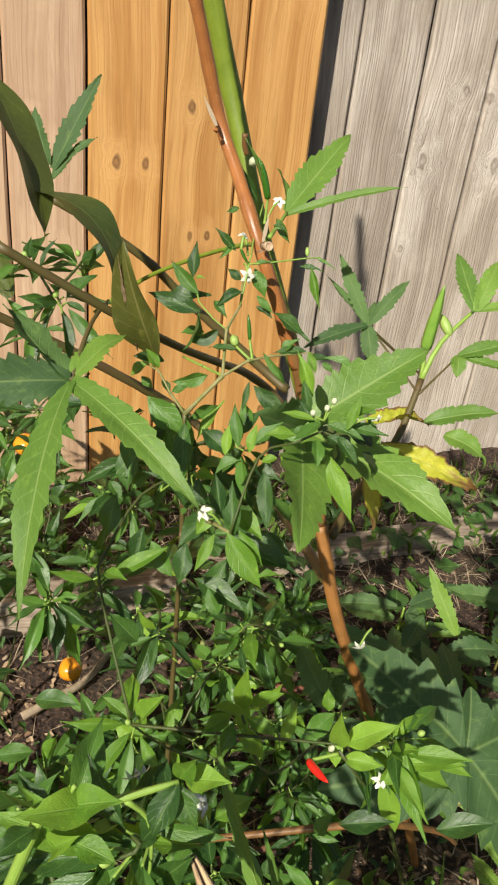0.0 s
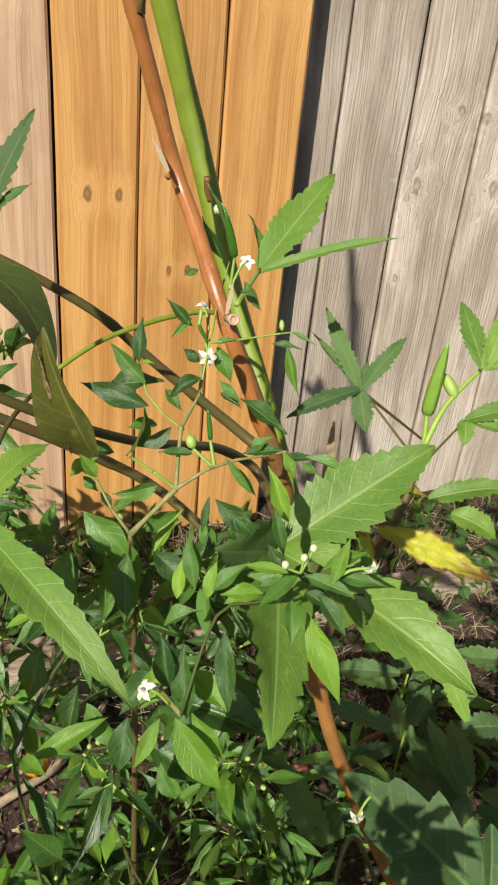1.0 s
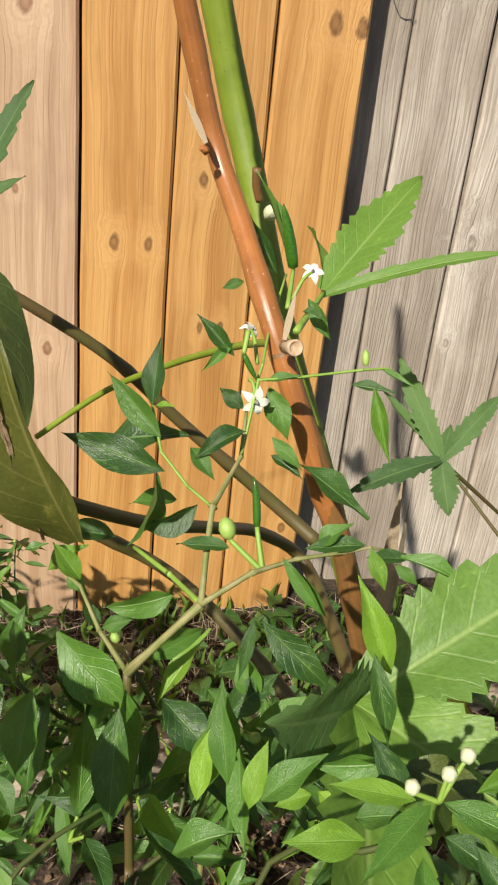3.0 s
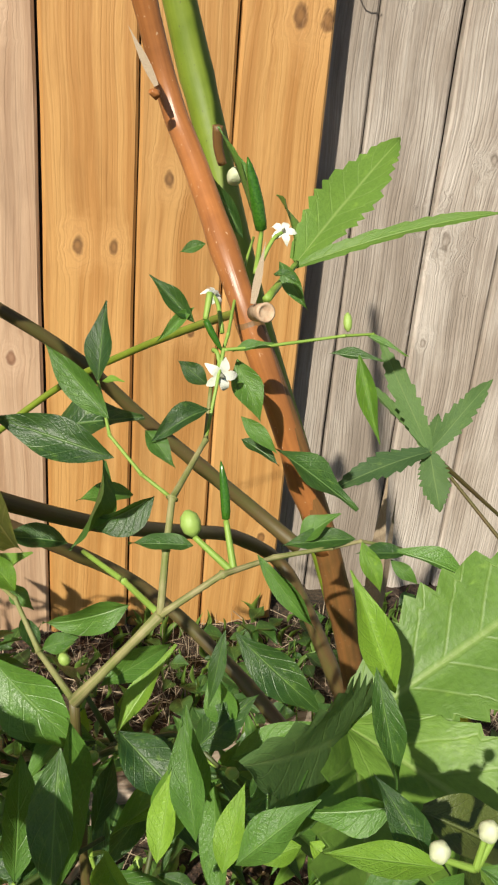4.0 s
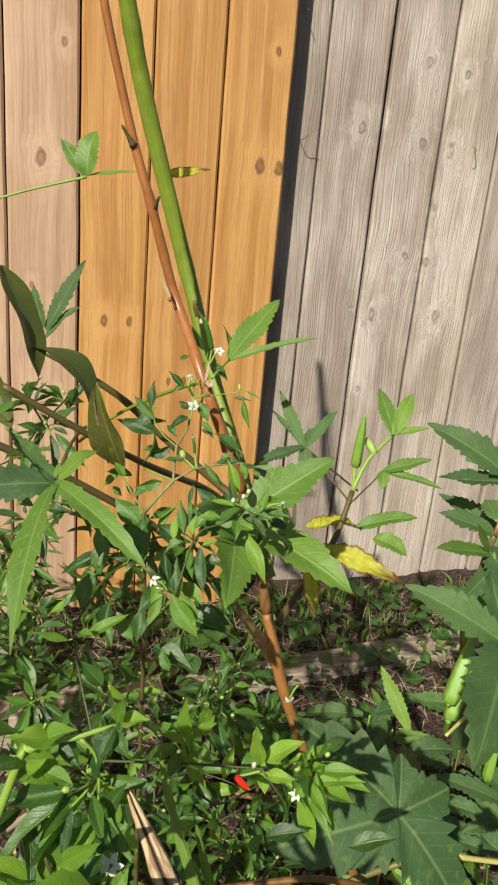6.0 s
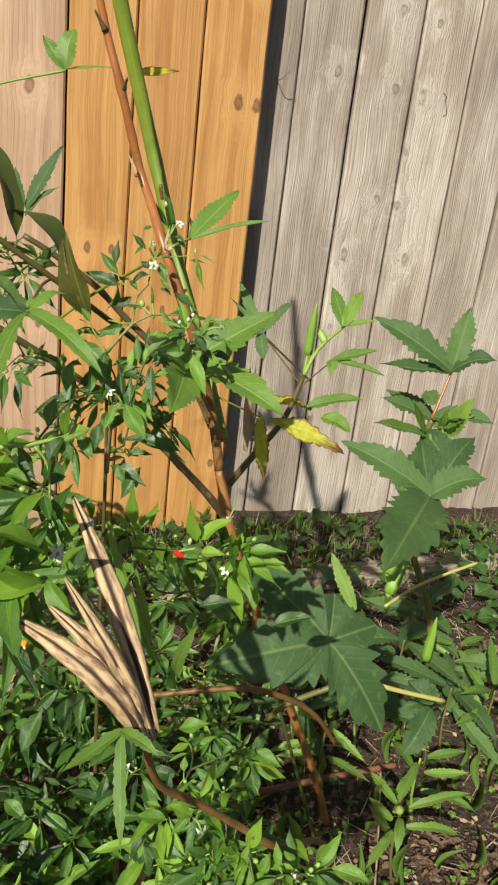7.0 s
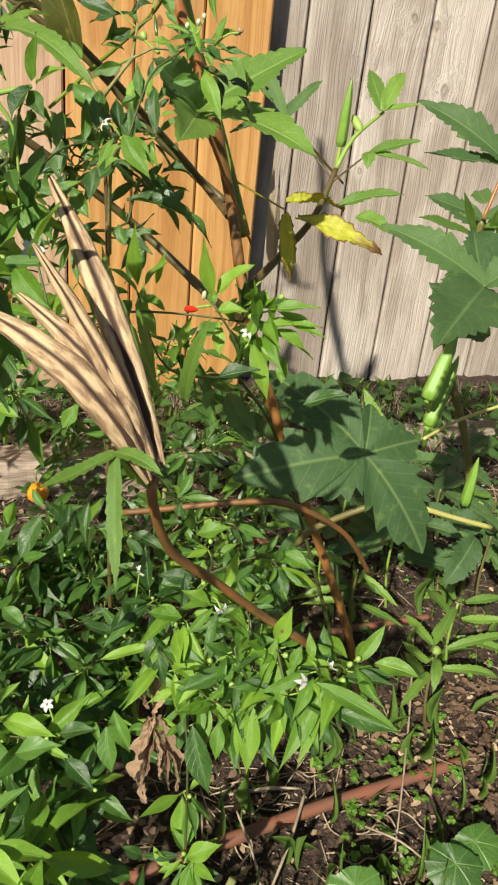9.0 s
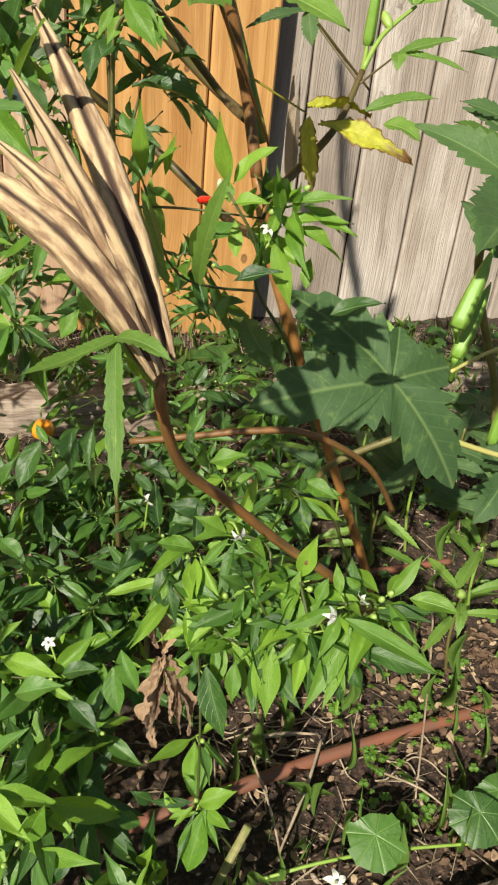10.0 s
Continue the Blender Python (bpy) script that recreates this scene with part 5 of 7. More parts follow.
leaf(front, PEPPER, (0.079, -1.355, 0.428), (0.076, -1.361, 0.417), 0.0143, LIT, 1)
leaf(front, YOUNG, (0.170, -1.399, 0.529), (0.160, -1.394, 0.534), 0.0076, LIT, 1)
leaf(front, PEPPER, (0.144, -1.254, 0.499), (0.155, -1.259, 0.513), 0.0203, UP, 5)
leaf(front, YOUNG, (0.167, -1.271, 0.520), (0.191, -1.291, 0.515), 0.0157, UP, 6)
leaf(front, PEPPER, (0.165, -1.277, 0.509), (0.168, -1.295, 0.482), 0.0171, LIT, 1)
leaf(front, YOUNG, (0.148, -1.260, 0.492), (0.170, -1.255, 0.509), 0.0177, LIT, 0)
leaf(front, YOUNG, (0.105, -1.217, 0.503), (0.134, -1.228, 0.517), 0.0189, UP, 6)
leaf(front, PEPPER, (0.097, -1.175, 0.510), (0.094, -1.182, 0.497), 0.0216, LIT, 0)
leaf(front, PEPPER, (0.064, -1.116, 0.494), (0.067, -1.108, 0.507), 0.0160, LIT, 1)
leaf(front, PEPPER, (-0.028, -1.181, 0.506), (-0.047, -1.199, 0.469), 0.0228, LIT, 6)
leaf(front, PEPPER, (-0.002, -1.164, 0.506), (-0.005, -1.183, 0.474), 0.0212, LIT, 5)
leaf(front, PEPPER, (0.015, -1.166, 0.509), (0.011, -1.185, 0.477), 0.0193, LIT, 4)
leaf(front, PEPPER, (0.054, -1.173, 0.476), (0.079, -1.194, 0.471), 0.0252, UP, 1)
leaf(front, YOUNG, (0.079, -1.388, 0.220), (0.096, -1.362, 0.268), 0.0320, LIT, 0)
leaf(front, YOUNG, (0.087, -1.342, 0.258), (0.091, -1.320, 0.295), 0.0193, LIT, 3)
leaf(front, YOUNG, (0.089, -1.361, 0.267), (0.119, -1.367, 0.288), 0.0179, UP, 6)
leaf(front, YOUNG, (0.078, -1.350, 0.242), (0.064, -1.338, 0.256), 0.0146, LIT, 1)
leaf(front, YOUNG, (-0.044, -1.381, 0.258), (-0.038, -1.361, 0.293), 0.0175, LIT, 0)
leaf(front, PEPPER, (-0.027, -1.395, 0.242), (-0.008, -1.376, 0.281), 0.0201, LIT, 6)
leaf(front, PEPPER, (-0.010, -1.324, 0.363), (0.012, -1.348, 0.351), 0.0319, UP, 1)
leaf(front, PEPPER, (-0.049, -1.321, 0.371), (-0.012, -1.331, 0.387), 0.0208, UP, 0)
leaf(front, PEPPER, (-0.014, -1.320, 0.387), (0.015, -1.330, 0.399), 0.0155, UP, 1)
leaf(front, PEPPER, (0.031, -1.297, 0.384), (0.043, -1.319, 0.355), 0.0199, LIT, 5)
leaf(front, PEPPER, (0.024, -1.303, 0.372), (0.028, -1.325, 0.338), 0.0199, LIT, 0)
leaf(front, PEPPER, (-0.060, -1.233, 0.448), (-0.039, -1.255, 0.440), 0.0254, UP, 1)
leaf(front, YOUNG, (-0.054, -1.356, 0.293), (-0.062, -1.342, 0.313), 0.0175, LIT, 1)
leaf(front, PEPPER, (-0.047, -1.333, 0.334), (-0.054, -1.328, 0.355), 0.0221, UP, 0)
leaf(front, PEPPER, (0.056, -1.329, 0.229), (0.037, -1.326, 0.244), 0.0229, UP, 1)
leaf(front, PEPPER, (0.046, -1.337, 0.211), (0.018, -1.332, 0.226), 0.0252, UP, 0)
leaf(front, PEPPER, (-0.027, -1.327, 0.274), (-0.053, -1.332, 0.274), 0.0215, UP, 1)
leaf(pepper, PEPPER, (0.022, -0.954, 0.892), (0.056, -0.971, 0.903), 0.0210, UP, 6)
leaf(pepper, PEPPER, (0.053, -0.971, 0.873), (0.033, -0.978, 0.875), 0.0156, UP, 0)
leaf(pepper, PEPPER, (0.006, -1.017, 0.843), (0.035, -1.036, 0.817), 0.0252, LIT, 1)
leaf(pepper, PEPPER, (0.044, -1.035, 0.825), (0.064, -1.058, 0.814), 0.0206, UP, 6)
leaf(pepper, PEPPER, (-0.003, -1.024, 0.822), (-0.009, -1.036, 0.791), 0.0252, LIT, 0)
leaf(pepper, PEPPER, (-0.019, -1.075, 0.799), (-0.027, -1.086, 0.769), 0.0239, LIT, 1)
leaf(pepper, PEPPER, (0.003, -1.093, 0.771), (0.018, -1.107, 0.748), 0.0265, LIT, 6)
leaf(pepper, PEPPER, (-0.001, -1.088, 0.781), (-0.007, -1.099, 0.751), 0.0143, LIT, 4)
leaf(pepper, PEPPER, (0.049, -1.087, 0.762), (0.107, -1.120, 0.750), 0.0270, UP, 5)
leaf(pepper, PEPPER, (0.043, -1.093, 0.794), (0.019, -1.107, 0.775), 0.0220, UP, 1)
leaf(pepper, PEPPER, (0.035, -1.094, 0.736), (0.069, -1.121, 0.725), 0.0194, UP, 0)
leaf(pepper, PEPPER, (0.077, -1.074, 0.756), (0.106, -1.097, 0.752), 0.0232, UP, 1)
leaf(pepper, PEPPER, (0.085, -1.023, 0.775), (0.111, -1.042, 0.778), 0.0183, UP, 5)
leaf(pepper, YOUNG, (0.054, -1.112, 0.809), (0.070, -1.133, 0.798), 0.0237, UP, 0)
leaf(pepper, YOUNG, (0.042, -1.108, 0.810), (0.029, -1.114, 0.790), 0.0119, LIT, 1)
leaf(pepper, PEPPER, (0.065, -1.050, 0.829), (0.084, -1.047, 0.845), 0.0171, LIT, 1)
leaf(pepper, PEPPER, (0.076, -1.050, 0.835), (0.070, -1.041, 0.852), 0.0149, LIT, 0)
leaf(pepper, PEPPER, (-0.012, -1.166, 0.751), (-0.030, -1.162, 0.774), 0.0201, UP, 0)
leaf(pepper, PEPPER, (0.072, -1.047, 0.713), (0.051, -1.057, 0.679), 0.0212, LIT, 1)
leaf(pepper, YOUNG, (0.122, -1.097, 0.630), (0.111, -1.104, 0.640), 0.0122, UP, 0)
leaf(pepper, YOUNG, (0.110, -1.196, 0.705), (0.109, -1.189, 0.720), 0.0100, LIT, 6)
leaf(pepper, YOUNG, (0.118, -1.221, 0.705), (0.138, -1.229, 0.723), 0.0173, UP, 1)
leaf(pepper, YOUNG, (0.142, -1.243, 0.719), (0.176, -1.259, 0.727), 0.0125, UP, 0)
leaf(pepper, YOUNG, (0.133, -1.244, 0.712), (0.126, -1.248, 0.698), 0.0118, LIT, 5)
leaf(pepper, PEPPER, (0.121, -1.184, 0.687), (0.094, -1.194, 0.675), 0.0190, UP, 1)
leaf(front, YOUNG, (0.130, -1.221, 0.667), (0.154, -1.221, 0.693), 0.0182, UP, 0)
leaf(front, YOUNG, (0.114, -1.214, 0.672), (0.114, -1.199, 0.696), 0.0114, LIT, 6)
leaf(front, YOUNG, (0.056, -1.190, 0.684), (0.057, -1.171, 0.716), 0.0125, LIT, 3)
leaf(front, PEPPER, (0.105, -1.250, 0.668), (0.136, -1.260, 0.679), 0.0151, UP, 0)
leaf(front, YOUNG, (0.155, -1.254, 0.665), (0.159, -1.243, 0.684), 0.0103, LIT, 1)
leaf(front, PEPPER, (0.176, -1.249, 0.644), (0.212, -1.259, 0.658), 0.0174, UP, 1)
leaf(front, YOUNG, (-0.011, -1.163, 0.657), (-0.025, -1.153, 0.668), 0.0119, LIT, 0)
leaf(front, YOUNG, (-0.063, -1.187, 0.634), (-0.029, -1.192, 0.656), 0.0153, UP, 6)
leaf(front, PEPPER, (-0.078, -1.153, 0.643), (-0.107, -1.154, 0.644), 0.0220, UP, 0)
leaf(front, YOUNG, (-0.067, -1.215, 0.625), (-0.037, -1.232, 0.627), 0.0163, UP, 1)
leaf(front, YOUNG, (-0.007, -1.245, 0.624), (0.006, -1.237, 0.643), 0.0156, LIT, 6)
leaf(front, PEPPER, (0.036, -1.248, 0.659), (0.057, -1.268, 0.648), 0.0183, UP, 1)
leaf(front, YOUNG, (0.037, -1.214, 0.635), (0.062, -1.217, 0.657), 0.0169, UP, 1)
leaf(front, PEPPER, (-0.078, -1.113, 0.648), (-0.047, -1.128, 0.655), 0.0210, UP, 1)
leaf(front, YOUNG, (0.086, -1.187, 0.664), (0.097, -1.174, 0.690), 0.0103, LIT, 0)
leaf(front, YOUNG, (0.015, -1.213, 0.627), (0.005, -1.198, 0.648), 0.0114, LIT, 1)
leaf(front, PEPPER, (0.101, -1.234, 0.633), (0.110, -1.233, 0.653), 0.0191, UP, 1)
leaf(pepper, PEPPER, (0.102, -1.104, 0.861), (0.080, -1.099, 0.857), 0.0109, DIM, 0)
# the DARK ones here are pepper leaves, shade put into their colour
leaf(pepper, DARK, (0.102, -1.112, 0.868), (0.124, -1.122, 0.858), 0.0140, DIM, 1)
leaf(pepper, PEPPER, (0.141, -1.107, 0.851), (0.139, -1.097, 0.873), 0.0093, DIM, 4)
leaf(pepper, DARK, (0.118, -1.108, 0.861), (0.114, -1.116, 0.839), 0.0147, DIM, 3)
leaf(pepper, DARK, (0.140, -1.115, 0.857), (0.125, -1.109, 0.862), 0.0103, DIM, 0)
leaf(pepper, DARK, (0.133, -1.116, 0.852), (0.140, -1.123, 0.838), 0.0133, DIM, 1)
leaf(pepper, YOUNG, (0.041, -0.980, 0.919), (0.048, -0.986, 0.921), 0.0037, UP, 0)
leaf(pepper, YOUNG, (0.041, -0.982, 0.916), (0.039, -0.982, 0.913), 0.0028, LIT, 0)
leaf(pepper, YOUNG, (0.086, -1.089, 0.833), (0.074, -1.090, 0.830), 0.0123, UP, 0)
leaf(pepper, YOUNG, (0.088, -1.089, 0.834), (0.095, -1.096, 0.830), 0.0112, UP, 1)
leaf(pepper, PEPPER, (0.088, -1.082, 0.851), (0.071, -1.085, 0.842), 0.0112, UP, 1)
leaf(pepper, PEPPER, (0.076, -1.074, 0.835), (0.084, -1.073, 0.843), 0.0102, LIT, 1)

# ---- flowers and fruit ----
flower(pepper, (0.115, -0.916, 0.960), (-0.1, -0.7, 0.6), 0.0056, (0.105, -0.924, 0.949))
flower(pepper, (0.081, -0.976, 0.920), (0.1, -0.9, 0.1), 0.0061, (0.079, -0.970, 0.927))
flower(pepper, (0.083, -0.944, 0.940), (0.5, -0.4, 0.6), 0.0047, (0.084, -0.959, 0.930))
flower(pepper, (0.028, -1.139, 0.827), (-0.6, -0.1, 0.5), 0.0062, (0.039, -1.142, 0.819))
flower(pepper, (0.123, -1.148, 0.896), (0.4, -0.3, -0.7), 0.0046, (0.106, -1.144, 0.886))
flower(front, (0.130, -1.453, 0.561), (0.5, -0.6, 0.3), 0.0053, (0.131, -1.434, 0.534))
flower(front, (0.157, -1.431, 0.550), (-0.7, -0.3, -0.4), 0.0049, (0.176, -1.414, 0.526))
flower(front, (0.087, -1.410, 0.583), (0.3, -0.8, -0.4), 0.0056, (0.082, -1.401, 0.586))
flower(front, (0.053, -1.256, 0.497), (-0.8, -0.3, -0.3), 0.0068, (0.051, -1.252, 0.464))
flower(front, (-0.023, -1.306, 0.406), (-0.3, -0.4, 0.9), 0.0059, (-0.018, -1.314, 0.395))
flower(pepper, (0.155, -1.134, 0.696), (0.3, -0.4, -0.8), 0.0058, (0.164, -1.129, 0.707))
flower(pepper, (0.035, -1.127, 0.816), (0.7, -0.4, -0.4), 0.0068, (0.046, -1.123, 0.806))
flower(pepper, (-0.029, -1.321, 0.841), (0.3, -0.7, -0.5), 0.0058, (-0.030, -1.318, 0.825))
flower(front, (-0.019, -1.361, 0.788), (-0.2, -0.8, 0.4), 0.0068, (-0.024, -1.365, 0.773))
flower(front, (0.005, -1.295, 0.776), (0.7, -0.3, 0.5), 0.0059, (0.002, -1.299, 0.761))
for at in ((0.086, -1.142, 0.895), (0.094, -1.142, 0.898), (0.098, -1.141, 0.902)):
    ob = new("bud", WHITE_BUD)
    ob.matrix_basis = upright(at, (-0.1, -0.3, 0.8), 0.0042)
    hang(ob, pepper)
    petiole(pepper, SHOOT, (0.093, -1.143, 0.892), at, 0.0006)
leaf(pepper, PEPPER, (0.092, -1.142, 0.89), (0.0709, -1.1563, 0.8863), 0.0079, UP, 0)
leaf(pepper, PEPPER, (0.096, -1.14, 0.888), (0.1171, -1.1524, 0.883), 0.0086, UP, 1)
leaf(pepper, PEPPER, (0.09, -1.138, 0.886), (0.0807, -1.1268, 0.8978), 0.0072, LIT, 2)
leaf(pepper, PEPPER, (0.1, -1.15, 0.886), (0.1074, -1.1698, 0.8773), 0.0086, UP, 3)
leaf(pepper, YOUNG, (0.104, -1.14, 0.89), (0.1263, -1.1369, 0.8962), 0.0072, UP, 4)
leaf(pepper, PEPPER, (0.088, -1.15, 0.884), (0.083, -1.1686, 0.8741), 0.0079, UP, 5)
leaf(pepper, PEPPER, (0.11, -1.135, 0.884), (0.1348, -1.1443, 0.8815), 0.0086, UP, 6)
stem(pepper, "branch", DULL_SHOOT, [(0.044, -1.146, 0.816), (0.061, -1.130, 0.860), (0.078, -1.142, 0.877), (0.092, -1.146, 0.887)], [0.0009, 0.0008, 0.0008, 0.0007], 6)
stem(pepper, "branch", TWIG, [(0.038, -1.03, 0.70), (0.035, -1.10, 0.79), (0.044, -1.146, 0.816)], [0.002, 0.0016, 0.0012], 7)
fruit(pepper, CHILI, (0.111, -0.897, 0.957), (0.105, -0.892, 0.986), (0.103, -0.925, 0.945), "pepper", 0.95, "glossy dark green chilli pepper")
fruit(pepper, CHILI, (0.077, -1.017, 0.887), (0.077, -1.010, 0.904), (0.0785, -1.0265, 0.8742), "pepper", 0.8, "small green chilli pepper")
fruit(pepper, CHILI, (0.076, -0.968, 0.937), (0.081, -0.973, 0.927), (0.078, -0.963, 0.945), "pepper", 1.0)
fruit(pepper, BUD_SHAPE, (0.067, -1.019, 0.883), (0.065, -1.015, 0.890), (0.0783, -1.0265, 0.8742), "bud", 0.95)
fruit(pepper, BUD_SHAPE, (0.126, -0.972, 0.935), (0.126, -0.969, 0.941), None, "bud", 0.6)
sprout = thing("pepper_plant", (0.40, -0.985, 0.05), "slim chilli pepper plant with bright leaves and a red fruit", "plant", "pepper plants")
leaf(sprout, YOUNG, (0.1, -1.238, 0.726), (0.089, -1.25, 0.772), 0.0125, LIT, 0)
leaf(sprout, YOUNG, (0.103, -1.238, 0.728), (0.128, -1.25, 0.755), 0.0165, (-0.2, -0.5, 0.85), 1)
leaf(sprout, YOUNG, (0.137, -1.238, 0.705), (0.183, -1.25, 0.709), 0.0135, UP, 1)
leaf(sprout, YOUNG, (0.103, -1.238, 0.715), (0.125, -1.25, 0.72), 0.0115, UP, 2)
leaf(sprout, YOUNG, (0.14, -1.238, 0.702), (0.179, -1.25, 0.683), 0.0145, UP, 5)
leaf(sprout, YOUNG, (0.133, -1.238, 0.694), (0.147, -1.25, 0.648), 0.0145, LIT, 1)
leaf(sprout, YOUNG, (0.137, -1.238, 0.708), (0.127, -1.25, 0.744), 0.01, LIT, 4)
leaf(sprout, YOUNG, (0.146, -1.238, 0.71), (0.144, -1.25, 0.734), 0.007, LIT, 0)
leaf(sprout, YOUNG, (0.123, -1.238, 0.701), (0.116, -1.25, 0.674), 0.012, DIM, 1)
leaf(sprout, YOUNG, (0.136, -1.238, 0.716), (0.146, -1.25, 0.731), 0.008, UP, 0)
leaf(sprout, YOUNG, (0.05, -1.2, 0.721), (0.046, -1.21, 0.77), 0.013, LIT, 0)
leaf(sprout, YOUNG, (0.055, -1.2, 0.721), (0.072, -1.21, 0.744), 0.012, UP, 1)
leaf(sprout, YOUNG, (0.05, -1.2, 0.716), (0.025, -1.21, 0.738), 0.01, UP, 2)
leaf(sprout, YOUNG, (0.053, -1.2, 0.713), (0.071, -1.21, 0.705), 0.012, UP, 1)
leaf(sprout, PEPPER, (0.046, -1.2, 0.71), (0.034, -1.21, 0.695), 0.012, LIT, 5)
leaf(sprout, YOUNG, (0.064, -1.2, 0.723), (0.069, -1.21, 0.752), 0.007, LIT, 3)
leaf(sprout, YOUNG, (0.051, -1.2, 0.71), (0.065, -1.21, 0.683), 0.013, LIT, 1)
leaf(sprout, YOUNG, (0.043, -1.2, 0.716), (0.022, -1.21, 0.716), 0.012, UP, 0)
stem(sprout, "stem", DULL_SHOOT, [(0.40, -0.985, 0.03), (0.30, -1.00, 0.31), (0.225, -1.03, 0.50), (0.15, -1.14, 0.62), (0.125, -1.238, 0.684), (0.1, -1.238, 0.723)], [0.003, 0.0024, 0.002, 0.0014, 0.0011, 0.0008], 8)
stem(sprout, "branch", SHOOT, [(0.125, -1.238, 0.684), (0.133, -1.238, 0.694), (0.137, -1.238, 0.705)], [0.0012, 0.001, 0.0008], 6)
stem(sprout, "branch", DULL_SHOOT, [(0.15, -1.14, 0.62), (0.076, -1.2, 0.654), (0.05, -1.2, 0.716)], [0.0012, 0.001, 0.0008], 6)
flower(sprout, (0.126, -1.248, 0.703), (0.1, -0.5, 0.7), 0.0052, (0.137, -1.238, 0.702))
fruit(sprout, WHITE_BUD, (0.094, -1.238, 0.724), (0.094, -1.241, 0.731), None, "bud", 0.6)
fruit(sprout, CHILI_RED, (0.082, -1.238, 0.717), (0.084, -1.258, 0.723), (0.1, -1.238, 0.72), "pepper", 1.2, "ripe red chilli pepper")


def bush(plant, root, spots, rng, size, leaves, young, bloom, low=False):
    """Shoots from the root to each spot, each with tufts of leaves on its way."""
    nodes = [Vector(root)]
    for p in sorted((Vector(q) for q in spots), key=lambda q: (q - nodes[0]).length):
        foot = min(nodes, key=lambda q: (q - p).length + 0.25 * max(0.0, q.z - p.z))
        mid = foot.lerp(p, 0.55) + Vector((rng.uniform(-0.012, 0.012), rng.uniform(-0.012, 0.012), 0.008))
        stem(plant, "branch", DULL_SHOOT, [foot, mid, p], [0.0012, 0.0010, 0.0007], 6)
        nodes += [mid, p]
        way = (p - mid).normalized() * 0.6 + Vector((-0.15, -0.35, 0.6))
        sprig(plant, p, way, leaves, size * rng.uniform(0.85, 1.15), rng, young, bloom)
        if rng.random() < 0.6:
            sprig(plant, mid.lerp(p, 0.45), way, max(3, leaves - 3), size * rng.uniform(0.9, 1.3), rng, young * 0.5, 0.0)
        if low and rng.random() < 0.7:
            sprig(plant, foot.lerp(mid, rng.uniform(0.45, 0.9)), Vector((rng.uniform(-0.5, 0.5), -0.6, 0.5)), 5, size * 1.1, rng, young * 0.4, 0.0)


def spots_in(x0, x1, y0, y1, z0, z1, count, rng, dome=0.5):
    out = []
    for _ in range(count):
        x, y = rng.uniform(x0, x1), rng.uniform(y0, y1)
        q = max(abs(2 * (x - x0) / (x1 - x0) - 1), abs(2 * (y - y0) / (y1 - y0) - 1))
        out.append((x, y, z0 + (z1 - z0) * (1 - dome * q * q) * rng.uniform(0.55, 1.0)))
    return out


rng = random.Random(21)
stem(front, "stem", TWIG, [(0.1, -1.36, 0.02), (0.11, -1.36, 0.12), (0.14, -1.345, 0.2)], [0.005, 0.0045, 0.004], 8)
bush(front, (0.14, -1.34, 0.14), [(0.082, -1.304, 0.490), (0.104, -1.327, 0.520), (0.123, -1.360, 0.514), (0.139, -1.385, 0.519), (0.153, -1.409, 0.526), (0.183, -1.406, 0.523), (0.099, -1.343, 0.474), (0.115, -1.377, 0.484), (0.082, -1.322, 0.442), (0.145, -1.401, 0.497), (0.168, -1.410, 0.492), (0.065, -1.305, 0.463), (0.134, -1.378, 0.452), (0.106, -1.361, 0.448), (0.165, -1.277, 0.509), (0.118, -1.227, 0.493), (0.089, -1.360, 0.269)], rng, 0.031, 8, 0.8, 0.0, True)
front_b = thing("pepper_plant", (-0.09, -1.32, 0.04), "low chilli pepper bush with mid green leaves", "plant", "pepper plants")
stem(front_b, "stem", TWIG, [(-0.09, -1.32, 0.02), (-0.085, -1.32, 0.15), (-0.08, -1.32, 0.22)], [0.005, 0.0045, 0.004], 8)
bush(front_b, (-0.085, -1.32, 0.10), spots_in(-0.24, 0.06, -1.46, -1.12, 0.07, 0.34, 44, rng), rng, 0.048, 7, 0.6, 0.0, True)
rear = thing("pepper_plant", (-0.17, -0.66, 0.05), "dark green pepper bush with orange fruit near the fence", "plant", "pepper plants")
stem(rear, "stem", TWIG, [(-0.17, -0.66, 0.02), (-0.165, -0.66, 0.10), (-0.15, -0.66, 0.16)], [0.005, 0.004, 0.003], 8)
bush(rear, (-0.15, -0.66, 0.16), spots_in(-0.42, -0.05, -0.85, -0.25, 0.22, 0.56, 42, rng, 0.3), rng, 0.05, 7, 0.08, 0.0)
rear_b = thing("pepper_plant", (0.16, -0.62, 0.05), "low pepper bush in the shade of the okra", "plant", "pepper plants")
stem(rear_b, "stem", TWIG, [(0.16, -0.62, 0.02), (0.16, -0.62, 0.12), (0.16, -0.62, 0.18)], [0.005, 0.0045, 0.004], 8)
bush(rear_b, (0.16, -0.62, 0.08), spots_in(-0.04, 0.36, -0.9, -0.35, 0.09, 0.24, 30, rng, 0.3), rng, 0.046, 7, 0.12, 0.02)
mid = thing("pepper_plant", (0.08, -1.02, 0.05), "low pepper bush of small dark leaves under the okra", "plant", "pepper plants")
stem(mid, "stem", TWIG, [(0.08, -1.02, 0.02), (0.08, -1.02, 0.1), (0.08, -1.02, 0.15)], [0.004, 0.0036, 0.003], 8)
bush(mid, (0.08, -1.02, 0.08), spots_in(-0.2, 0.26, -1.20, -0.82, 0.09, 0.33, 44, rng, 0.2), rng, 0.046, 8, 0.10, 0.01)
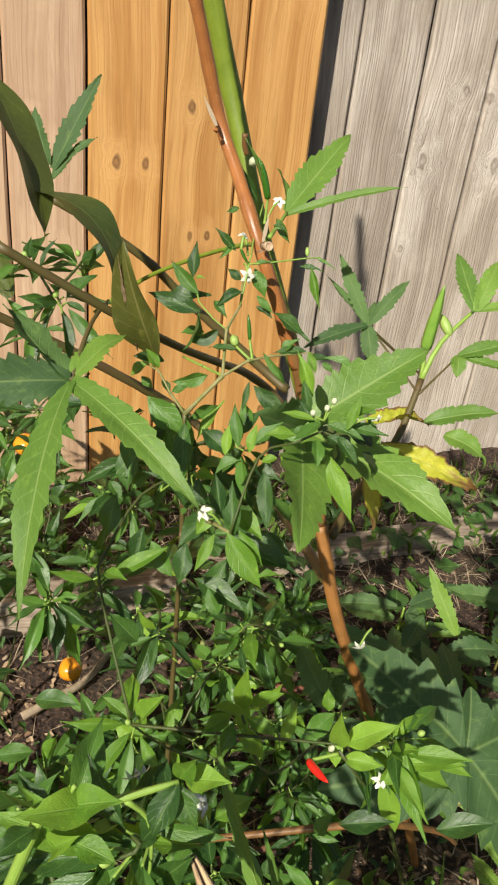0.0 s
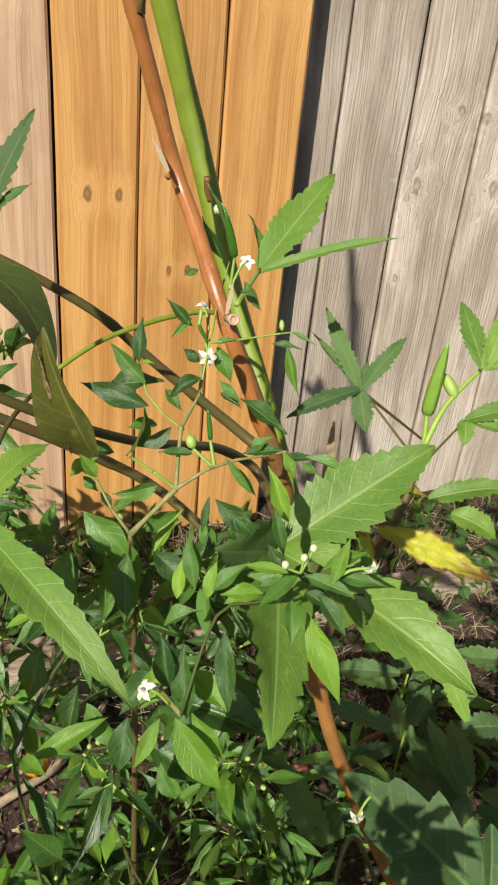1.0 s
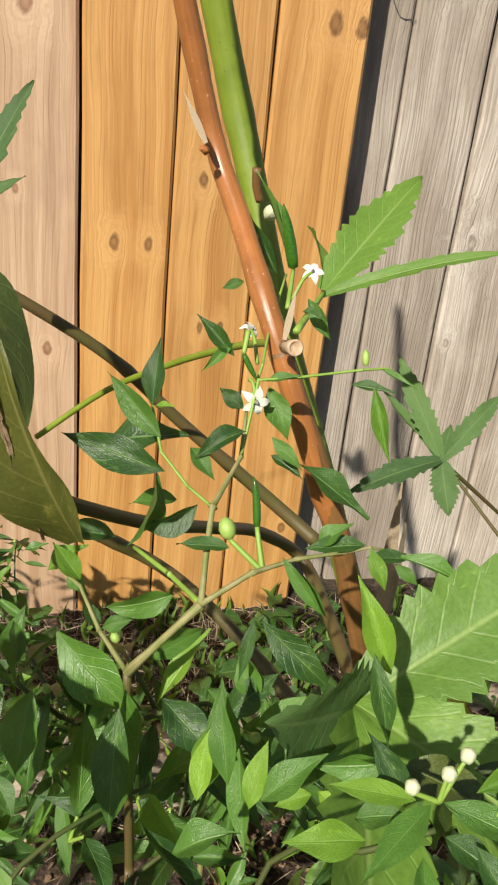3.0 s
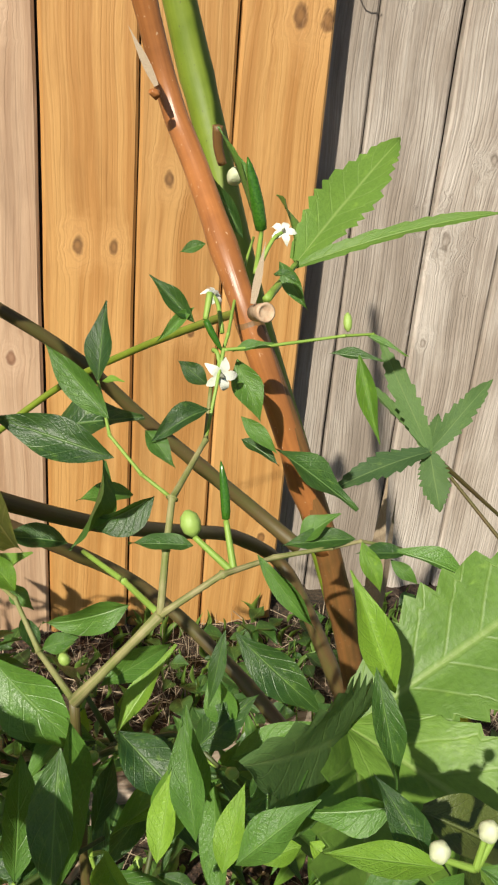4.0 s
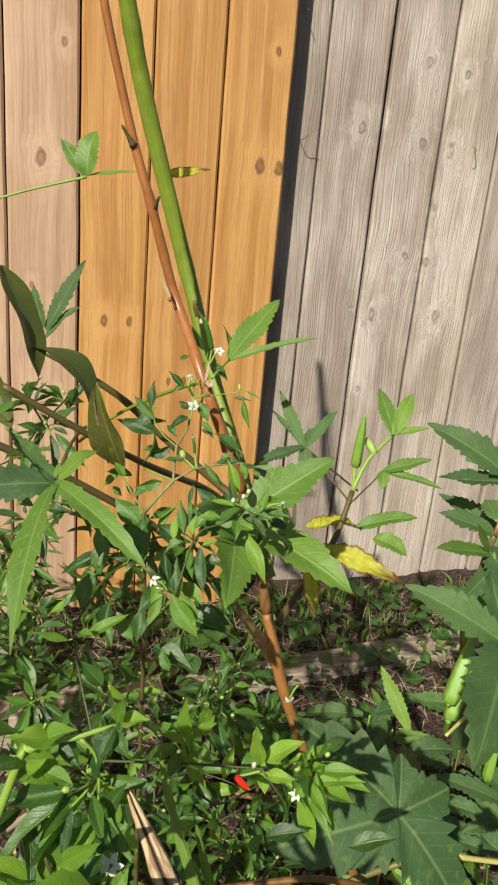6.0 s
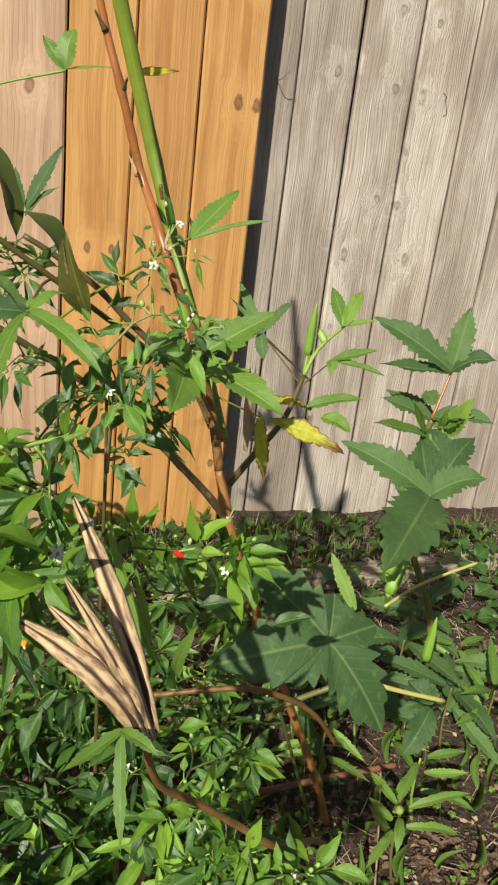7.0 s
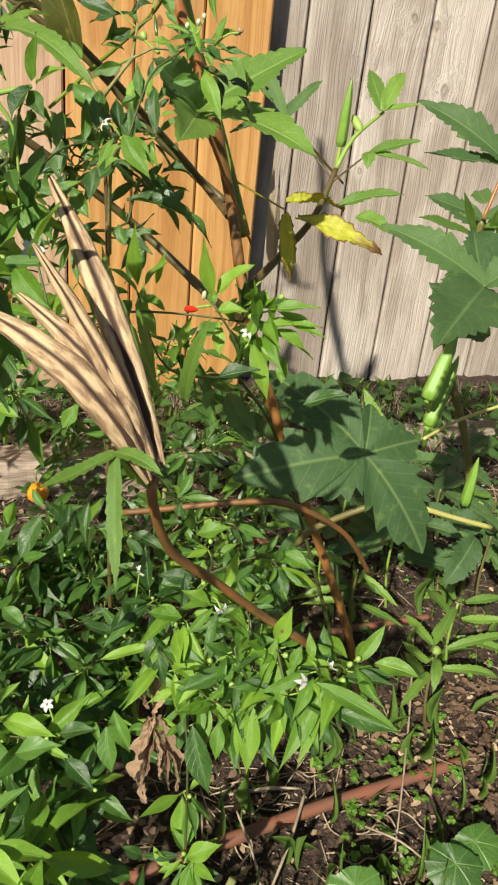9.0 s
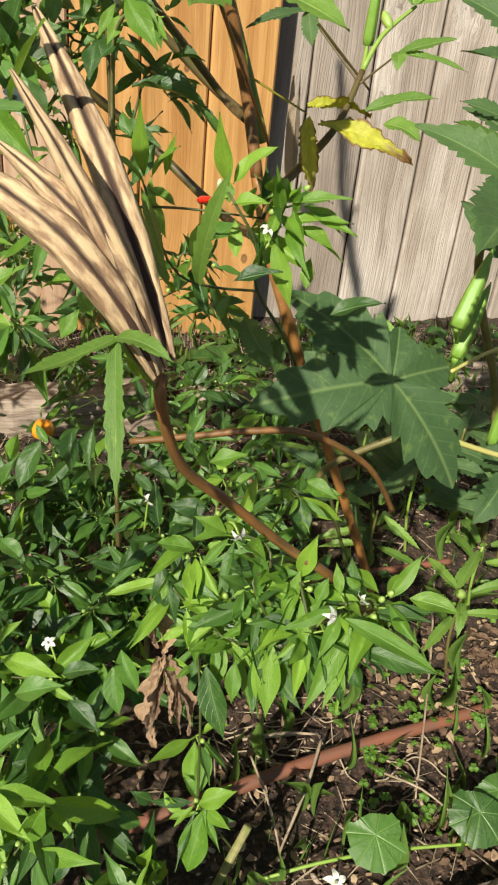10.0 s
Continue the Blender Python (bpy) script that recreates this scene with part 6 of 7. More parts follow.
mid_b = thing("pepper_plant", (-0.1, -1.0, 0.05), "low dark green pepper bush in the shade", "plant", "pepper plants")
stem(mid_b, "stem", TWIG, [(-0.1, -1.0, 0.02), (-0.1, -1.0, 0.08), (-0.1, -1.0, 0.12)], [0.004, 0.0036, 0.003], 8)
bush(mid_b, (-0.1, -1.0, 0.08), spots_in(-0.32, 0.06, -1.20, -0.84, 0.09, 0.30, 40, rng, 0.2), rng, 0.048, 8, 0.08, 0.0)
bush(pepper, (0.04, -1.02, 0.45), spots_in(-0.04, 0.16, -1.10, -0.93, 0.40, 0.64, 11, rng, 0.2), rng, 0.036, 6, 0.08, 0.0)
bush(pepper, (0.1, -1.05, 0.45), [(0.128, -1.224, 0.703), (0.147, -1.233, 0.720), (-0.015, -1.175, 0.687), (-0.034, -1.122, 0.775), (0.039, -1.055, 0.804)], rng, 0.036, 7, 0.7, 0.0)
bush(pepper, (0.036, -1.03, 0.72), [(-0.053, -1.0, 0.905), (-0.077, -0.95, 0.918), (-0.038, -0.93, 0.911), (-0.073, -0.97, 0.88), (-0.01, -1.0, 0.808), (0.004, -0.98, 0.773), (0.023, -1.0, 0.776), (-0.017, -0.96, 0.724), (0.032, -1.0, 0.817), (0.04, -1.02, 0.801), (0.067, -1.0, 0.766), (0.076, -1.04, 0.81), (-0.021, -0.9, 0.674), (0.005, -0.95, 0.693), (-0.054, -0.92, 0.797), (-0.077, -0.93, 0.781), (0.105, -1.0, 0.745), (0.058, -1.0, 0.719)], rng, 0.030, 7, 0.06, 0.0)
tuft = thing("pepper_plant", (-0.24, -1.40, 0.04), "young pepper shoot with pale green tips", "plant", "pepper plants")
bush(tuft, (-0.22, -1.38, 0.36), [(-0.039, -1.341, 0.820), (-0.029, -1.324, 0.814), (-0.055, -1.318, 0.811), (-0.050, -1.354, 0.781), (-0.037, -1.389, 0.787), (-0.055, -1.390, 0.770)], rng, 0.036, 7, 0.12, 0.0)
stem(tuft, "stem", TWIG, [(-0.24, -1.40, 0.02), (-0.24, -1.40, 0.2), (-0.225, -1.385, 0.37)], [0.004, 0.0036, 0.003], 8)
leaf(tuft, YOUNG, (-0.025, -1.39, 0.784), (-0.066, -1.41, 0.785), 0.02, UP, 0)
leaf(tuft, YOUNG, (-0.028, -1.39, 0.782), (-0.063, -1.41, 0.816), 0.016, LIT, 1)
leaf(tuft, YOUNG, (-0.026, -1.39, 0.786), (-0.007, -1.41, 0.771), 0.018, LIT, 2)
leaf(tuft, YOUNG, (-0.047, -1.39, 0.825), (-0.028, -1.41, 0.858), 0.011, LIT, 3)
leaf(tuft, YOUNG, (-0.028, -1.39, 0.804), (-0.066, -1.41, 0.832), 0.016, UP, 4)
leaf(tuft, PEPPER, (-0.037, -1.39, 0.765), (-0.021, -1.41, 0.742), 0.018, LIT, 5)
leaf(tuft, PEPPER, (-0.046, -1.39, 0.758), (-0.058, -1.41, 0.736), 0.02, LIT, 6)
leaf(tuft, YOUNG, (-0.019, -1.39, 0.791), (-0.004, -1.41, 0.822), 0.012, UP, 0)
leaf(tuft, PEPPER, (-0.052, -1.39, 0.807), (-0.068, -1.41, 0.846), 0.014, LIT, 1)
leaf(tuft, PEPPER, (-0.033, -1.39, 0.748), (-0.045, -1.41, 0.721), 0.018, DIM, 2)
leaf(tuft, YOUNG, (-0.061, -1.39, 0.788), (-0.044, -1.41, 0.823), 0.014, LIT, 3)
stem(tuft, "branch", SHOOT, [(-0.225, -1.385, 0.37), (-0.12, -1.40, 0.62), (-0.025, -1.39, 0.784)], [0.0022, 0.0016, 0.001], 7)
stem(tuft, "branch", SHOOT, [(-0.225, -1.385, 0.37), (-0.079, -1.342, 0.805), (-0.06, -1.342, 0.852), (-0.039, -1.342, 0.857), (-0.017, -1.342, 0.863)], [0.0028, 0.0024, 0.002, 0.0016, 0.001], 8)
stem(tuft, "branch", SHOOT, [(-0.06, -1.342, 0.852), (-0.055, -1.342, 0.862), (-0.052, -1.342, 0.868)], [0.0016, 0.0012, 0.0008], 6)
stem(tuft, "branch", SHOOT, [(-0.035, -1.342, 0.856), (-0.027, -1.342, 0.844), (-0.025, -1.342, 0.822), (-0.026, -1.342, 0.798)], [0.0012, 0.001, 0.0008, 0.0008], 6)
leaf(tuft, YOUNG, (-0.055, -1.342, 0.857), (-0.037, -1.352, 0.871), 0.013, UP, 0)
leaf(tuft, YOUNG, (-0.045, -1.342, 0.855), (-0.072, -1.352, 0.87), 0.014, UP, 1)
leaf(tuft, PEPPER, (-0.018, -1.342, 0.861), (-0.011, -1.352, 0.849), 0.016, LIT, 1)
leaf(tuft, PEPPER, (-0.017, -1.342, 0.863), (-0.027, -1.352, 0.847), 0.016, LIT, 2)
leaf(tuft, YOUNG, (-0.015, -1.342, 0.864), (-0.001, -1.352, 0.873), 0.012, UP, 0)
leaf(tuft, YOUNG, (-0.017, -1.342, 0.865), (-0.014, -1.352, 0.887), 0.01, LIT, 3)
leaf(tuft, YOUNG, (-0.054, -1.342, 0.838), (-0.038, -1.352, 0.835), 0.012, UP, 1)
leaf(tuft, YOUNG, (-0.06, -1.342, 0.834), (-0.051, -1.352, 0.855), 0.01, UP, 4)
leaf(tuft, YOUNG, (-0.026, -1.342, 0.798), (-0.037, -1.352, 0.784), 0.014, UP, 1)
leaf(tuft, PEPPER, (-0.024, -1.342, 0.802), (-0.011, -1.352, 0.834), 0.012, LIT, 0)
leaf(tuft, PEPPER, (-0.066, -1.342, 0.847), (-0.08, -1.352, 0.849), 0.016, UP, 1)
leaf(tuft, YOUNG, (-0.032, -1.342, 0.782), (-0.066, -1.352, 0.772), 0.018, UP, 1)
leaf(tuft, PEPPER, (-0.066, -1.342, 0.862), (-0.077, -1.352, 0.888), 0.014, LIT, 0)
fruit(rear, ROUND, (-0.053, -0.695, 0.215), (-0.05, -0.70, 0.243), (-0.055, -0.68, 0.26), "pepper", 1.2, "round orange pepper")
fruit(rear, ROUND, (-0.11, -0.46, 0.455), (-0.11, -0.465, 0.485), (-0.1, -0.46, 0.40), "pepper", 1.2, "round orange pepper")

# ---- young okra plants in the bare soil ----
for k, (cx, cy, cz, s) in enumerate(((0.47, -1.08, 0.20, 0.075), (0.55, -0.98, 0.19, 0.08), (0.42, -0.90, 0.20, 0.07), (0.38, -0.72, 0.19, 0.08), (0.75, -0.72, 0.2, 0.085), (0.56, -0.62, 0.18, 0.08), (0.70, -0.92, 0.26, 0.08), (0.50, -0.84, 0.24, 0.10), (0.61, -0.76, 0.25, 0.11), (0.46, -0.72, 0.22, 0.10), (0.66, -0.86, 0.22, 0.10), (0.52, -0.60, 0.2, 0.10), (0.80, -0.85, 0.24, 0.11), (0.40, -0.80, 0.18, 0.08), (0.72, -0.62, 0.22, 0.11))):
    g = ground_z(cx, cy)
    seedling = thing("okra_seedling", (cx, cy, g), "young okra plant with narrow toothed leaves" if k < 7 else "young okra plant with broad dark toothed leaves", "plant", "okra seedlings")
    stem(seedling, "stem", SHOOT if k % 2 else OLIVE, [(cx + 0.02, cy + 0.01, g - 0.01), (cx, cy, (g + cz) / 2), (cx, cy, cz)], [0.0025, 0.0022, 0.0018], 7)
    a0 = rng.uniform(0, 6.28)
    for j in range(rng.choice((6, 7, 8))):
        a = a0 + j * 2.1 + rng.uniform(-0.3, 0.3)
        h = cz - 0.03 * (j // 3)
        out = Vector((math.cos(a), math.sin(a), rng.uniform(-0.35, 0.35)))
        leaf(seedling, SLIM if k < 7 else SHADE_LOBE, Vector((cx, cy, h)) + out * 0.012, Vector((cx, cy, h)) + out * s * rng.uniform(0.8, 1.45), s * (0.22 if k < 7 else 0.36), (-0.2, -0.3, 0.9), rng.randrange(4))
    if k == 0:
        fruit(seedling, BUD_SHAPE, (cx, cy, cz), (cx - 0.012, cy - 0.01, cz + 0.012), None, "flower_bud", 0.8, "pink flower bud")

# ---- bent nails in the old boards ----
NAIL = plain("rusty_nail", (0.13, 0.10, 0.085), (0.24, 0.21, 0.19), 0.55, 300)
for a, b, c in (((0.476, 0.085, 1.204), (0.473, 0.045, 1.203), (0.487, 0.028, 1.219)), ((0.907, 0.085, 1.215), (0.890, 0.045, 1.216), (0.872, 0.030, 1.223)), ((0.458, 0.085, 1.455), (0.455, 0.05, 1.45), (0.453, 0.030, 1.448))):
    nail = thing("nail", a, "bent rusty nail sticking out of a grey board", "nail", "bent nails")
    stem(nail, "shank", NAIL, [a, b, c], [0.001, 0.001, 0.0009], 6)
    ob = new("nail_head", spun("nail_head", NAIL, [(0.0008, 0.0), (0.0024, 0.0002), (0.0024, 0.0008), (0.0008, 0.001)], 10))
    ob.matrix_basis = upright(c, (0.9, -0.3, 0.2), 1.0)
    hang(ob, nail)

# ---- canes, timber and litter on the soil ----
def lying(name, label, category, mat, points, radii, knobs=(), sides=10, group=""):
    v, f, u = tube(points, radii, sides, knobs)
    return tagged(new(name, mesh_of(name, v, f, mat, u)), label, category, group)


lying("cane", "red-brown garden cane lying on the soil", "cane", RED_PIPE, [(0.0, -1.253, 0.06), (0.087, -1.234, 0.061), (0.265, -1.194, 0.064), (0.40, -1.167, 0.062), (0.512, -1.146, 0.060)], [0.0075, 0.0078, 0.0078, 0.0076, 0.0074], [(0.35, 0.12), (0.7, 0.1)], 12, "canes on the soil")
lying("cane", "red-brown garden cane lying on the soil", "cane", RED_PIPE, [(0.096, -0.924, 0.070), (0.268, -0.908, 0.070), (0.438, -0.887, 0.070), (0.578, -0.873, 0.070)], [0.005, 0.0055, 0.0055, 0.005], [(0.5, 0.1)], 12, "canes on the soil")
lying("cane", "thin brown cane half hidden under leaves", "cane", RED_PIPE, [(0.184, -0.579, 0.080), (0.336, -0.653, 0.080), (0.540, -0.593, 0.080)], [0.006, 0.006, 0.006], (), 10, "canes on the soil")
lying("stick", "pale dry stick lying on the soil", "stick", BARK_STRAW, [(-0.127, -0.659, 0.090), (-0.074, -0.636, 0.100), (-0.020, -0.590, 0.090), (0.051, -0.502, 0.110)], [0.007, 0.0065, 0.006, 0.004], [(0.6, 0.3)], 8)


def timber(name, a, b, deep, high, seed, label):
    """A rough weathered beam from a to b with split, worn edges."""
    rng2 = random.Random(seed)
    a, b = Vector(a), Vector(b)
    x = (b - a).normalized()
    y = Vector((-x.y, x.x, 0))
    n, verts, faces = 26, [], []
    rim = [(0, 0), (0, 0.45), (0.05, 0.86), (0.16, 1), (0.55, 0.97), (0.86, 1), (0.97, 0.85), (1, 0.4), (1, 0)]
    for k in range(n + 1):
        c = a + (b - a) * k / n
        for q, h in rim:
            verts.append(c + y * (deep * (q - 0.5) + rng2.uniform(-0.003, 0.003)) + Vector((0, 0, high * h + rng2.uniform(-0.0025, 0.0025))))
    m = len(rim)
    for k in range(n):
        for i in range(m):
            p, q = k * m + i, k * m + (i + 1) % m
            faces.append((p, p + m, q + m, q))
    faces += [tuple(range(m)), tuple(range((n + 1) * m - 1, n * m - 1, -1))]
    return tagged(new(name, mesh_of(name, verts, faces, WEATHERED, None, False)), label, "timber")


w = Mat("weathered_timber")
px, py, pz = w.split(w.position())
grain = w.noise(w.join(w.math("MULTIPLY", px, 7.0), w.math("MULTIPLY", py, 90.0), w.math("MULTIPLY", pz, 130.0)), 1.0, 5, 0.65)
w.link(w.ramp(grain, (0.3, (0.10, 0.075, 0.055)), (0.5, (0.30, 0.235, 0.18)), (0.72, (0.46, 0.38, 0.30))), w.p.inputs["Base Color"])
w.p.inputs["Roughness"].default_value = 0.9
w.bump(grain, 0.8, 0.004)
WEATHERED = w.m
timber("timber", (-0.75, -0.46, 0.055), (0.16, -0.40, 0.06), 0.10, 0.085, 1, "weathered grey garden timber lying near the fence")
timber("timber", (0.22, -0.33, 0.035), (1.25, -0.20, 0.045), 0.085, 0.06, 2, "weathered brown garden timber along the fence")
timber("timber", (0.26, -1.44, 0.02), (1.3, -1.18, 0.03), 0.09, 0.06, 3, "weathered timber edging of the garden bed")

squash = thing("squash_plant", (0.42, -1.20, 0.05), "creeping squash vine with broad green leaves", "plant")
stem(squash, "stem", SHOOT, [(0.154, -1.317, 0.050), (0.229, -1.317, 0.070), (0.317, -1.315, 0.070), (0.450, -1.318, 0.060)], [0.002, 0.002, 0.002, 0.0018], 6)
leaf(squash, BROAD, (0.290, -1.313, 0.100), (0.292, -1.346, 0.085), 0.036, (-0.1, -0.4, 0.9), 1)
leaf(squash, BROAD, (0.412, -1.305, 0.100), (0.395, -1.334, 0.085), 0.038, (-0.1, -0.4, 0.9), 0)
leaf(squash, BROAD, (0.446, -1.283, 0.100), (0.455, -1.313, 0.092), 0.036, (-0.1, -0.4, 0.9), 0)
flower(squash, (0.238, -1.348, 0.090), (0.1, -0.4, 0.9), 0.012)

withered = thing("dead_leaf", (0.055, -1.28, 0.3), "shrivelled brown leaf hanging from the pepper bush", "leaf")
leaf(withered, DRY, (0.060, -1.300, 0.440), (0.061, -1.321, 0.397), 0.011, LIT, 0)
leaf(withered, DRY, (0.056, -1.302, 0.434), (0.058, -1.317, 0.402), 0.008, LIT, 1)
leaf(withered, DRY, (0.061, -1.320, 0.398), (0.055, -1.350, 0.329), 0.014, LIT, 1)
leaf(withered, DRY, (0.066, -1.321, 0.399), (0.080, -1.349, 0.341), 0.012, LIT, 2)
leaf(withered, DRY, (0.066, -1.320, 0.391), (0.068, -1.336, 0.346), 0.009, LIT, 0)
leaf(withered, DRY, (0.058, -1.322, 0.396), (0.066, -1.346, 0.352), 0.006, DIM, 2)
leaf(withered, DRY, (0.063, -1.324, 0.398), (0.050, -1.342, 0.340), 0.005, UP, 0)
leaf(withered, DRY, (0.069, -1.322, 0.394), (0.074, -1.345, 0.335), 0.005, DIM, 1)
leaf(withered, DRY, (0.052, -1.300, 0.438), (0.063, -1.318, 0.398), 0.005, DIM, 2)

for k, (t0, t1, r) in enumerate((((0.535, -0.900, 0.090), (0.366, -1.256, 0.060), 0.0016), ((0.185, -1.191, 0.080), (0.198, -1.319, 0.050), 0.0015), ((0.273, -1.179, 0.080), (0.197, -1.294, 0.060), 0.002),
                                 ((0.404, -0.822, 0.080), (0.521, -0.826, 0.070), 0.0016), ((0.337, -1.226, 0.070), (0.396, -1.284, 0.070), 0.0014), ((0.182, -1.160, 0.070), (0.272, -1.164, 0.070), 0.002))):
    lying("dry_stalk", "thin dry straw-coloured stalk on the soil", "stalk", BARK_STRAW, [t0, Vector(t0).lerp(Vector(t1), 0.5) + Vector((0.004, 0, 0.006)), t1], [r, r, r * 0.7], (), 6, "dry stalks on the soil")


def scatter(name, label, category, shapes, count, size, seed, spread, flat=True, squeeze=0.5, lift=0.0):
    """Many small pieces in one mesh, laid on the soil."""
    rng2 = random.Random(seed)
    verts, faces, uvs = [], [], []
    for _ in range(count):
        me = rng2.choice(shapes)
        for _try in range(20):
            x, y = rng2.uniform(*spread[0]), rng2.uniform(*spread[1])
            if noise.noise((x * 4 + seed, y * 4, 1.5)) > rng2.uniform(-0.7, 0.35):
                break
        s = size * rng2.uniform(0.5, 1.4)
        tip = (radians(rng2.uniform(-25, 25)), radians(rng2.uniform(-25, 25))) if flat else (radians(rng2.uniform(50, 105)), radians(rng2.uniform(-20, 20)))
        m = Matrix.Translation((x, y, ground_z(x, y) + lift + 0.003)) @ Euler((tip[0], tip[1], rng2.uniform(0, 6.28)), "XYZ").to_matrix().to_4x4() @ Matrix.Diagonal((s * squeeze, s, s * (0.5 if flat else 1) * (squeeze if shapes is DRY else 1), 1))
        if not flat:
            m = Matrix.Translation((x, y, ground_z(x, y))) @ Matrix.Rotation(rng2.uniform(0, 6.28), 4, "Z") @ Matrix.Rotation(tip[0], 4, "X") @ Matrix.Diagonal((s * squeeze, s, s, 1))
        o = len(verts)
        verts += [m @ v.co for v in me.vertices]
        uv = [(0, 0)] * len(me.vertices)
        if me.uv_layers:
            for lp, d in zip(me.loops, me.uv_layers[0].data):
                uv[lp.vertex_index] = tuple(d.uv)
        uvs += uv
        faces += [tuple(o + i for i in p.vertices) for p in me.polygons]
    return tagged(new(name, mesh_of(name, verts, faces, shapes[0].materials[0], uvs)), label, category, kind="stuff")


def chip_shapes(mat, count=5):
    out = []
    for k in range(count):
        r = random.Random(k + 50)
        bm = bmesh.new()
        bmesh.ops.create_icosphere(bm, subdivisions=1, radius=0.5)
        for v in bm.verts:
            v.co = Vector((v.co.x * 0.9, v.co.y, v.co.z * 0.4)) * r.uniform(0.7, 1.15)
        out.append(bm_mesh("chip", bm, mat, False))
    return out


w = Mat("wood_chip")
isl = w.n("NewGeometry").outputs["Random Per Island"]
w.link(w.ramp(isl, (0.0, (0.05, 0.032, 0.022)), (0.45, (0.13, 0.085, 0.055)), (0.8, (0.26, 0.18, 0.12)), (1.0, (0.42, 0.33, 0.24))), w.p.inputs["Base Color"])
w.p.inputs["Roughness"].default_value = 0.9
CHIP = w.m
w = Mat("dry_leaf_scraps")
isl = w.n("NewGeometry").outputs["Random Per Island"]
w.link(w.mix(w.math("MULTIPLY", w.noise(w.position(), 220, 4), 0.5), w.ramp(isl, (0.0, (0.10, 0.06, 0.04)), (0.4, (0.20, 0.12, 0.07)), (0.75, (0.42, 0.29, 0.17)), (1.0, (0.64, 0.48, 0.30))), (0.12, 0.08, 0.05)), w.p.inputs["Base Color"])
w.p.inputs["Roughness"].default_value = 0.85
FLAKES = []
for k in range(6):
    r = random.Random(80 + k)
    ring = [(math.cos(a) * r.uniform(0.2, 0.5), math.sin(a) * r.uniform(0.35, 0.6)) for a in [0.785 * q for q in range(8)]]
    curl, ph = r.uniform(0.1, 0.7), r.uniform(0, 3)
    verts = [(0, 0, 0.0)] + [(x * 0.5, y * 0.5, curl * x * x * 0.3 + 0.05 * math.sin(y * 9 + ph)) for x, y in ring] + [(x, y, curl * x * x + 0.12 * math.sin(y * 9 + ph)) for x, y in ring]
    faces = [(0, 1 + q, 1 + (q + 1) % 8) for q in range(8)] + [(1 + q, 9 + q, 9 + (q + 1) % 8, 1 + (q + 1) % 8) for q in range(8)]
    FLAKES.append(mesh_of("scrap", verts, faces, w.m))
SPAN = ((-0.5, 1.3), (-1.5, -0.03))
scatter("wood_chips", "scattered brown wood chips and clods on the soil", "litter", chip_shapes(CHIP), 2600, 0.012, 1, SPAN, lift=0.001)
scatter("wood_chips", "small crumbs of bark and stone on the soil", "litter", chip_shapes(CHIP), 3500, 0.006, 2, ((0.1, 0.8), (-1.5, -0.6)))
scatter("leaf_litter", "dry curled leaves lying on the soil", "litter", FLAKES, 2200, 0.012, 3, ((-0.4, 1.2), (-1.5, -0.5)), squeeze=0.8, lift=0.002)
scatter("straw_litter", "dry straw and thin stalks on the soil", "litter", STRAW, 1900, 0.055, 4, SPAN, squeeze=0.03, lift=0.004)
scatter("grass", "thin green grass and weeds by the fence", "grass", BLADE, 700, 0.05, 5, ((-0.5, 1.4), (-0.32, 0.0)), False, 0.045)
scatter("grass", "sparse green grass blades in the bed", "grass", BLADE, 260, 0.07, 6, ((0.1, 0.9), (-1.4, -0.5)), False, 0.028)
scatter("dry_grass", "dry straw-coloured grass by the fence", "grass", STRAW, 700, 0.05, 7, ((-0.4, 1.4), (-0.25, 0.0)), False, 0.02)
scatter("straw_litter", "red-brown dry needles and straw along the fence", "litter", STRAW, 2200, 0.06, 17, ((-0.5, 1.4), (-0.5, 0.0)), squeeze=0.028, lift=0.006)
scatter("weeds", "dark round-leaved weeds at the foot of the fence", "weeds", [PEPPER[0], PEPPER[6], PEPPER[2]], 420, 0.042, 19, ((-0.5, 1.3), (-0.55, -0.06)), True, 0.8, 0.045)
CLOVER = []
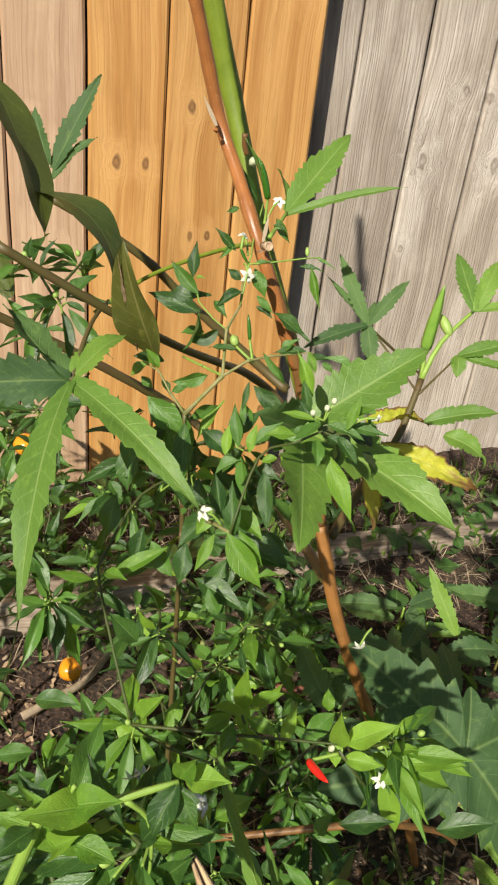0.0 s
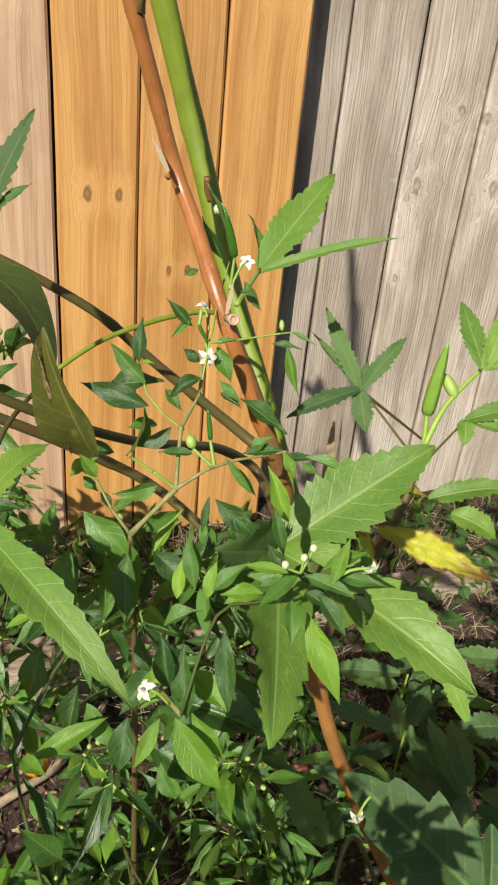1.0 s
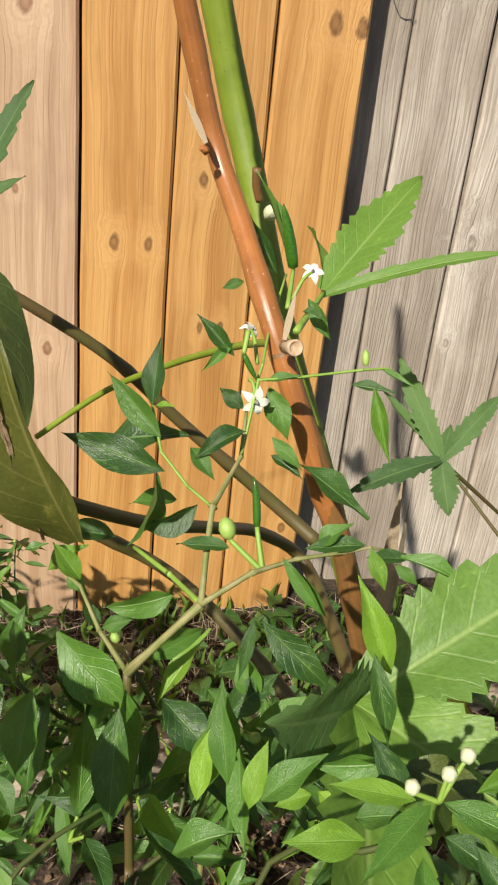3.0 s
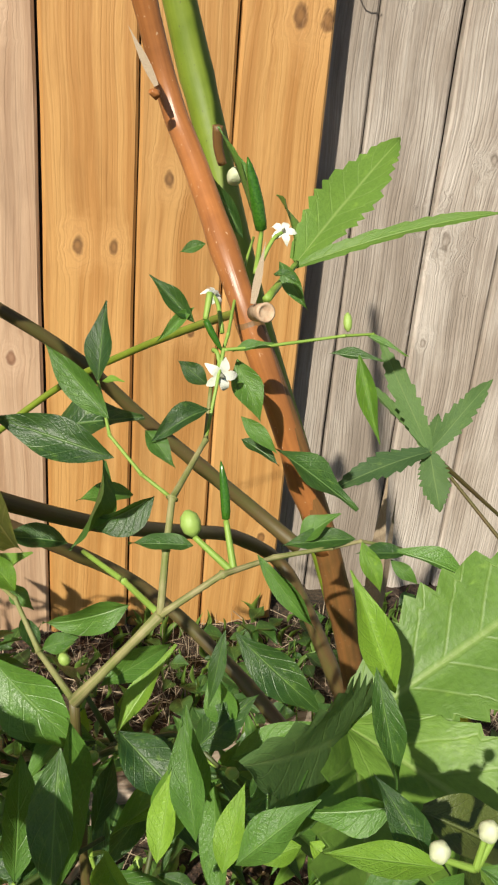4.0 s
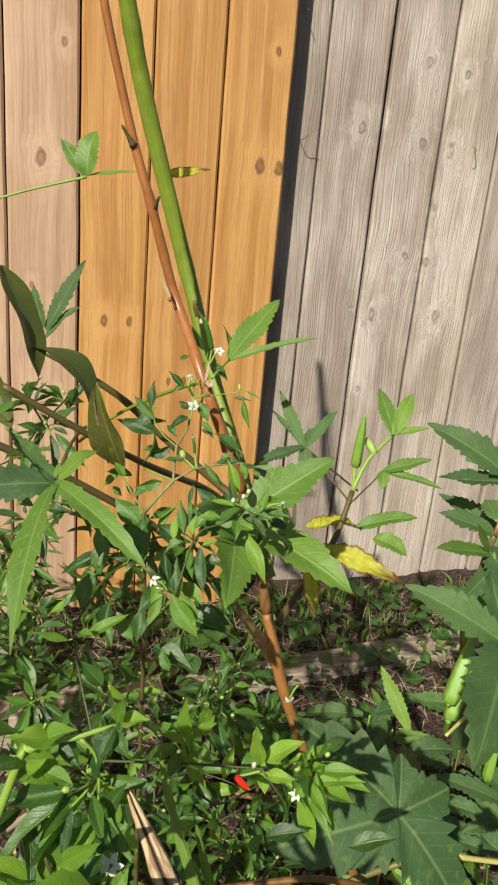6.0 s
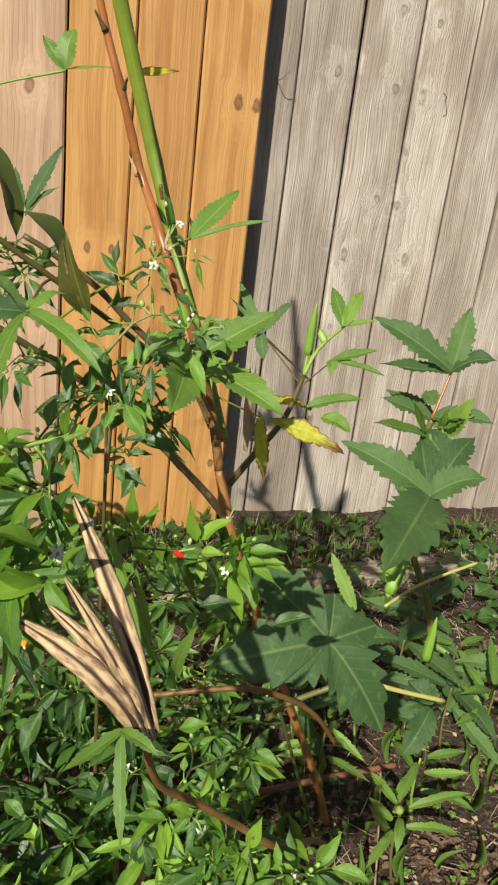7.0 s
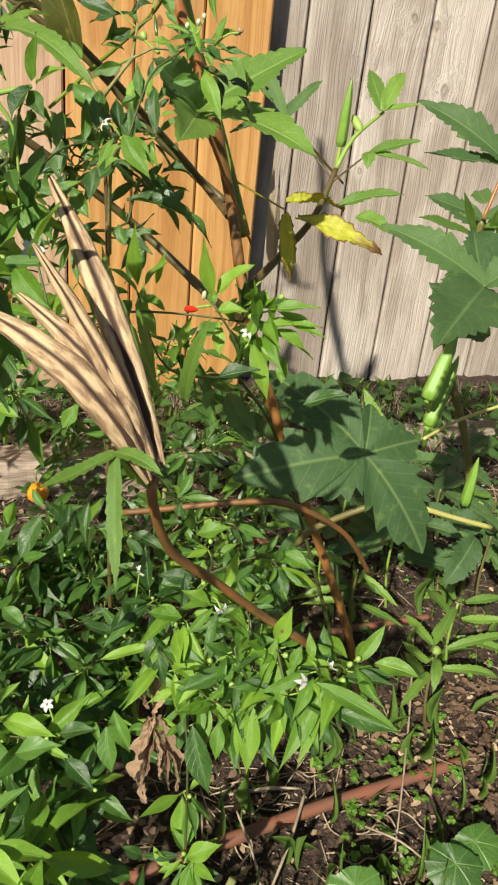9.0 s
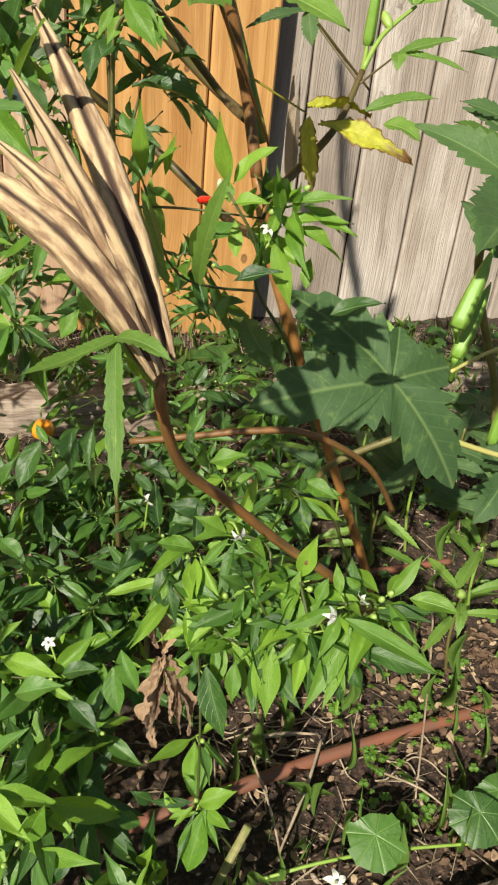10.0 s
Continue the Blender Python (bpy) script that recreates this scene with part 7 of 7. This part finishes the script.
for k in range(3):
    verts, faces, uvs = [], [], []
    for j in range(3):
        a = 2.09 * j + 0.3 * k
        o = len(verts)
        verts.append((0.0, 0.0, 0.0))
        uvs.append((0.5, 0.0))
        for q in range(9):
            b = math.pi * (q / 8 - 0.5) * 1.5
            r = 0.5 * (1.0 - 0.22 * math.exp(-(b * 3) ** 2)) * math.cos(b * 0.62)
            verts.append((r * math.cos(a + b * 0.62), r * math.sin(a + b * 0.62), 0.10 * abs(b) - 0.04 * k))
            uvs.append((0.5 + 0.3 * b / 2.4, 0.3 + 0.6 * r))
        faces += [(o, o + q, o + q + 1) for q in range(1, 9)]
    CLOVER.append(mesh_of("clover", verts, faces, YOUNG_LEAF, uvs))
scatter("clover", "bright green clover with three round leaflets on the soil", "weeds", CLOVER, 110, 0.014, 11, ((0.30, 0.52), (-1.30, -1.08)), True, 1.0, 0.02)
scatter("clover", "small clover in the shade of the bed", "weeds", CLOVER, 160, 0.013, 12, ((0.1, 0.9), (-1.2, -0.6)), True, 1.0, 0.018)
scatter("weeds", "small round-leaved weeds on the soil", "weeds", YOUNG, 150, 0.014, 8, ((0.05, 1.2), (-1.0, -0.1)), True, 0.5, 0.012)
scatter("weeds", "low broad-leaved weeds under the plants", "weeds", [PEPPER[0], PEPPER[6]], 550, 0.022, 9, ((-0.45, 1.3), (-1.0, -0.05)), True, 0.5, 0.02)
scatter("leaf_litter", "large pale curled dry leaves on the bare soil", "litter", DRY, 70, 0.034, 23, ((0.36, 0.66), (-1.34, -1.02)), squeeze=0.42, lift=0.007)


def root_tangle(centre, count, seed):
    """Thin pale roots that curl over the soil, in one mesh."""
    r2 = random.Random(seed)
    verts, faces, uvs = [], [], []
    for _ in range(count):
        x, y = centre[0] + r2.uniform(-0.05, 0.05), centre[1] + r2.uniform(-0.03, 0.03)
        a, pts = r2.uniform(-0.6, 0.6), []
        for k in range(7):
            pts.append((x, y, ground_z(x, y) + 0.004 + 0.006 * r2.random()))
            a += r2.uniform(-0.7, 0.7)
            x, y = x + 0.013 * math.cos(a), y + 0.013 * math.sin(a)
        v, f, u = tube(pts, [0.0011] * 5 + [0.0009, 0.0005], 5)
        o = len(verts)
        verts += v
        uvs += u
        faces += [tuple(o + i for i in q) for q in f]
    return tagged(new("dry_roots", mesh_of("dry_roots", verts, faces, BARK_STRAW, uvs)), "thin grey curling roots on the dark soil", "roots", kind="stuff")


scatter("leaf_litter", "pale brown scraps of dry leaves on the bare soil", "litter", FLAKES, 260, 0.014, 27, ((0.38, 0.70), (-1.36, -1.0)), squeeze=0.8, lift=0.006)
root_tangle((0.21, -1.155), 12, 31)
root_tangle((0.33, -1.22), 6, 32)
